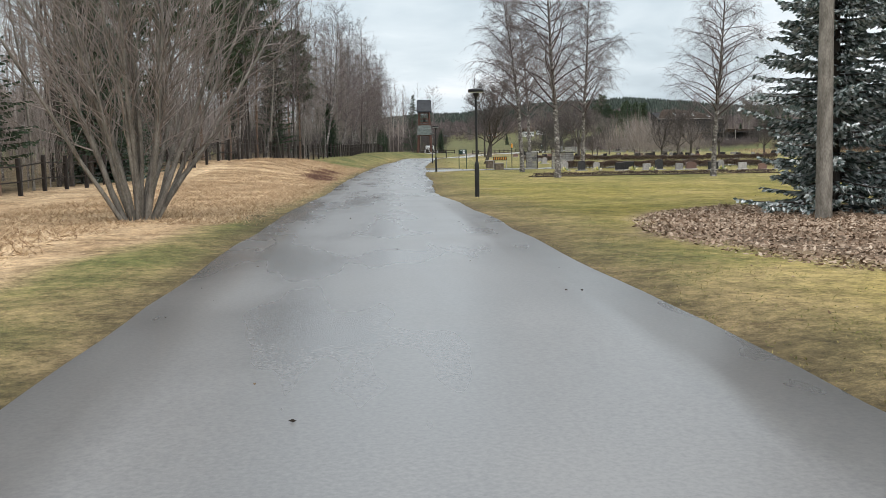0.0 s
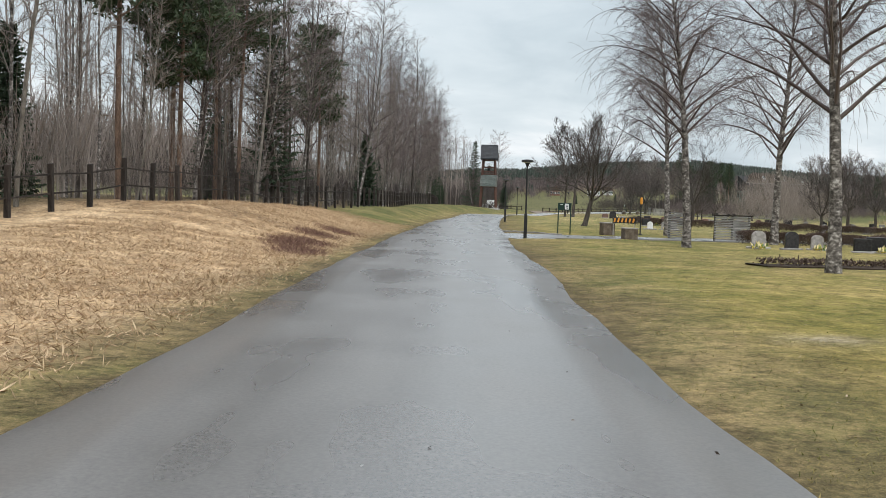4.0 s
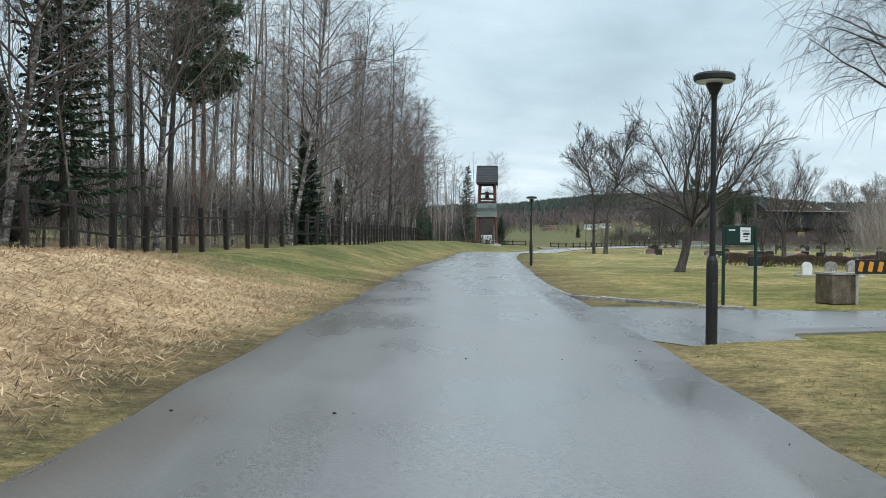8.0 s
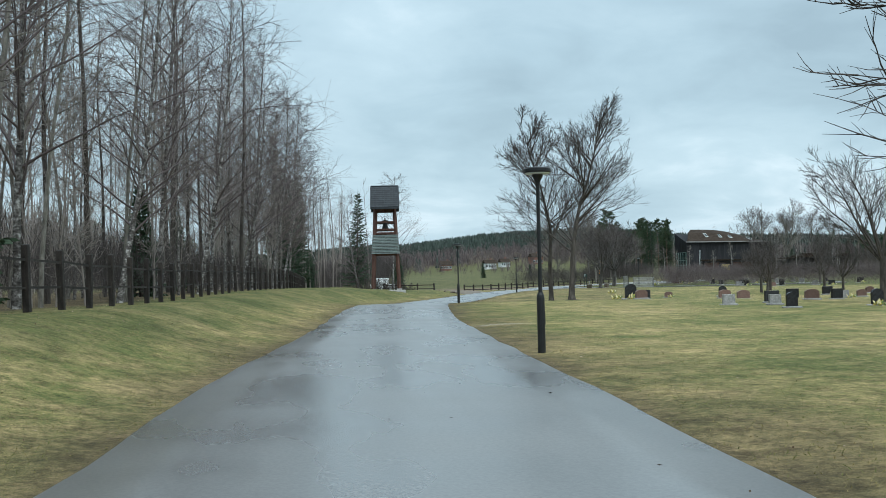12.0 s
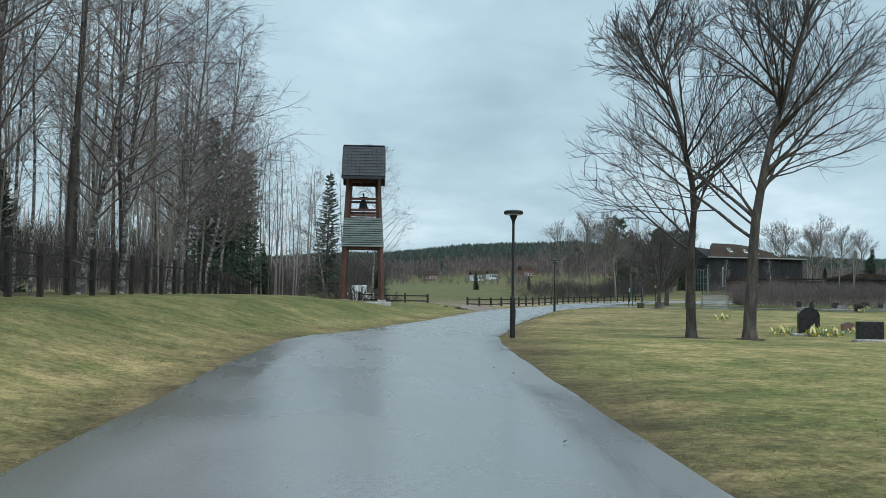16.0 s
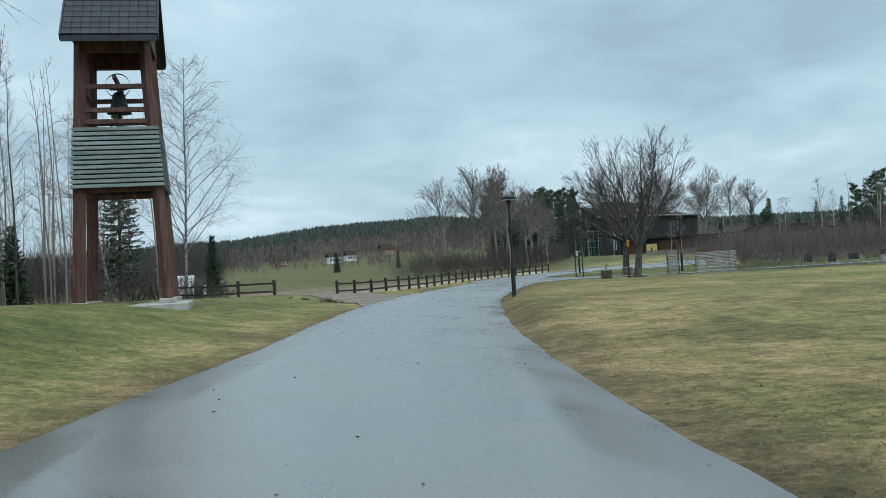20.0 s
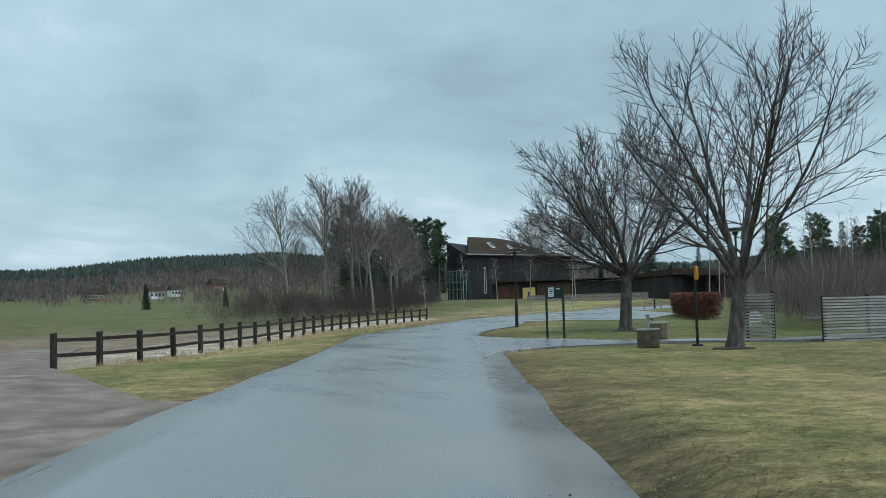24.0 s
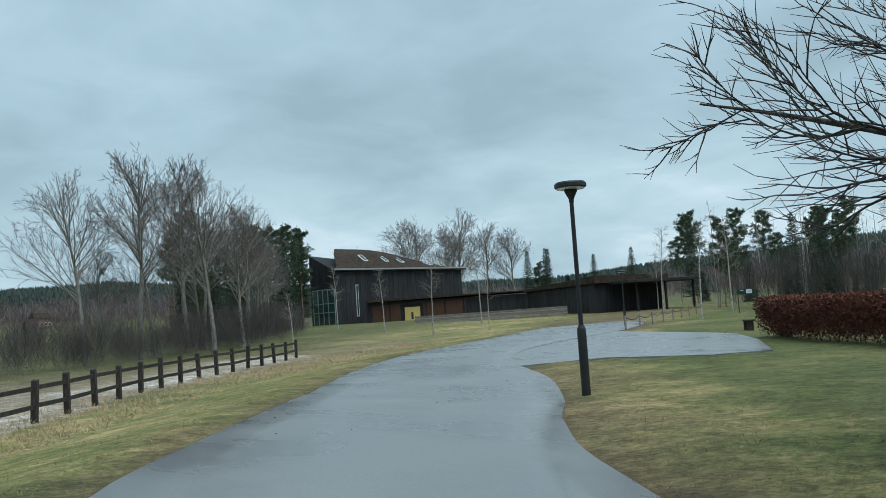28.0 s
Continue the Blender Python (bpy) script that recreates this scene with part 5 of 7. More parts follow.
bell_tower(13.15, 173.4, -6)


# ---- information signs ----
def info_sign(x, y, rz, w, h, side=1):
    ob = thing("information_sign", "dark green notice board with a white map on two posts", "sign", pose(x, y, gz(x, y), 0, 0, rz), "notice boards")
    for s in (-1, 1):
        bm = bmesh.new(); box(bm, (s * w / 2, 0, h / 2 - 0.1), (0.07, 0.07, h + 0.2), bevel=0.01); part("post", bm, M_GREEN, ob)
    bm = bmesh.new(); box(bm, (0, 0, h - 0.22), (w - 0.07, 0.05, 0.44), bevel=0.008); part("board", bm, M_GREEN, ob)
    bm = bmesh.new(); box(bm, (side * 0.17 * w, -0.029, h - 0.21), (0.32 * w, 0.006, 0.34)); pn = part("map_panel", bm, M_WHITE, ob, "white printed map panel")
    bm = bmesh.new()
    for k in range(4):
        box(bm, (side * 0.17 * w + 0.02 * (k % 2), -0.0335, h - 0.12 - 0.065 * k), (0.24 * w - 0.03 * k, 0.003, 0.05 if k == 1 else 0.02))
    part("print", bm, M_GREEN, pn)
    bm = bmesh.new(); box(bm, (-side * 0.25 * w, -0.029, h - 0.10), (0.2 * w, 0.006, 0.03)); part("plate", bm, M_WHITE, ob)
    return ob


info_sign(8.45, 53.75, -8, 0.72, 1.85)
info_sign(43.97, 200.15, -86, 0.98, 1.9, -1)
info_sign(112.0, 254.0, -40, 1.5, 2.1)


# ---- chapel ----
def wall_block(name, pts, z0, tops, mat, parent, label=""):
    """A closed block over a footprint, with a top height for each corner."""
    n = len(pts)
    vs = [(x, y, z0) for x, y in pts] + [(x, y, t) for (x, y), t in zip(pts, tops)]
    fs = [tuple(range(n))[::-1], tuple(range(n, 2 * n))] + [(i, (i + 1) % n, n + (i + 1) % n, n + i) for i in range(n)]
    return slab(name, vs, fs, mat, parent, label)


def on_wall(name, a, b, u0, u1, z0, z1, mat, parent, proud=0.05, thick=0.1, label=""):
    """A flat piece set on the wall from a to b, u metres along it."""
    a, b = Vector((*a, 0)), Vector((*b, 0))
    d = (b - a).normalized()
    n = Vector((d.y, -d.x, 0))
    vs = []
    for off in (proud - thick, proud):
        for u, z in ((u0, z0), (u1, z0), (u1, z1), (u0, z1)):
            q = a + d * u + n * off
            vs.append((q.x, q.y, z))
    return slab(name, vs, [(3, 2, 1, 0), (4, 5, 6, 7), (0, 1, 5, 4), (1, 2, 6, 5), (2, 3, 7, 6), (3, 0, 4, 7)], mat, parent, label)


def chapel():
    ob = thing("chapel", "dark tarred timber chapel with a curved brown roof and low wing", "chapel")
    A, B, C, D = (114.6, 331.2), (142.5, 335.0), (141.6, 342.2), (113.8, 337.7)
    g = gz(*A) - 0.4
    wall_block("main_wall", [A, B, C, D], g, [10.7, 10.5, 11.2, 13.6], M_CLAD, ob)
    L = math.dist(A, B)
    for k in range(28):
        on_wall("cladding_panel", A, B, k * L / 28 + 0.03, (k + 1) * L / 28 - 0.03, g, 10.45, M_CLAD, ob, 0.04, 0.05)
    on_wall("tall_window", A, B, 4.0, 4.5, 3.4, 8.4, M_SKYLIGHT, ob, 0.09, 0.08)
    on_wall("window_glass", A, B, 4.08, 4.42, 3.5, 8.3, M_GLASS, ob, 0.10, 0.06)
    # roof: rises from the eave, its ridge bending down along the length
    n, vs = 12, []
    for j in range(3):
        for i in range(n + 1):
            u = i / n
            x, y = A[0] + (B[0] - A[0]) * u, A[1] + (B[1] - A[1]) * u
            back = (-0.7, 3.4, 6.9)[j]
            rise = 3.7 * (1 - 0.9 * max(0.0, (u - 0.25) / 0.75) ** 1.7)
            vs.append((x - 0.12 * back + 0.75 * max(back, 0) * (1 - u) - 0.1 + 0.6 * u, y + 0.99 * back, 10.75 + (0, rise * 0.72, rise)[j] - 0.25 * u))
    m = len(vs)
    vs += [(x, y, z + 0.28) for x, y, z in vs]
    w = n + 1
    fs = []
    for j in range(2):
        for i in range(n):
            q = j * w + i
            fs += [(q, q + w, q + w + 1, q + 1), (m + q, m + q + 1, m + q + w + 1, m + q + w)]
    for i in range(n):
        fs += [(i, i + 1, m + i + 1, m + i), (2 * w + i + 1, 2 * w + i, m + 2 * w + i, m + 2 * w + i + 1)]
    for j in range(2):
        fs += [(j * w, m + j * w, m + (j + 1) * w, (j + 1) * w), (j * w + n, (j + 1) * w + n, m + (j + 1) * w + n, m + j * w + n)]
    slab("roof", vs, fs, M_ROOFB, ob)
    on_wall("gutter", A, B, -0.6, L + 0.6, 10.72, 10.98, M_STONE_L, ob, 0.85, 0.12)
    for u in (0.27, 0.43, 0.55, 0.78):
        x, y = A[0] + (B[0] - A[0]) * u - 0.3, A[1] + (B[1] - A[1]) * u + 2.0
        rise = 3.7 * (1 - 0.9 * max(0.0, (u - 0.25) / 0.75) ** 1.7)
        z = 10.75 + rise * 0.47 - 0.25 * u + 0.32
        bm = bmesh.new(); box(bm, (0, 0, 0), (0.9, 2.0, 0.16), bevel=0.03)
        s = part("skylight", bm, M_SKYLIGHT, ob, "pale framed roof light")
        s.matrix_basis = pose(x, y, z + 0.1, math.degrees(math.atan2(rise * 0.72, 4.1)), 0, 8)
        bm = bmesh.new(); box(bm, (0, 0, 0.085), (0.6, 1.6, 0.02)); part("pane", bm, M_GLASS, s)
    # corner window on the end wall
    e = math.dist(D, A)
    on_wall("end_glazing", D, A, 0.6, e - 0.3, 2.3, 7.8, M_GLASS, ob, 0.06, 0.08, "tall glazed corner window")
    for u in (0.6, 1.9, 3.2, 4.5, e - 0.35):
        on_wall("mullion", D, A, u, u + 0.16, 2.2, 7.9, M_TEAL, ob, 0.14, 0.12)
    for z in (2.2, 4.2, 5.6, 7.8):
        on_wall("transom", D, A, 0.6, e - 0.2, z, z + 0.14, M_TEAL, ob, 0.13, 0.1)
    # low wing with the entrance
    P, Q, R, S = (116.6, 325.4), (131.0, 306.0), (139.0, 311.0), (125.0, 331.0)
    wl_ = math.dist(P, Q)
    wall_block("wing_wall", [P, Q, R, S], g - 0.8, [5.2, 4.9, 5.0, 5.3], M_CLAD, ob)
    wall_block("wing_roof", [(115.9, 325.0), (130.9, 304.8), (139.6, 310.8), (125.6, 331.2)], 5.25, [5.62, 5.35, 5.45, 5.7], M_ROOFB, ob)
    on_wall("timber_panelling", P, Q, 0.6, 15.5, 1.4, 4.7, M_WOODPANEL, ob, 0.05, 0.06, "red-brown timber panelling")
    for k in range(6):
        on_wall("panel_post", P, Q, 0.6 + 2.9 * k, 0.78 + 2.9 * k, 1.4, 4.75, M_CLAD, ob, 0.12, 0.08)
    on_wall("door_surround", P, Q, 5.3, 8.9, 1.4, 4.65, M_CLAD, ob, 0.10, 0.06)
    d = on_wall("door", P, Q, 6.0, 8.4, 1.5, 4.15, M_YELLOW, ob, 0.20, 0.10, "pale yellow entrance door")
    on_wall("door_window", P, Q, 7.0, 7.35, 2.3, 3.4, M_GLASS, d, 0.215, 0.03)
    # end building with an open shelter
    E, F_, G, H_ = (131.0, 305.0), (124.6, 285.2), (134.5, 283.0), (140.0, 303.0)
    l2 = math.dist(F_, E)
    wall_block("end_block", [E, H_, G, F_][::-1], 0.2, [5.75, 5.6, 4.9, 5.05], M_CLAD, ob)
    wall_block("end_roof", [(130.6, 305.6), (124.0, 284.6), (134.8, 282.2), (140.6, 303.4)], 5.08, [5.32, 6.05, 5.9, 5.2], M_ROOFB, ob)
    for k in range(20):
        on_wall("cladding_panel", F_, E, k * l2 / 20 + 0.03, (k + 1) * l2 / 20 - 0.03, 0.2, 4.95, M_CLAD, ob, -0.02, 0.05)
    for k in range(3):
        bm = bmesh.new(); box(bm, (127.5 + 4.2 * k, 281.0 - 0.9 * k, 2.6), (0.25, 0.25, 4.6), bevel=0.02); part("shelter_post", bm, M_CLAD, ob)
    bm = bmesh.new(); box(bm, (131.5, 281.6, 5.0), (11.5, 5.0, 0.35), Matrix.Rotation(-0.21, 3, "Z"), 0.03); part("shelter_roof", bm, M_CLAD, ob)
    return ob


chapel()


def board_wall(name, label, a, b, z0, h, n, mat, category="wall", gap=0.02):
    """A low wall of lengthwise boards on posts."""
    ob = thing(name, label, category)
    L = math.dist(a, b)
    hh = h / n
    for k in range(n):
        on_wall("board", a, b, 0, L, z0 + hh * k, z0 + hh * (k + 1) - gap, mat, ob, 0.04, 0.08)
    for k in range(int(L // 2) + 1):
        u = min(L - 0.1, 2.0 * k)
        on_wall("post", a, b, u, u + 0.1, z0 - 0.2, z0 + h, mat, ob, -0.041, 0.1)
    return ob


board_wall("planter_wall", "long low grey board wall before the chapel", (109.6, 303.0), (119.6, 285.2), 1.42, 1.15, 5, M_GREYBOARD)


# slatted screens round the waste bins
def slat_screen(parent, a, b, z0, h, n=16):
    L = math.dist(a, b)
    hh = h / n
    for k in range(n):
        on_wall("slat", a, b, 0, L, z0 + hh * k + 0.02, z0 + hh * (k + 1) - 0.015, M_SLATG, parent, 0.03, 0.035)
    for u in (0.0, L - 0.09):
        on_wall("post", a, b, u, u + 0.09, z0 - 0.1, z0 + h + 0.04, M_FENCE, parent, -0.006, 0.09)


for cx, cy, ang in ((16.0, 50.6, 5),):
    ob = thing("bin_enclosure", "slatted grey timber screens round waste bins", "screen", group="slatted enclosures")
    ca, sa = math.cos(radians(ang)), math.sin(radians(ang))
    def loc(u, v):
        return (cx + ca * u - sa * v, cy + sa * u + ca * v)
    z0 = gz(cx, cy)
    slat_screen(ob, loc(0.5, 0.2), loc(2.6, 0.2), z0, 1.45)
    slat_screen(ob, loc(2.6, 0.25), loc(2.6, 2.6), z0, 1.45)
    slat_screen(ob, loc(-1.4, 2.4), loc(-1.0, 0.0), z0, 1.6)
    on_wall("cap", loc(0.4, 0.2), loc(2.7, 0.2), 0, 2.3, z0 + 1.46, z0 + 1.52, M_FENCE, ob, 0.08, 0.16)
ob = thing("bin_enclosure", "slatted pale grey timber screens beside a bare hedge", "screen", group="slatted enclosures")
for a, b, h in (((47.9, 191.5), (50.3, 190.6), 1.40), ((50.35, 190.65), (51.1, 192.4), 1.40), ((47.5, 194.3), (47.85, 193.4), 1.55)):
    slat_screen(ob, a, b, gz(*a) - 0.03, h, 15)


def planter_box(x, y, rz, w, h, label="square weathered concrete planter on the grass"):
    ob = thing("concrete_planter", label, "planter", pose(x, y, gz(x, y), 0, 0, rz), "concrete planters")
    bm = bmesh.new(); box(bm, (0, 0, h / 2), (w, w, h), bevel=0.03); part("body", bm, M_ROCK, ob)
    bm = bmesh.new()
    for s in (-1, 1):
        box(bm, (s * (w / 2 - 0.03), 0, h + 0.02), (0.08, w + 0.02, 0.06), bevel=0.01)
        box(bm, (0, s * (w / 2 - 0.03), h + 0.02), (w - 0.10, 0.08, 0.055), bevel=0.01)
    part("rim", bm, M_CONC, ob)
    bm = bmesh.new(); box(bm, (0, 0, h - 0.01), (w - 0.1, w - 0.1, 0.05)); part("soil", bm, M_SOIL, ob)


planter_box(11.22, 54.8, 10, 0.72, 0.72)
planter_box(11.15, 48.4, 5, 0.72, 0.62)
planter_box(42.3, 193.0, 30, 0.52, 0.52)
planter_box(46.0, 196.9, 30, 0.52, 0.52)
tap = thing("water_tap", "short grey water tap standing in a concrete planter", "tap", pose(42.3, 193.0, gz(42.3, 193.0) + 0.53, 0, 0, 30))
bm = bmesh.new(); box(bm, (0, 0, 0.2), (0.09, 0.09, 0.42), bevel=0.01); part("pillar", bm, M_CONC, tap)
bm = bmesh.new(); beam(bm, (0, -0.04, 0.33), (0, -0.16, 0.31), 0.03, 0.03, 0.004); beam(bm, (0, -0.15, 0.32), (0, -0.15, 0.25), 0.026, 0.026, 0.004); part("spout", bm, M_BLACK, tap)
bm = bmesh.new(); box(bm, (0, 0, 0.425), (0.12, 0.12, 0.03), bevel=0.006); part("cap", bm, M_CONC, tap)


def tap_post(x, y, h, bag):
    ob = thing("water_post", "slim dark post with hanging watering cans" if not bag else "slim dark post with a yellow bag on top", "post", pose(x, y, gz(x, y)), "slim posts")
    bm = bmesh.new(); box(bm, (0, 0, h / 2 - 0.1), (0.07, 0.07, h + 0.2), bevel=0.01); part("post", bm, M_BLACK, ob)
    bm = bmesh.new(); box(bm, (0, 0, 0.02), (0.24, 0.24, 0.08), bevel=0.02); part("foot", bm, M_BLACK, ob)
    bm = bmesh.new(); box(bm, (0, -0.06, h - 0.18), (0.16, 0.10, 0.42), bevel=0.04); part("bag", bm, M_ORANGE, ob, "orange yellow bag")


tap_post(13.6, 56.4, 2.3, True)
tap_post(43.5, 192.25, 2.3, True)


def striped_barrier(x, y, rz):
    ob = thing("hazard_barrier", "black barrier board with orange slanted stripes on posts", "barrier", pose(x, y, gz(x, y), 0, 0, rz))
    for s in (-0.62, 0.62):
        bm = bmesh.new(); box(bm, (s, 0, 0.5), (0.06, 0.06, 1.2), bevel=0.008); part("post", bm, M_CONC, ob)
    bm = bmesh.new(); box(bm, (0, -0.05, 0.92), (1.36, 0.03, 0.34), bevel=0.006); bd = part("board", bm, M_BLACK, ob)
    for k in range(6):
        bm = bmesh.new(); box(bm, (-0.55 + 0.22 * k, -0.069, 0.92), (0.10, 0.006, 0.24), Matrix.Rotation(0.2, 3, "Y")); part("stripe", bm, M_ORANGE, bd, "orange stripe")


striped_barrier(12.1, 54.2, -12)

# ---- burial ground ----
def stone_mesh(kind, w, h, d, mat):
    bm = bmesh.new()
    if kind == 0:
        box(bm, (0, 0, h / 2 - 0.05), (w, d, h + 0.1), bevel=0.02)
    else:
        prof = [(-w / 2, -0.1), (w / 2, -0.1), (w / 2, h * 0.72)] + [(w / 2 * math.cos(a), h * 0.72 + h * 0.28 * math.sin(a)) for a in np.linspace(0.25, math.pi - 0.25, 7)] + [(-w / 2, h * 0.72)]
        f = [bm.verts.new((x, -d / 2, z)) for x, z in prof]
        b = [bm.verts.new((x, d / 2, z)) for x, z in prof]
        n = len(prof)
        bm.faces.new(f); bm.faces.new(b[::-1])
        for i in range(n):
            bm.faces.new((f[i], b[i], b[(i + 1) % n], f[(i + 1) % n]))
    me = bpy.data.meshes.new("headstone"); bm.to_mesh(me); bm.free(); me.materials.append(mat)
    return me


STONES = [(stone_mesh(0, 0.75, 0.62, 0.18, M_STONE_L), "grey granite gravestone on the lawn"), (stone_mesh(1, 0.6, 0.78, 0.16, M_STONE_L), "rounded grey gravestone on the lawn"),
          (stone_mesh(0, 0.85, 0.7, 0.2, M_STONE_D), "polished dark gravestone on the lawn"), (stone_mesh(1, 0.62, 0.85, 0.16, M_STONE_D), "rounded dark gravestone on the lawn"),
          (stone_mesh(1, 0.8, 0.6, 0.2, M_STONE_R), "low reddish gravestone on the lawn"), (stone_mesh(1, 0.42, 0.62, 0.12, M_WHITE), "small rounded white gravestone on the lawn")]
pl = bmesh.new(); box(pl, (0, 0, 0.0), (1.0, 0.42, 0.16), bevel=0.03)
PLINTH = bpy.data.meshes.new("plinth"); pl.to_mesh(PLINTH); pl.free(); PLINTH.materials.append(M_STONE_L)
np.random.seed(3)
FL = Blades()
c = np.random.normal(0, 0.16, (60, 3)) * (1, 1, 0.2) + (0, 0, 0.05)
wv = np.random.normal(0, 0.09, (60, 3)) + (0, 0, 0.14)
FL.add(c, wv, np.full(60, 0.09))
FLOWERS = FL.mesh("flowers", M_FLOWER)
rg = random.Random(8)


def gravestone(x, y, k, rz, s=1.0, flowers=None, sz=1.0):
    me, label = STONES[k]
    ob = thing("gravestone", label, "gravestone", Matrix.LocRotScale((x, y, gz(x, y)), Euler((0, 0, radians(rz))), (s, s, s * sz)), "gravestones")
    piece("headstone", me, ob)
    piece("plinth", PLINTH, ob)
    if rg.random() < 0.35 if flowers is None else flowers:
        t = thing("grave_flowers", "small bunch of pale flowers before a gravestone", "flowers", Matrix.LocRotScale((x + rg.uniform(-0.3, 0.3), y - 0.55, gz(x, y)), Euler((0, 0, rg.random())), (s,) * 3), "grave flowers")
        piece("bouquet", FLOWERS, t)


for j, x in enumerate(np.linspace(15.8, 35.0, 15)):
    gravestone(x + rg.uniform(-0.3, 0.3), 40.6 + rg.uniform(-0.9, 0.9) + 0.05 * (x - 16), (1, 3, 1, 2, 2, 0, 3, 0, 4, 2, 1, 0, 4, 0, 2)[j], rg.uniform(-8, 8), rg.uniform(0.85, 1.15))
gravestone(29.3, 140.8, 3, -8, 1.45, True)
gravestone(61.1, 207.0, 3, -40, 1.35, True)
gravestone(54.5, 200.7, 5, -40, 1.1, True)
gravestone(28.0, 134.5, 2, -8, 1.15, False, 0.9)
for x, y, k in ((20.0, 72.5, 1), (18.4, 73.5, 5), (19.7, 74.0, 1), (21.8, 89.0, 2), (22.8, 90.5, 4), (25.8, 129, 4), (25.0, 114.2, 0), (25.8, 109.3, 3), (30.7, 110.2, 3), (26.2, 100.0, 2), (31.9, 129.5, 4), (28.5, 116.4, 2), (33.1, 120.4, 4), (26.9, 113.0, 0)):
    gravestone(x, y, k, rg.uniform(-12, 12), rg.uniform(0.85, 1.1))
for row in range(9):
    for col in range(13):
        x, y = 34.5 + 4.6 * row + rg.uniform(-0.6, 0.6), 90 + 6.2 * col + rg.uniform(-1.2, 1.2)
        if rg.random() < 0.55 and y < 150:
            gravestone(x, y, rg.randrange(5), rg.uniform(-15, 15), rg.uniform(0.8, 1.15))
for row in range(5):
    for col in range(7):
        x, y = 62 + 4.5 * row + rg.uniform(-0.6, 0.6), 182 + 4.4 * col + rg.uniform(-1, 1)
        if rg.random() < 0.6:
            gravestone(x, y, rg.randrange(5), rg.uniform(-60, -20), rg.uniform(0.8, 1.1))
for x, y in ((33.2, 156.8), (30.2, 140.2), (28.3, 141.2)):
    t = thing("grave_flowers", "potted pale flowers and small evergreens on the grass", "flowers", Matrix.LocRotScale((x, y, gz(x, y)), Euler((0, 0, 1)), (1.2, 1.2, 1.2)), "grave flowers")
    piece("bouquet", FLOWERS, t)


# ---- hedges and planting ----
def hedge(name, label, line, w, h, mat, per_m, blade=0.22, width=0.05, stems=True, wob=0.12):
    np.random.seed(len(label))
    ln = smooth_line(line, 0.3)
    n = int(per_m * np.linalg.norm(np.diff(ln, axis=0), axis=1).sum())
    k = np.random.randint(0, len(ln), n)
    d = np.gradient(ln, axis=0); d /= np.linalg.norm(d, axis=1)[:, None]
    off = np.random.uniform(-1, 1, n)
    hz = h * (1 - wob + wob * np.sin(k * 0.7) * np.cos(k * 0.23)) * np.sqrt(np.random.uniform(0.0, 1, n))
    zz = np.array([gz(*p) for p in ln[::5]])
    x = ln[k, 0] + d[k, 1] * off * w / 2 + np.random.normal(0, 0.08, n)
    y = ln[k, 1] - d[k, 0] * off * w / 2 + np.random.normal(0, 0.08, n)
    B = Blades()
    way = np.random.normal(0, 0.5, (n, 3)) + np.stack([d[k, 1] * off * 0.7, -d[k, 0] * off * 0.7, np.full(n, 0.55)], 1)
    way *= (blade * np.random.uniform(0.5, 1.4, (n, 1))) / np.linalg.norm(way, axis=1)[:, None]
    B.add(np.stack([x, y, zz[k // 5] + hz * 0.93], 1), way, np.full(n, width))
    ob = thing(name, label, "hedge")
    piece("foliage", B.mesh("foliage", mat), ob)
    A = Wood()
    for i in range(0, len(ln), 2):
        p = (ln[i][0], ln[i][1], zz[i // 5] - 0.1)
        pts, rad = grow(np.random, p, (np.random.normal(0, 0.15), np.random.normal(0, 0.15), 1), h * 0.9, 0.022, 0.008, 3, 0.1, 0)
        A.tube(pts, rad, 4)
    tagged(piece("stem", A.mesh("stem", M_PALEBARK if name == "bare_hedge" else M_BARK), ob), kind="stuff")
    return ob


hedge("clipped_hedge", "long low clipped brown hedge across the burial ground", [(20.5, 90.5), (30, 89), (40, 88), (54, 87)], 1.1, 0.85, M_BROWNHEDGE, 2600, 0.09, 0.035)
hedge("clipped_hedge", "long low clipped brown hedge behind the grave row", [(17, 47.5), (26, 49.5), (36, 51), (50, 52)], 1.1, 0.75, M_BROWNHEDGE, 2400, 0.09, 0.035)
hedge("beech_hedge", "russet-leaved clipped beech hedge beside the lawn", [(69.2, 221.8), (66.0, 217.4), (62.2, 212.0), (61.4, 210.4)], 1.0, 1.6, M_REDHEDGE, 4200, 0.10, 0.05, wob=0.03)
hedge("bare_hedge", "row of bare thin-stemmed hedge plants by the graves", [(51.8, 190.6), (58, 188.4), (68, 184.4), (80, 179.5)], 0.7, 1.25, M_BIRCHTWIG, 420, 0.35, 0.014)
hedge("low_planting", "low dark planting along a soil bed before gravestones", [(10.6, 26.6), (16, 27.6), (22, 29), (29, 31)], 0.8, 0.24, M_BROWNHEDGE, 260, 0.12)
ln = smooth_line([(10.2, 26.4), (16, 27.5), (22, 29), (29.5, 31)], 0.5)
tagged(make_strip("soil_bed", "narrow bed of dark planting soil", ln, 0.7, M_SOIL, np.array([gz(*q) for q in ln]) + 0.05, 9), category="bed")


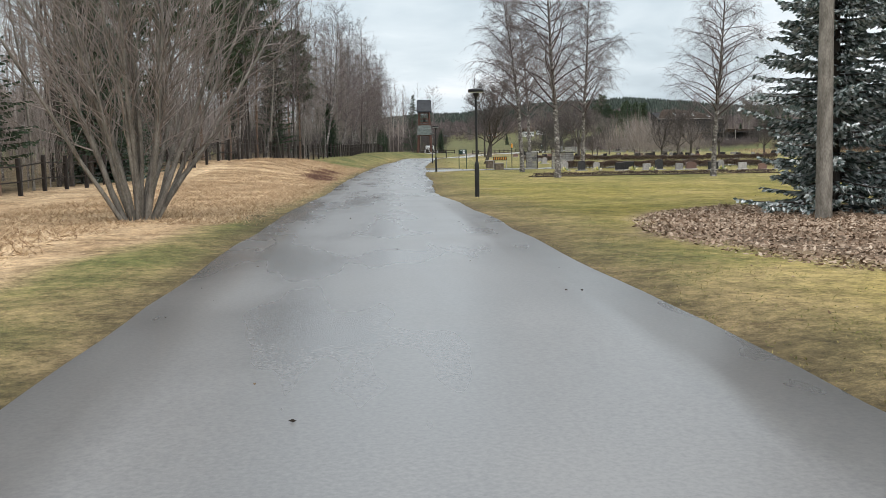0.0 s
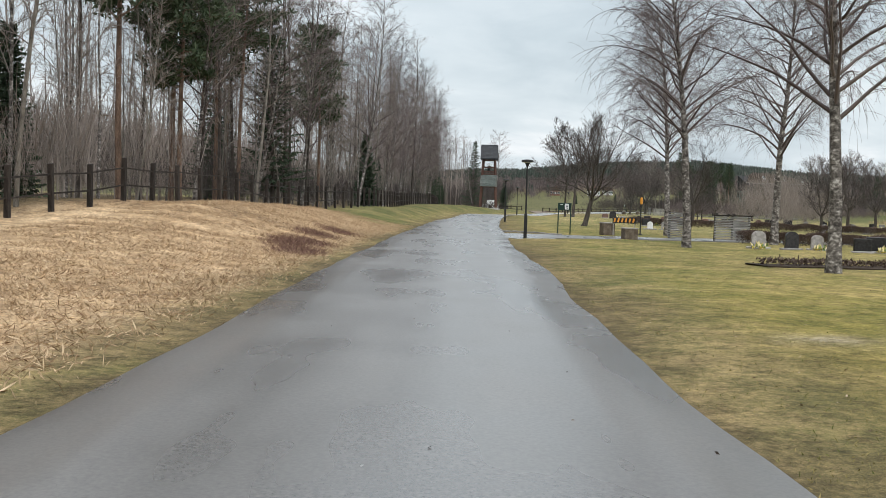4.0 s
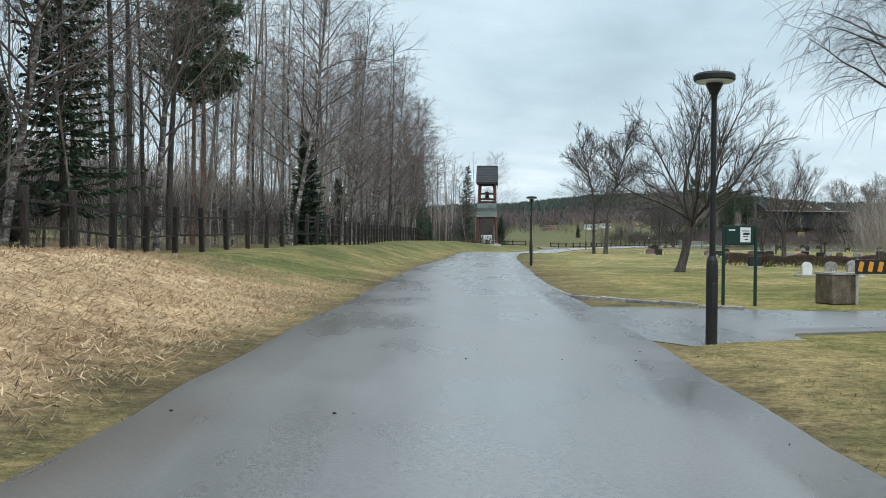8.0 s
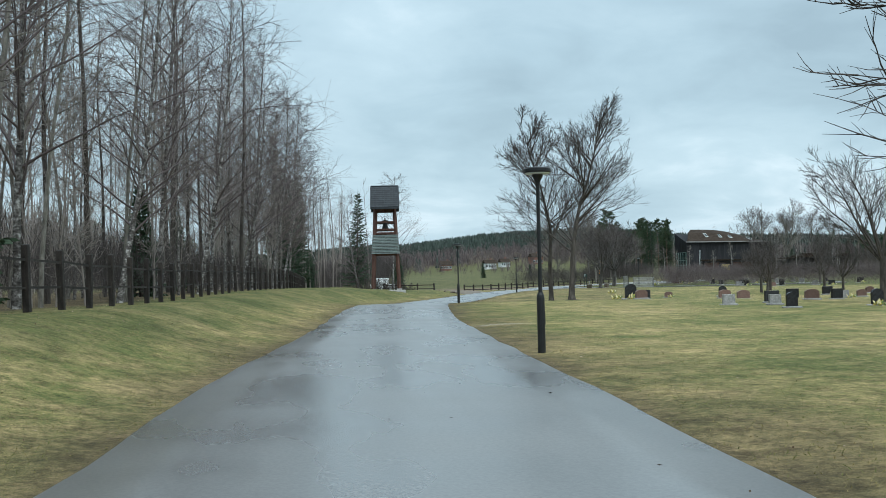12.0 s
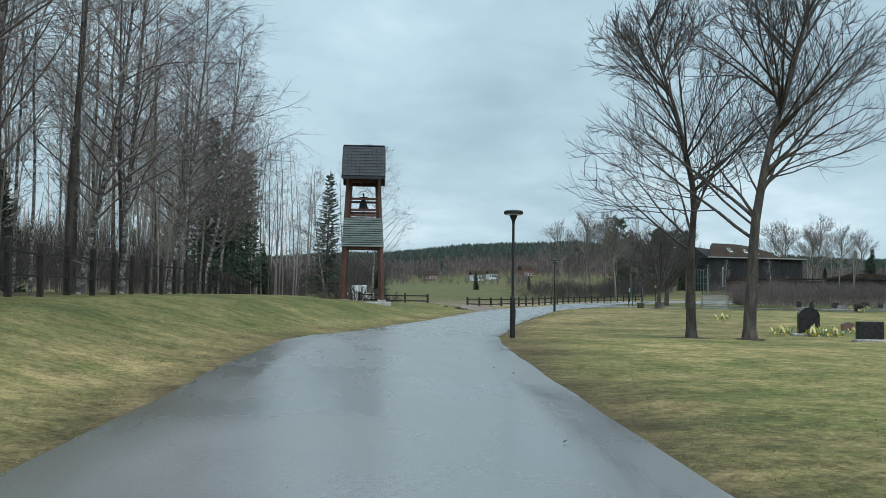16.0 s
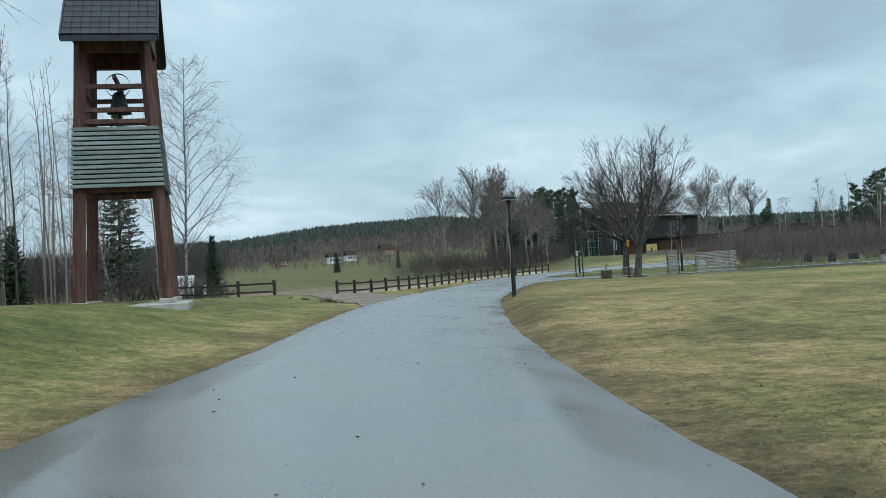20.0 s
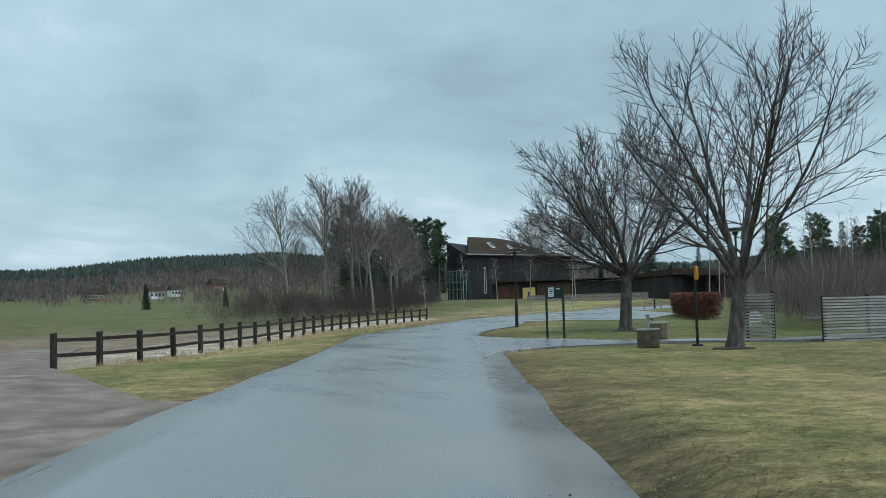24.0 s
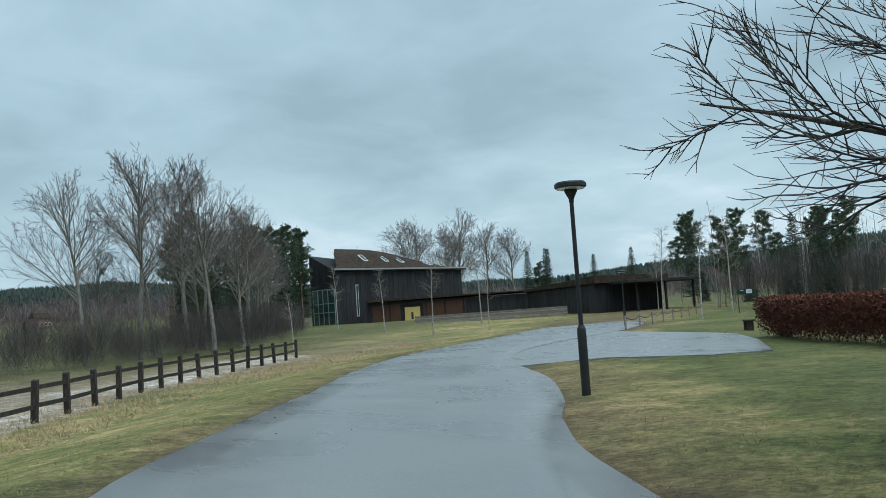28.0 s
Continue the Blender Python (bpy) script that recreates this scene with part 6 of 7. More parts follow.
# ---- paved forecourt and small fittings near the chapel ----
def flat_patch(name, label, pts, mat, lift=0.05, category="pavement"):
    """A paved patch at the level of the lane."""
    vs = [(x, y, MID[int(np.argmin((MID[:, 0] - x) ** 2 + (MID[:, 1] - y) ** 2)), 2] - 0.10 + lift) for x, y in pts]
    vs += [(x, y, z - 0.25) for x, y, z in vs]
    n = len(pts)
    fs = [tuple(range(n)), tuple(range(n, 2 * n))[::-1]] + [((i + 1) % n, i, n + i, n + (i + 1) % n) for i in range(n)]
    tagged(new(name, mesh_of(name, vs, fs, mat)), label, category, kind="structure")


flat_patch("parking_bay", "wet asphalt parking bay beside the lane", BAY, M_ROAD, 0.10)
POSTB = bmesh.new(); box(POSTB, (0, 0, 0.40), (0.09, 0.09, 1.0), bevel=0.012)
pbm = bpy.data.meshes.new("post"); POSTB.to_mesh(pbm); POSTB.free(); pbm.materials.append(M_GREYBOARD)
chain = thing("rope_fence", "row of short posts with a slack rope beside the forecourt", "fence")
prev = None
for k in range(9):
    x, y = 82.5 + 4.2 * k, 241.5 + 2.6 * k
    z = gz(x, y)
    piece("post", pbm, chain, pose(x, y, z))
    if prev:
        pts = [Vector(prev).lerp(Vector((x, y, z + 0.8)), t) - Vector((0, 0, 0.22 * 4 * t * (1 - t))) for t in np.linspace(0, 1, 7)]
        W = Wood(); W.tube([tuple(p) for p in pts], [0.025] * 7, 5)
        piece("rope", W.mesh("rope", M_FENCE), chain)
    prev = (x, y, z + 0.8)
for x, y, rz in ((68.9, 221.0, 45), (74.4, 226.6, 45)):
    ob = thing("low_bench", "low dark wooden bench beside the parking bay", "bench", pose(x, y, gz(x, y) + 0.05, 0, 0, rz), "low benches")
    bm = bmesh.new(); box(bm, (0, 0, 0.42), (1.5, 0.32, 0.07), bevel=0.01); part("seat", bm, M_FENCE, ob)
    for s in (-0.55, 0.55):
        bm = bmesh.new(); box(bm, (s, 0, 0.16), (0.1, 0.26, 0.46), bevel=0.01); part("leg", bm, M_FENCE, ob)

# young birches round the chapel lawn
YB = as_meshes(birch_tree(91, 8.0, 0.075, 0.45, 20, 0.15, 0.13, 5, (0, 0), 1), (M_BIRCH, M_GREYTWIG), TB)
for k, (x, y, s) in enumerate(((93.6, 295.3, 0.95), (92.3, 283.8, 0.85), (90.4, 272.7, 0.95), (94.6, 269.6, 0.8), (106.6, 285.6, 1.05), (92.0, 309.0, 0.9), (98.2, 248.1, 1.0), (116.8, 259.2, 1.2), (68.7, 259.0, 0.55), (130, 280, 0.9), (110, 262, 1.1), (86, 225, 1.1), (96, 222, 1.0), (104, 236, 1.1))):
    plant("young_birch", "young slim birch with a pale stem on the chapel lawn", YB, x, y, 1.7 * k, s, "young birches")

# upright aspens by the field fence
ASP = [as_meshes(park_tree(sd, H, th, 0.19, 26, 0.86, 7, 3, leader=0.74, up=0.10, reach=0.62, wander=0.05, thick=1.4), (M_PALEBARK, M_BIRCHTWIG), TB) for sd, H, th in ((95, 16.5, 4.6), (96, 15.5, 5.4), (97, 14.0, 4.0))]
for k, (x, y, s) in enumerate(((58.9, 272.8, 0.90), (63.3, 273.3, 1.06), (68.9, 278.0, 1.20), (68.3, 271.2, 0.95), (76.6, 282.6, 0.88), (61.6, 277.5, 0.66), (65.6, 277.0, 0.72), (71.9, 281.4, 0.84), (74.2, 278.6, 0.86), (79.3, 287.5, 0.78), (82.6, 293.0, 0.74), (86.0, 298.5, 0.70), (72.8, 284.5, 0.8), (90.0, 306.0, 0.72))):
    plant("aspen_tree", "tall bare aspen with a pale trunk beside the field", ASP[k % 3], x, y, 2.1 * k, s, "aspens by the field")

# woods round the chapel and beyond the tower
rw = random.Random(12)


def scatter(n, x0, x1, y0, y1, kinds, keep=lambda x, y: True, s0=0.85, s1=1.15):
    for _ in range(n):
        x, y = rw.uniform(x0, x1), rw.uniform(y0, y1)
        if not keep(x, y):
            continue
        nm, label, cat_group, meshes = kinds[rw.randrange(len(kinds))]
        plant(nm, label, meshes[rw.randrange(len(meshes))], x, y, rw.uniform(0, 6.28), rw.uniform(s0, s1), cat_group)


K_SPR = ("spruce_tree", "dark green spruce at the edge of the wood", "far spruces", SPRUCE)
K_PIN = ("pine_tree", "tall pine at the edge of the wood", "far pines", PINE)
K_POL = ("woodland_tree", "slim bare tree at the edge of the wood", "far bare trees", POLES)
scatter(34, 90, 116, 318, 352, (K_SPR, K_PIN, K_SPR), lambda x, y: y > 324 + 0.5 * (x - 92), 0.6, 0.95)
for k, (x, y, s) in enumerate(((100.0, 323.0, 0.76), (104.5, 327.0, 0.72), (97.0, 321.0, 0.62), (108.5, 331.0, 0.78), (94.0, 316.0, 0.58))):
    plant("pine_tree", "dark broad-crowned pine beside the chapel", PINE[k % 3], x, y, 1.9 * k, s, "pines by the chapel")
for k, (x, y, s) in enumerate(((98.5, 316.5, 0.86), (102.5, 331.0, 0.9), (92.5, 321.0, 0.7))):
    plant("spruce_tree", "dark spruce beside the chapel", SPRUCE[0], x, y, 1.9 * k, s, "spruces by the chapel")
for k, (x, y, s) in enumerate(((138.0, 268.0, 0.44), (143.0, 262.0, 0.50), (140.0, 276.0, 0.50), (148.0, 270.0, 0.55), (150.0, 256.0, 0.48), (135.0, 258.0, 0.42), (141.0, 250.0, 0.46))):
    plant("pine_tree", "dark broad-crowned pine behind the shelter", PINE[k % 3], x, y, 2.3 * k, s, "pines by the chapel")
for k, (x, y, s) in enumerate(((152, 364, 1.28), (156, 368, 1.38), (160, 361, 1.30), (164, 365, 1.42), (171, 362, 1.30), (176, 360, 1.34), (167, 370, 1.2))):
    plant("birch_tree", "tall bare birch behind the chapel", ASP[k % 3], x, y, 1.3 * k, s, "birches behind the chapel")
scatter(22, 146, 200, 285, 345, (K_PIN, K_SPR), s0=0.55, s1=0.8)
scatter(60, 155, 215, 185, 262, (K_SPR, K_SPR, K_PIN), s0=0.55, s1=0.8)
scatter(230, 126, 200, 170, 290, (K_SPR, K_SPR, K_SPR, K_SPR, K_PIN, K_POL), lambda x, y: x > 128 + 0.18 * (285 - y) and not (120 < x < 146 and y > 274), 0.45, 0.7)
scatter(22, 2, 14, 202, 222, (K_POL, K_POL, K_POL, K_SPR), lambda x, y: x < 4 + 0.45 * (y - 200), 0.75, 1.0)
scatter(22, -60, 4, 262, 330, (K_SPR, K_PIN), s0=0.6, s1=0.85)


def spots_in(n, x0, x1, y0, y1, s0, s1, keep=lambda x, y: True):
    out = []
    while len(out) < n:
        x, y = rw.uniform(x0, x1), rw.uniform(y0, y1)
        if keep(x, y):
            out.append((x, y, rw.uniform(0, 6.28), rw.uniform(s0, s1)))
    return out


merged_trees("tower_wood", "crowded bare trees beyond the bell tower", DEEP[0], spots_in(90, -18, 23, 199, 264, 0.95, 1.25, lambda x, y: x < 4 + 0.28 * (y - 196)))
merged_trees("chapel_wood", "bare trees standing behind the chapel", DEEP[1], spots_in(30, 118, 175, 350, 390, 0.8, 1.0))
merged_trees("lawn_edge_wood", "bare trees along the far edge of the lawn", DEEP[1], spots_in(60, 118, 180, 180, 288, 0.6, 0.9, lambda x, y: x > 124 + 0.18 * (285 - y) and not (116 < x < 146 and y > 272)))


# ---- far woods, as one mass each ----
def thicket(name, label, n, place, h0, h1, mat, seed, blades=22, width=0.05, fan=0.45):
    rs = np.random.RandomState(seed)
    np.random.seed(seed)
    x, y = place(rs, n)
    z = np.concatenate([terrain(x[i:i + 4000], y[i:i + 4000])[0] for i in range(0, len(x), 4000)])
    m = len(x)
    B = Blades()
    h = rs.uniform(h0, h1, m)
    base = np.repeat(np.stack([x, y, z - 0.2], 1), blades, 0)
    hh = np.repeat(h, blades)
    f = rs.uniform(0, 0.55, m * blades)
    base[:, 2] += hh * f
    base[:, :2] += rs.normal(0, 0.10, (m * blades, 2)) * hh[:, None] * f[:, None]
    way = np.concatenate([rs.normal(0, fan, (m * blades, 2)), np.ones((m * blades, 1))], 1)
    way *= (hh * (1 - f) * rs.uniform(0.5, 1.0, m * blades))[:, None] / np.linalg.norm(way, axis=1)[:, None]
    B.add(base, way, width * hh * rs.uniform(0.5, 1.2, m * blades) / 4.0)
    tagged(new(name, B.mesh(name, mat)), label, "woodland", kind="stuff")


def conifers(name, label, n, place, h0, h1, mat, seed, sides=6):
    """Many far conifers, each of three ragged tiers."""
    rs = np.random.RandomState(seed)
    x, y = place(rs, n)
    z = np.concatenate([terrain(x[i:i + 4000], y[i:i + 4000])[0] for i in range(0, len(x), 4000)])
    m = len(x)
    h = rs.uniform(h0, h1, m)
    vs, fs, c = [], [], 0
    ang = np.arange(sides) * 2 * math.pi / sides
    for lo, hi, rad in ((0.08, 0.62, 0.24), (0.36, 0.84, 0.18), (0.62, 1.0, 0.12)):
        a = ang[None] + rs.uniform(0, 6.28, (m, 1))
        r = h[:, None] * rad * rs.uniform(0.65, 1.25, (m, sides))
        ring = np.stack([x[:, None] + r * np.cos(a), y[:, None] + r * np.sin(a), z[:, None] + h[:, None] * (lo + rs.uniform(-0.06, 0.06, (m, sides)))], -1)
        tip = np.stack([x + rs.normal(0, 0.02, m) * h, y + rs.normal(0, 0.02, m) * h, z + h * hi], -1)[:, None]
        vs.append(np.concatenate([ring, tip], 1).reshape(-1, 3))
        b = c + np.arange(m)[:, None] * (sides + 1)
        k = np.arange(sides)[None]
        fs.append(np.stack([b + k, b + (k + 1) % sides, np.broadcast_to(b + sides, (m, sides))], -1).reshape(-1, 3))
        c += m * (sides + 1)
    me = bpy.data.meshes.new(name)
    me.from_pydata(np.concatenate(vs).tolist(), [], np.concatenate(fs).tolist())
    me.materials.append(mat)
    tagged(new(name, me), label, "woodland", kind="stuff")


def band(r0, r1, a0, a1):
    def f(rs, n):
        a, r = np.radians(rs.uniform(a0, a1, n)), np.sqrt(rs.uniform(r0 ** 2, r1 ** 2, n))
        return 25 + r * np.sin(a), 130 + r * np.cos(a)
    return f


def patches(r0, r1, a0, a1, full):
    """Woods that thin out into clumps towards r0 and close up past full."""
    def f(rs, n):
        x, y = band(r0, r1, a0, a1)(rs, n)
        r = np.hypot(x - 25, y - 130)
        ok = lumps(x / 22, y / 22) > 0.9 - 1.6 * sstep(r0, full, r)
        az = np.degrees(np.arctan2(x - 25, y - 130))
        ok &= ~((az > 6) & (az < 15) & (r > 400) & (r < 480) & (lumps(x / 9, y / 9) < 0.5))
        return x[ok], y[ok]
    return f


def strip(pts, w):
    def f(rs, n):
        ln = smooth_line(pts, 1.0)
        k = rs.randint(0, len(ln), n)
        return ln[k, 0] + rs.uniform(-w, w, n), ln[k, 1] + rs.uniform(-w, w, n)
    return f


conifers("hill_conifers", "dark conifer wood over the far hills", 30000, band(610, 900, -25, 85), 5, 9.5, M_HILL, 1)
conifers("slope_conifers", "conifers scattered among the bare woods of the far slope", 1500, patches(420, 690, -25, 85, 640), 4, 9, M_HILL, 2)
thicket("hill_woods", "grey-brown bare woods over the lower hills", 9000, band(470, 640, -25, 85), 4.5, 8, M_BIRCHTWIG, 21, 14, 0.16, 0.35)
thicket("slope_woods", "grey-brown bare woods on the far slope", 5200, patches(345, 560, -25, 85, 470), 3.5, 7.5, M_BIRCHTWIG, 3, 20, 0.09, 0.35)
thicket("grave_trees", "bare bushy trees standing among the graves", 120, strip([(36, 99), (43, 112), (52, 127), (62, 140)], 4), 5.0, 8.5, M_GREYTWIG, 31, 70, 0.010, 0.40)
thicket("lakeside_scrub", "grey-brown bare scrub behind the burial ground", 2700, strip([(62, -60), (78, 0), (92, 60), (98, 120), (108, 168)], 13), 5.0, 9.5, M_GREYTWIG, 4, 44, 0.024, 0.40)
thicket("low_scrub", "low brown scrub behind the burial ground", 1300, strip([(58, -40), (70, 10), (80, 60), (86, 120), (92, 165)], 6), 1.5, 3.4, M_BROWNHEDGE, 5, 30, 0.05, 0.6)
thicket("reeds", "pale dry reeds along the damp ground", 2200, strip([(52, -20), (62, 30), (70, 70), (74, 120), (80, 160)], 3), 0.8, 1.4, M_STRAWB, 6, 14, 0.04, 0.3)
thicket("field_edge_scrub", "brown scrub between field fence and aspens", 620, strip([(50, 264), (58, 269), (61, 271), (69, 276), (79, 288), (91, 306)], 3.5), 1.5, 5.2, M_TWIG, 7, 80, 0.011, 0.5)
thicket("grave_scrub", "brown scrub standing behind the graves", 900, strip([(55, 198), (64, 203), (74, 208), (88, 212), (102, 213)], 3), 2.2, 4.2, M_BIRCHTWIG, 27, 64, 0.011, 0.45)
thicket("chapel_scrub", "grey-brown bare scrub along the edge of the chapel lawn", 320, strip([(122, 236), (124, 210), (122, 185)], 4), 2.5, 5.0, M_BIRCHTWIG, 17, 70, 0.010, 0.5)
thicket("undergrowth", "brown undergrowth of saplings in the wood", 420, strip([(-24, -40), (-20, 10), (-15, 45)], 3.5), 2.0, 6.0, M_GREYTWIG, 8, 22, 0.02, 0.25)
thicket("undergrowth", "dim brown undergrowth of saplings in the wood", 900, strip([(-15, 45), (-11.5, 75), (-8, 105), (-5, 140), (-2, 175), (0, 200)], 3.5), 1.5, 5.0, M_TWIG, 18, 26, 0.02, 0.3)
thicket("deep_wood", "dim grey-brown depth of the wood", 1500, strip([(-55, -60), (-50, 10), (-44, 60), (-38, 110), (-32, 170), (-24, 240)], 9), 7, 13, M_GREYTWIG, 9, 26, 0.04, 0.3)
thicket("tower_thicket", "dark brown thicket beyond the bell tower", 460, strip([(-14, 216), (0, 220), (6, 236), (12, 262), (20, 280)], 4), 3, 7, M_TWIG, 10, 60, 0.016, 0.35)


thicket("track_wood", "dark bare wood at the end of the field track", 230, strip([(2, 268), (12, 280), (22, 292), (28, 304)], 4), 5, 9.5, M_TWIG, 23, 60, 0.014, 0.35)


thicket("forest_edge", "dark bare edge of the wood beyond the chapel lawn", 300, strip([(125, 266), (129, 245), (132, 222), (131, 195)], 3), 4, 8, M_TWIG, 29, 60, 0.012, 0.35)


# ---- far farmhouses ----
def farmhouse(x, y, rz, w, d, h, wall, label):
    ob = thing("farmhouse", label, "house", pose(x, y, gz(x, y), 0, 0, rz), "far farmhouses")
    wall_block("wall", [(-w / 2, -d / 2), (w / 2, -d / 2), (w / 2, d / 2), (-w / 2, d / 2)], -0.5, [h] * 4, wall, ob)
    vs = [(-w / 2 - 0.3, -d / 2 - 0.4, h - 0.1), (w / 2 + 0.3, -d / 2 - 0.4, h - 0.1), (w / 2 + 0.3, d / 2 + 0.4, h - 0.1), (-w / 2 - 0.3, d / 2 + 0.4, h - 0.1), (-w / 2 - 0.3, 0, h + d * 0.42), (w / 2 + 0.3, 0, h + d * 0.42)]
    r = slab("roof", vs, [(0, 1, 5, 4), (2, 3, 4, 5), (0, 4, 3), (1, 2, 5), (0, 3, 2, 1)], M_ROOFB, ob)
    bm = bmesh.new(); box(bm, (w * 0.15, 0.3, h + d * 0.42), (0.7, 0.7, 1.6), bevel=0.03); part("chimney", bm, M_REDHOUSE, r)
    for k in range(4):
        for z in (1.6, 4.2)[: 2 if h > 5 else 1]:
            bm = bmesh.new(); u = -w / 2 + w * (k + 0.5) / 4; box(bm, (u, -d / 2 - 0.02, z), (1.1, 0.1, 1.3)); wi = part("window", bm, M_WHITE, ob)
            bm = bmesh.new(); box(bm, (u, -d / 2 - 0.08, z), (0.85, 0.06, 1.05)); part("pane", bm, M_GLASS, wi)
    return ob


farmhouse(137, 593, 15, 6.5, 5.0, 4.0, M_REDHOUSE, "faded red two-storey farmhouse on the far slope")
farmhouse(105.6, 568, 10, 6.0, 4.6, 3.0, M_WHITE, "white farmhouse with brown roof on the far slope")
farmhouse(84.3, 579, -5, 6.0, 5, 3.0, M_REDHOUSE, "low red farmhouse among trees on the far slope")
farmhouse(116, 579, 10, 5.0, 4.5, 2.8, M_WHITE, "small white house on the far slope")
for x, y, s in ((56.5, 337.5, 0.50), (72.3, 346, 0.42), (24.5, 265, 0.85)):
    plant("spruce_tree", "lone dark spruce standing in the field", SPRUCE[1], x, y, 6 * s, s, "field spruces")

# wrapped bales, stones and brush by the track
BALE = bmesh.new(); lathe(BALE, [(0.52, 0), (0.60, 0.06), (0.60, 1.12), (0.52, 1.2)], 18)
bme = bpy.data.meshes.new("bale"); BALE.to_mesh(bme); BALE.free(); bme.materials.append(M_WHITE)
for k in range(4):
    x, y = 18.4 + 1.22 * k, 254.0 + 0.2 * k
    z = gz(x, y)
    tagged(new("wrapped_bale", bme), "white plastic-wrapped hay bale in the field", "bale", "wrapped bales").matrix_basis = pose(x, y, z)
    if k in (1, 2):
        tagged(new("wrapped_bale", bme), "white plastic-wrapped hay bale on top of others", "bale", "wrapped bales").matrix_basis = pose(x, y, z + 1.2)


def boulder(x, y, s, seed, mat=M_ROCK):
    rs = np.random.RandomState(seed)
    bm = bmesh.new(); bmesh.ops.create_icosphere(bm, subdivisions=2, radius=1.0)
    o = rs.uniform(0, 10, 3)
    for v in bm.verts:
        v.co = Vector((v.co.x * s, v.co.y * s * 0.8, v.co.z * s * 0.5)) * (0.85 + 0.4 * noise.noise(v.co * 1.4 + Vector(o)))
    ob = part("field_stone", bm, mat)
    ob.location = (x, y, gz(x, y) + s * 0.18)
    tagged(ob, "brown earthy stone beside the field track", "stone", "field stones")


for k, (x, y, s) in enumerate(((22.0, 182.6, 0.42), (22.5, 182.1, 0.28), (21.2, 183.4, 0.24), (22.55, 182.9, 0.2), (20.6, 184.0, 0.16))):
    boulder(x, y, s, k)
w = shrub(66, 1.6, 26, 0.04, 1.35, 10, 3)
BR = as_meshes(w, (M_BARK, M_TWIG), ("stem", "twig_mass"))
for x, y, s, a in ((17.6, 204.6, 1.2, 0), (15.6, 205.4, 1.5, 2), (13.6, 206.4, 1.5, 4), (18.9, 205.6, 1.0, 1), (76, 298, 1.2, 1), (80, 297, 1.4, 3), (84, 303, 1.2, 5)):
    plant("brush_pile", "pile of cut grey branches beside a fence", BR, x, y, a, s, "brush piles", "brush")

# soil ring and sawn bough at the pruned trees
for x, y, r in ((21.2, 134.7, 0.95), (21.8, 131.6, 0.5), (48.9, 202.3, 0.6), (42.85, 190.15, 0.6)):
    bm = bmesh.new(); lathe(bm, [(r, -0.03), (r * 0.9, 0.035), (r * 0.4, 0.06), (0.05, 0.06)], 18)
    ob = part("soil_ring", bm, M_SOIL); ob.location = (x, y, gz(x, y))
    tagged(ob, "ring of bare brown soil round a tree trunk", "soil", "soil rings")


# ---- grass and straw ----
def tufts(name, label, n, place, mat, l0, l1, width, flop, seed, lift=-0.01):
    rs = np.random.RandomState(seed)
    np.random.seed(seed)
    x, y = place(rs, n)
    z = np.concatenate([terrain(x[i:i + 6000], y[i:i + 6000])[0] for i in range(0, len(x), 6000)])
    m = len(x)
    way = np.concatenate([rs.normal(0, flop, (m, 2)), rs.uniform(0.35, 1, (m, 1))], 1)
    way *= rs.uniform(l0, l1, (m, 1)) / np.linalg.norm(way, axis=1)[:, None]
    B = Blades()
    B.add(np.stack([x, y, z + lift], 1), way, np.full(m, width))
    tagged(new(name, B.mesh(name, mat)), label, "grass", kind="stuff")


def beside(side, o0, o1, s0, s1, power=1.0, clump=0.25):
    def f(rs, n):
        ok = np.where((MID[:, 1] > s0) & (MID[:, 1] < s1))[0]
        c = n // 6
        k = rs.choice(ok, c)
        o = o0 + (o1 - o0) * rs.uniform(0, 1, c) ** power
        x = MID[k, 0] + side * NOR[k, 0] * (MID[k, 3] + o) + TAN[k, 0] * rs.uniform(-0.5, 0.5, c)
        y = MID[k, 1] + side * NOR[k, 1] * (MID[k, 3] + o) + TAN[k, 1] * rs.uniform(-0.5, 0.5, c)
        x, y = np.repeat(x, 6) + rs.normal(0, clump, c * 6), np.repeat(y, 6) + rs.normal(0, clump, c * 6)
        keep = np.ones(len(x), bool)
        for pts, w in PATHS:
            keep &= seg_dist(x, y, pts)[0] > w + 0.9
        return x[keep], y[keep]
    return f


def spots(centres, r):
    def f(rs, n):
        c = np.array(centres)[rs.randint(0, len(centres), n)]
        x, y = c[:, 0] + rs.normal(0, r, n), c[:, 1] + rs.normal(0, r * 1.5, n)
        ok = terrain(x, y)[1] > 0.7
        return x[ok], y[ok]
    return f


def on_road(s0, s1):
    def f(rs, n):
        ok = np.where((MID[:, 1] > s0) & (MID[:, 1] < s1))[0]
        k, u = rs.choice(ok, n), rs.uniform(-0.95, 0.95, n)
        return MID[k, 0] + NOR[k, 0] * u * MID[k, 3], MID[k, 1] + NOR[k, 1] * u * MID[k, 3]
    return f


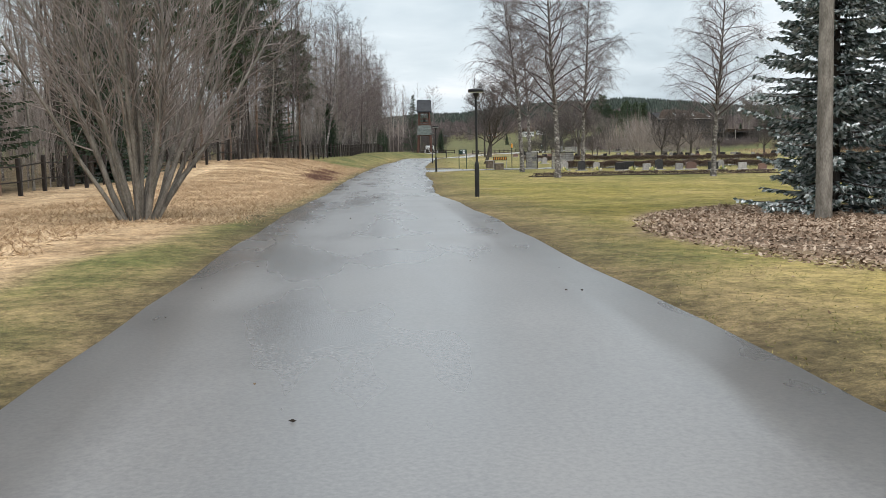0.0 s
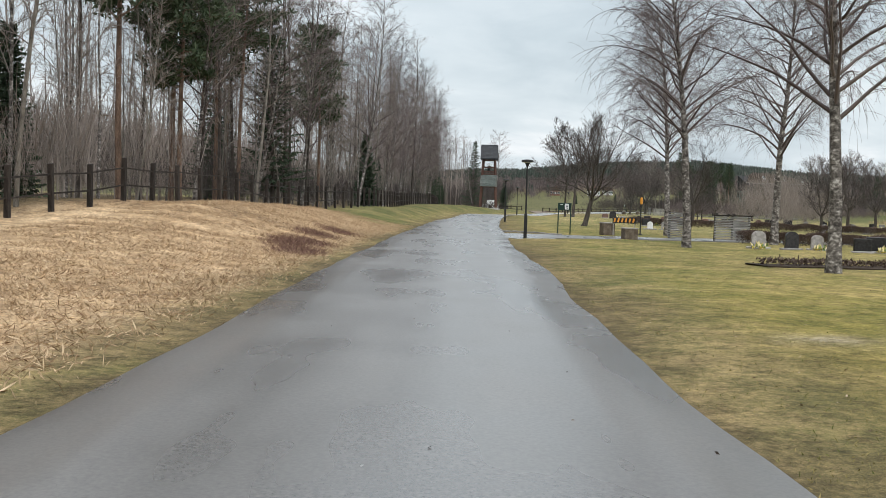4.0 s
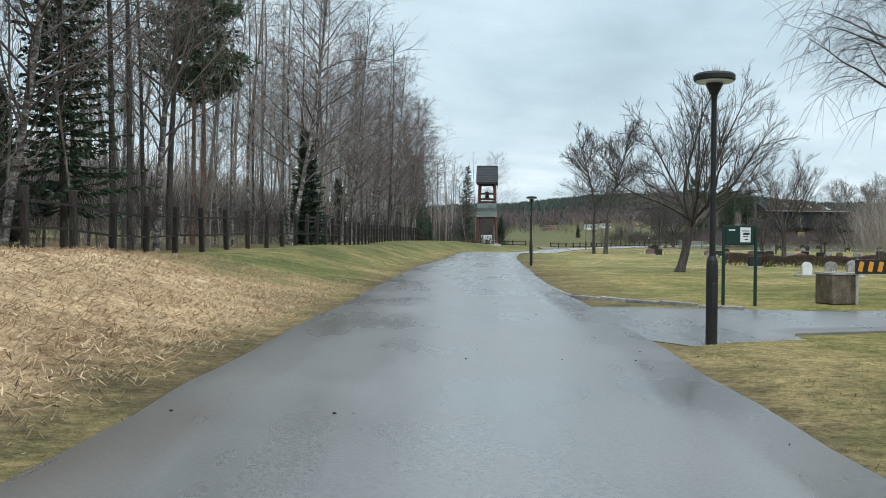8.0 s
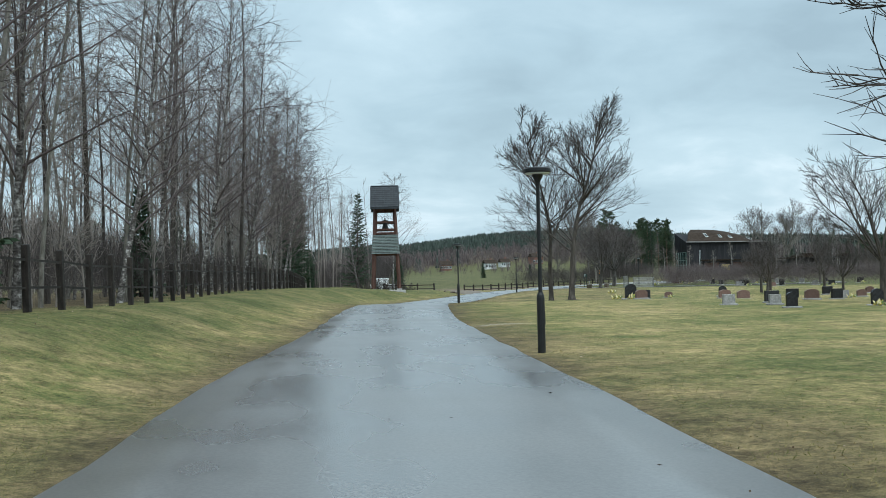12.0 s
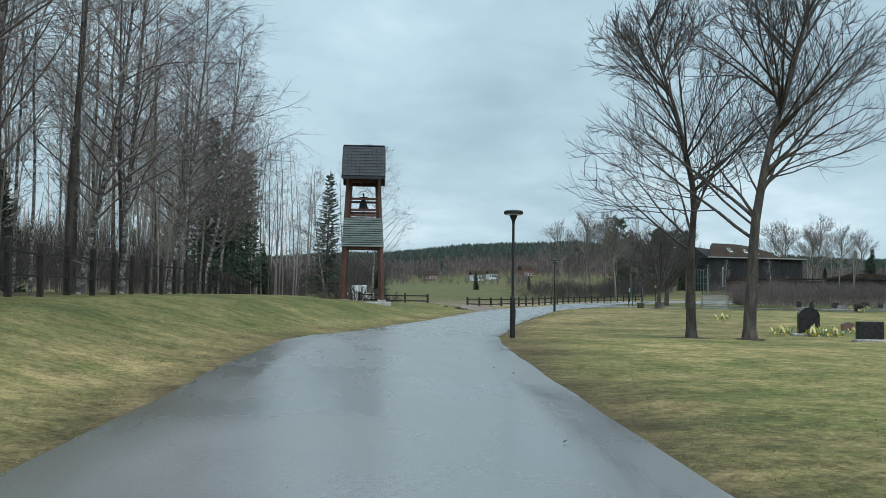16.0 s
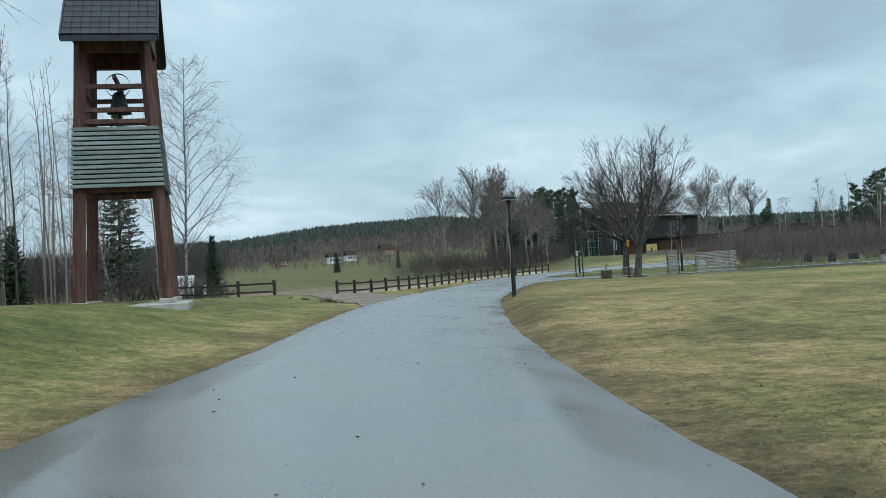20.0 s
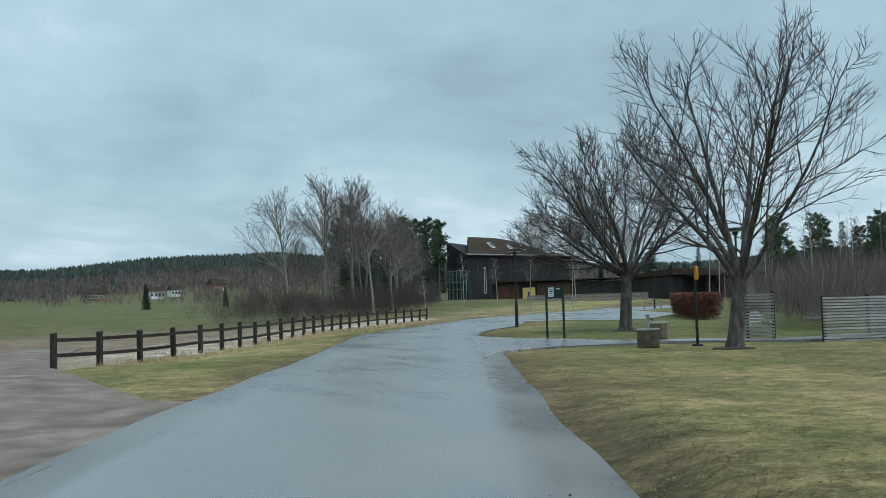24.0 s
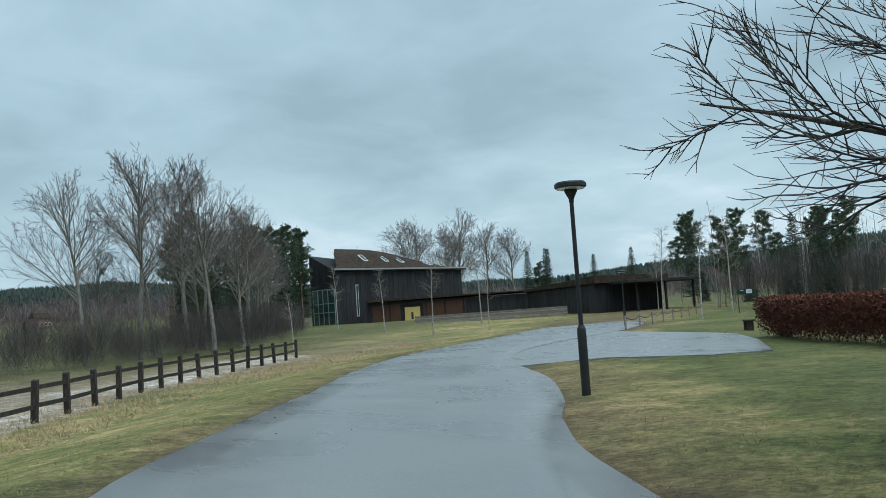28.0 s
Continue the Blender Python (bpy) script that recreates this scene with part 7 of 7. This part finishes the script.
tufts("straw_bank", "flattened dry straw over the roadside bank", 104000, beside(-1, 0.5, 9, -17, 62, 0.9, 0.18), M_STRAWB, 0.06, 0.20, 0.012, 1.1, 1)
tufts("straw_clumps", "matted clumps of brown and pale straw", 36000, beside(-1, 0.7, 8, -17, 56, 0.9, 0.10), M_STRAWC, 0.08, 0.22, 0.018, 1.5, 11)
tufts("straw_bank", "flattened dry straw over the roadside bank", 24000, beside(-1, 3.3, 10, -42, -17, 1.0, 0.15), M_STRAWC, 0.10, 0.28, 0.016, 1.4, 12)
tufts("lawn_leaves", "scattered old leaves and dead grass on the lawn", 15000, beside(1, 0.8, 16, -34, 236, 1.0, 0.5), M_LITTER, 0.02, 0.055, 0.025, 2.5, 13)
tufts("lawn_leaves", "scattered old leaves and dead grass on the lawn", 8000, beside(-1, 0.8, 9, 58, 236, 1.0, 0.5), M_LITTER, 0.02, 0.055, 0.025, 2.5, 14)
tufts("verge_grass", "short faded grass along the lane", 70000, beside(1, 0.15, 3.0, -34, 236, 1.6, 0.14), M_GRASSB, 0.02, 0.055, 0.009, 1.0, 2)
tufts("verge_grass", "short faded grass along the lane", 60000, beside(-1, 0.15, 3.0, 55, 236, 1.6, 0.14), M_GRASSB, 0.02, 0.06, 0.009, 1.0, 3)
tufts("fence_grass", "dry grass under the field fence", 14000, beside(-1, 4.5, 9.5, 196, 250, 1.0, 0.2), M_STRAWB, 0.10, 0.30, 0.015, 0.6, 4)
tufts("leaf_litter", "old leaves and twigs under the spruces", 34000, lambda rs, n: (lambda r, a: (10.0 + 6.4 * r * np.cos(a), -23.0 + 9.6 * r * np.sin(a)))(np.sqrt(rs.uniform(0, 1, n)), rs.uniform(0, 6.28, n)), M_LITTER, 0.05, 0.13, 0.05, 2.6, 5)
tufts("heather", "low dark red-brown heather on the straw bank", 15000, spots([(-4.1, 30.3), (-4.5, 28.6), (-3.9, 26.3), (-4.3, 35.0), (-3.8, 39.8)], 0.42), M_HEATH, 0.08, 0.24, 0.012, 0.7, 6)
tufts("road_debris", "small dark twigs and wet leaves on the asphalt", 260, on_road(-34, 236), M_SOILB, 0.02, 0.07, 0.02, 9.0, 7, 0.085)

# a crack across the lane
k0 = int(np.argmin(abs(MID[:, 1] + 1.6)))
rs = np.random.RandomState(3)
u = np.linspace(-1, 1, 46)
cx = MID[k0, 0] + NOR[k0, 0] * u * MID[k0, 3] * 0.98
cy = MID[k0, 1] + NOR[k0, 1] * u * MID[k0, 3] + 0.7 * u + np.cumsum(rs.normal(0, 0.03, 46))
cw = 0.012 + 0.03 * np.exp(-((u + 0.05) / 0.18) ** 2) + 0.008 * rs.rand(46)
vs = [(x, y + s * w, MID[k0, 2] + 0.03 * (1 - q * q) + 0.006) for x, y, w, q in zip(cx, cy, cw, u) for s in (-1, 1)]
crack = new("crack", mesh_of("crack", vs, [(2 * i, 2 * i + 2, 2 * i + 3, 2 * i + 1) for i in range(45)], M_CRACK))
crack.parent = ROAD
crack["label"] = "dark open crack"

# pale kerb stones along the lawn corners
rs = np.random.RandomState(9)
KB = bmesh.new(); box(KB, (0, 0, 0), (0.96, 0.08, 0.20), bevel=0.015)
kbm = bpy.data.meshes.new("kerb_stone"); KB.to_mesh(kbm); KB.free(); kbm.materials.append(M_STONE_L)
for line in KERBS:
    kerb = thing("kerb", "row of pale tilted kerb stones along the lawn edge", "kerb", kind="structure")
    ln = smooth_line(line, 0.05)
    run = np.concatenate([[0], np.cumsum(np.linalg.norm(np.diff(ln, axis=0), axis=1))])
    for s in np.arange(0.5, run[-1] - 0.3, 1.0):
        p = [np.interp(s, run, ln[:, j]) for j in (0, 1)]
        q = [np.interp(s + 0.1, run, ln[:, j]) for j in (0, 1)]
        piece("kerb_stone", kbm, kerb, pose(p[0], p[1], gz(*p) - 0.015 + rs.uniform(-0.012, 0.012), rs.uniform(-4, 4), rs.uniform(-1.2, 1.2), math.degrees(math.atan2(q[1] - p[1], q[0] - p[0])) + rs.uniform(-2, 2)))

# small paving setts along the lawn corner where the footpath leaves the lane
SB = bmesh.new(); box(SB, (0, 0, 0), (0.17, 0.13, 0.12), bevel=0.014)
sbm = bpy.data.meshes.new("sett"); SB.to_mesh(sbm); SB.free(); sbm.materials.append(M_STONE_L)
edging = thing("sett_edging", "row of worn grey stone setts edging the lawn corner", "edging", kind="structure")
ln = smooth_line(FORK_N[1:5], 0.05)
run = np.concatenate([[0], np.cumsum(np.linalg.norm(np.diff(ln, axis=0), axis=1))])
for d in np.arange(0.1, run[-1] - 0.1, 0.185):
    p = np.array([np.interp(d, run, ln[:, j]) for j in (0, 1)])
    q = np.array([np.interp(d + 0.1, run, ln[:, j]) for j in (0, 1)]) - p
    q /= np.linalg.norm(q)
    p = p + np.array((q[1], -q[0])) * 0.08
    k = int(np.argmin((MID[:, 0] - p[0]) ** 2 + (MID[:, 1] - p[1]) ** 2))
    piece("sett", sbm, edging, pose(p[0], p[1], MID[k, 2] - 0.025 + rs.uniform(-0.008, 0.008), rs.uniform(-3, 3), rs.uniform(-3, 3), math.degrees(math.atan2(q[1], q[0])) + rs.uniform(-5, 5)))
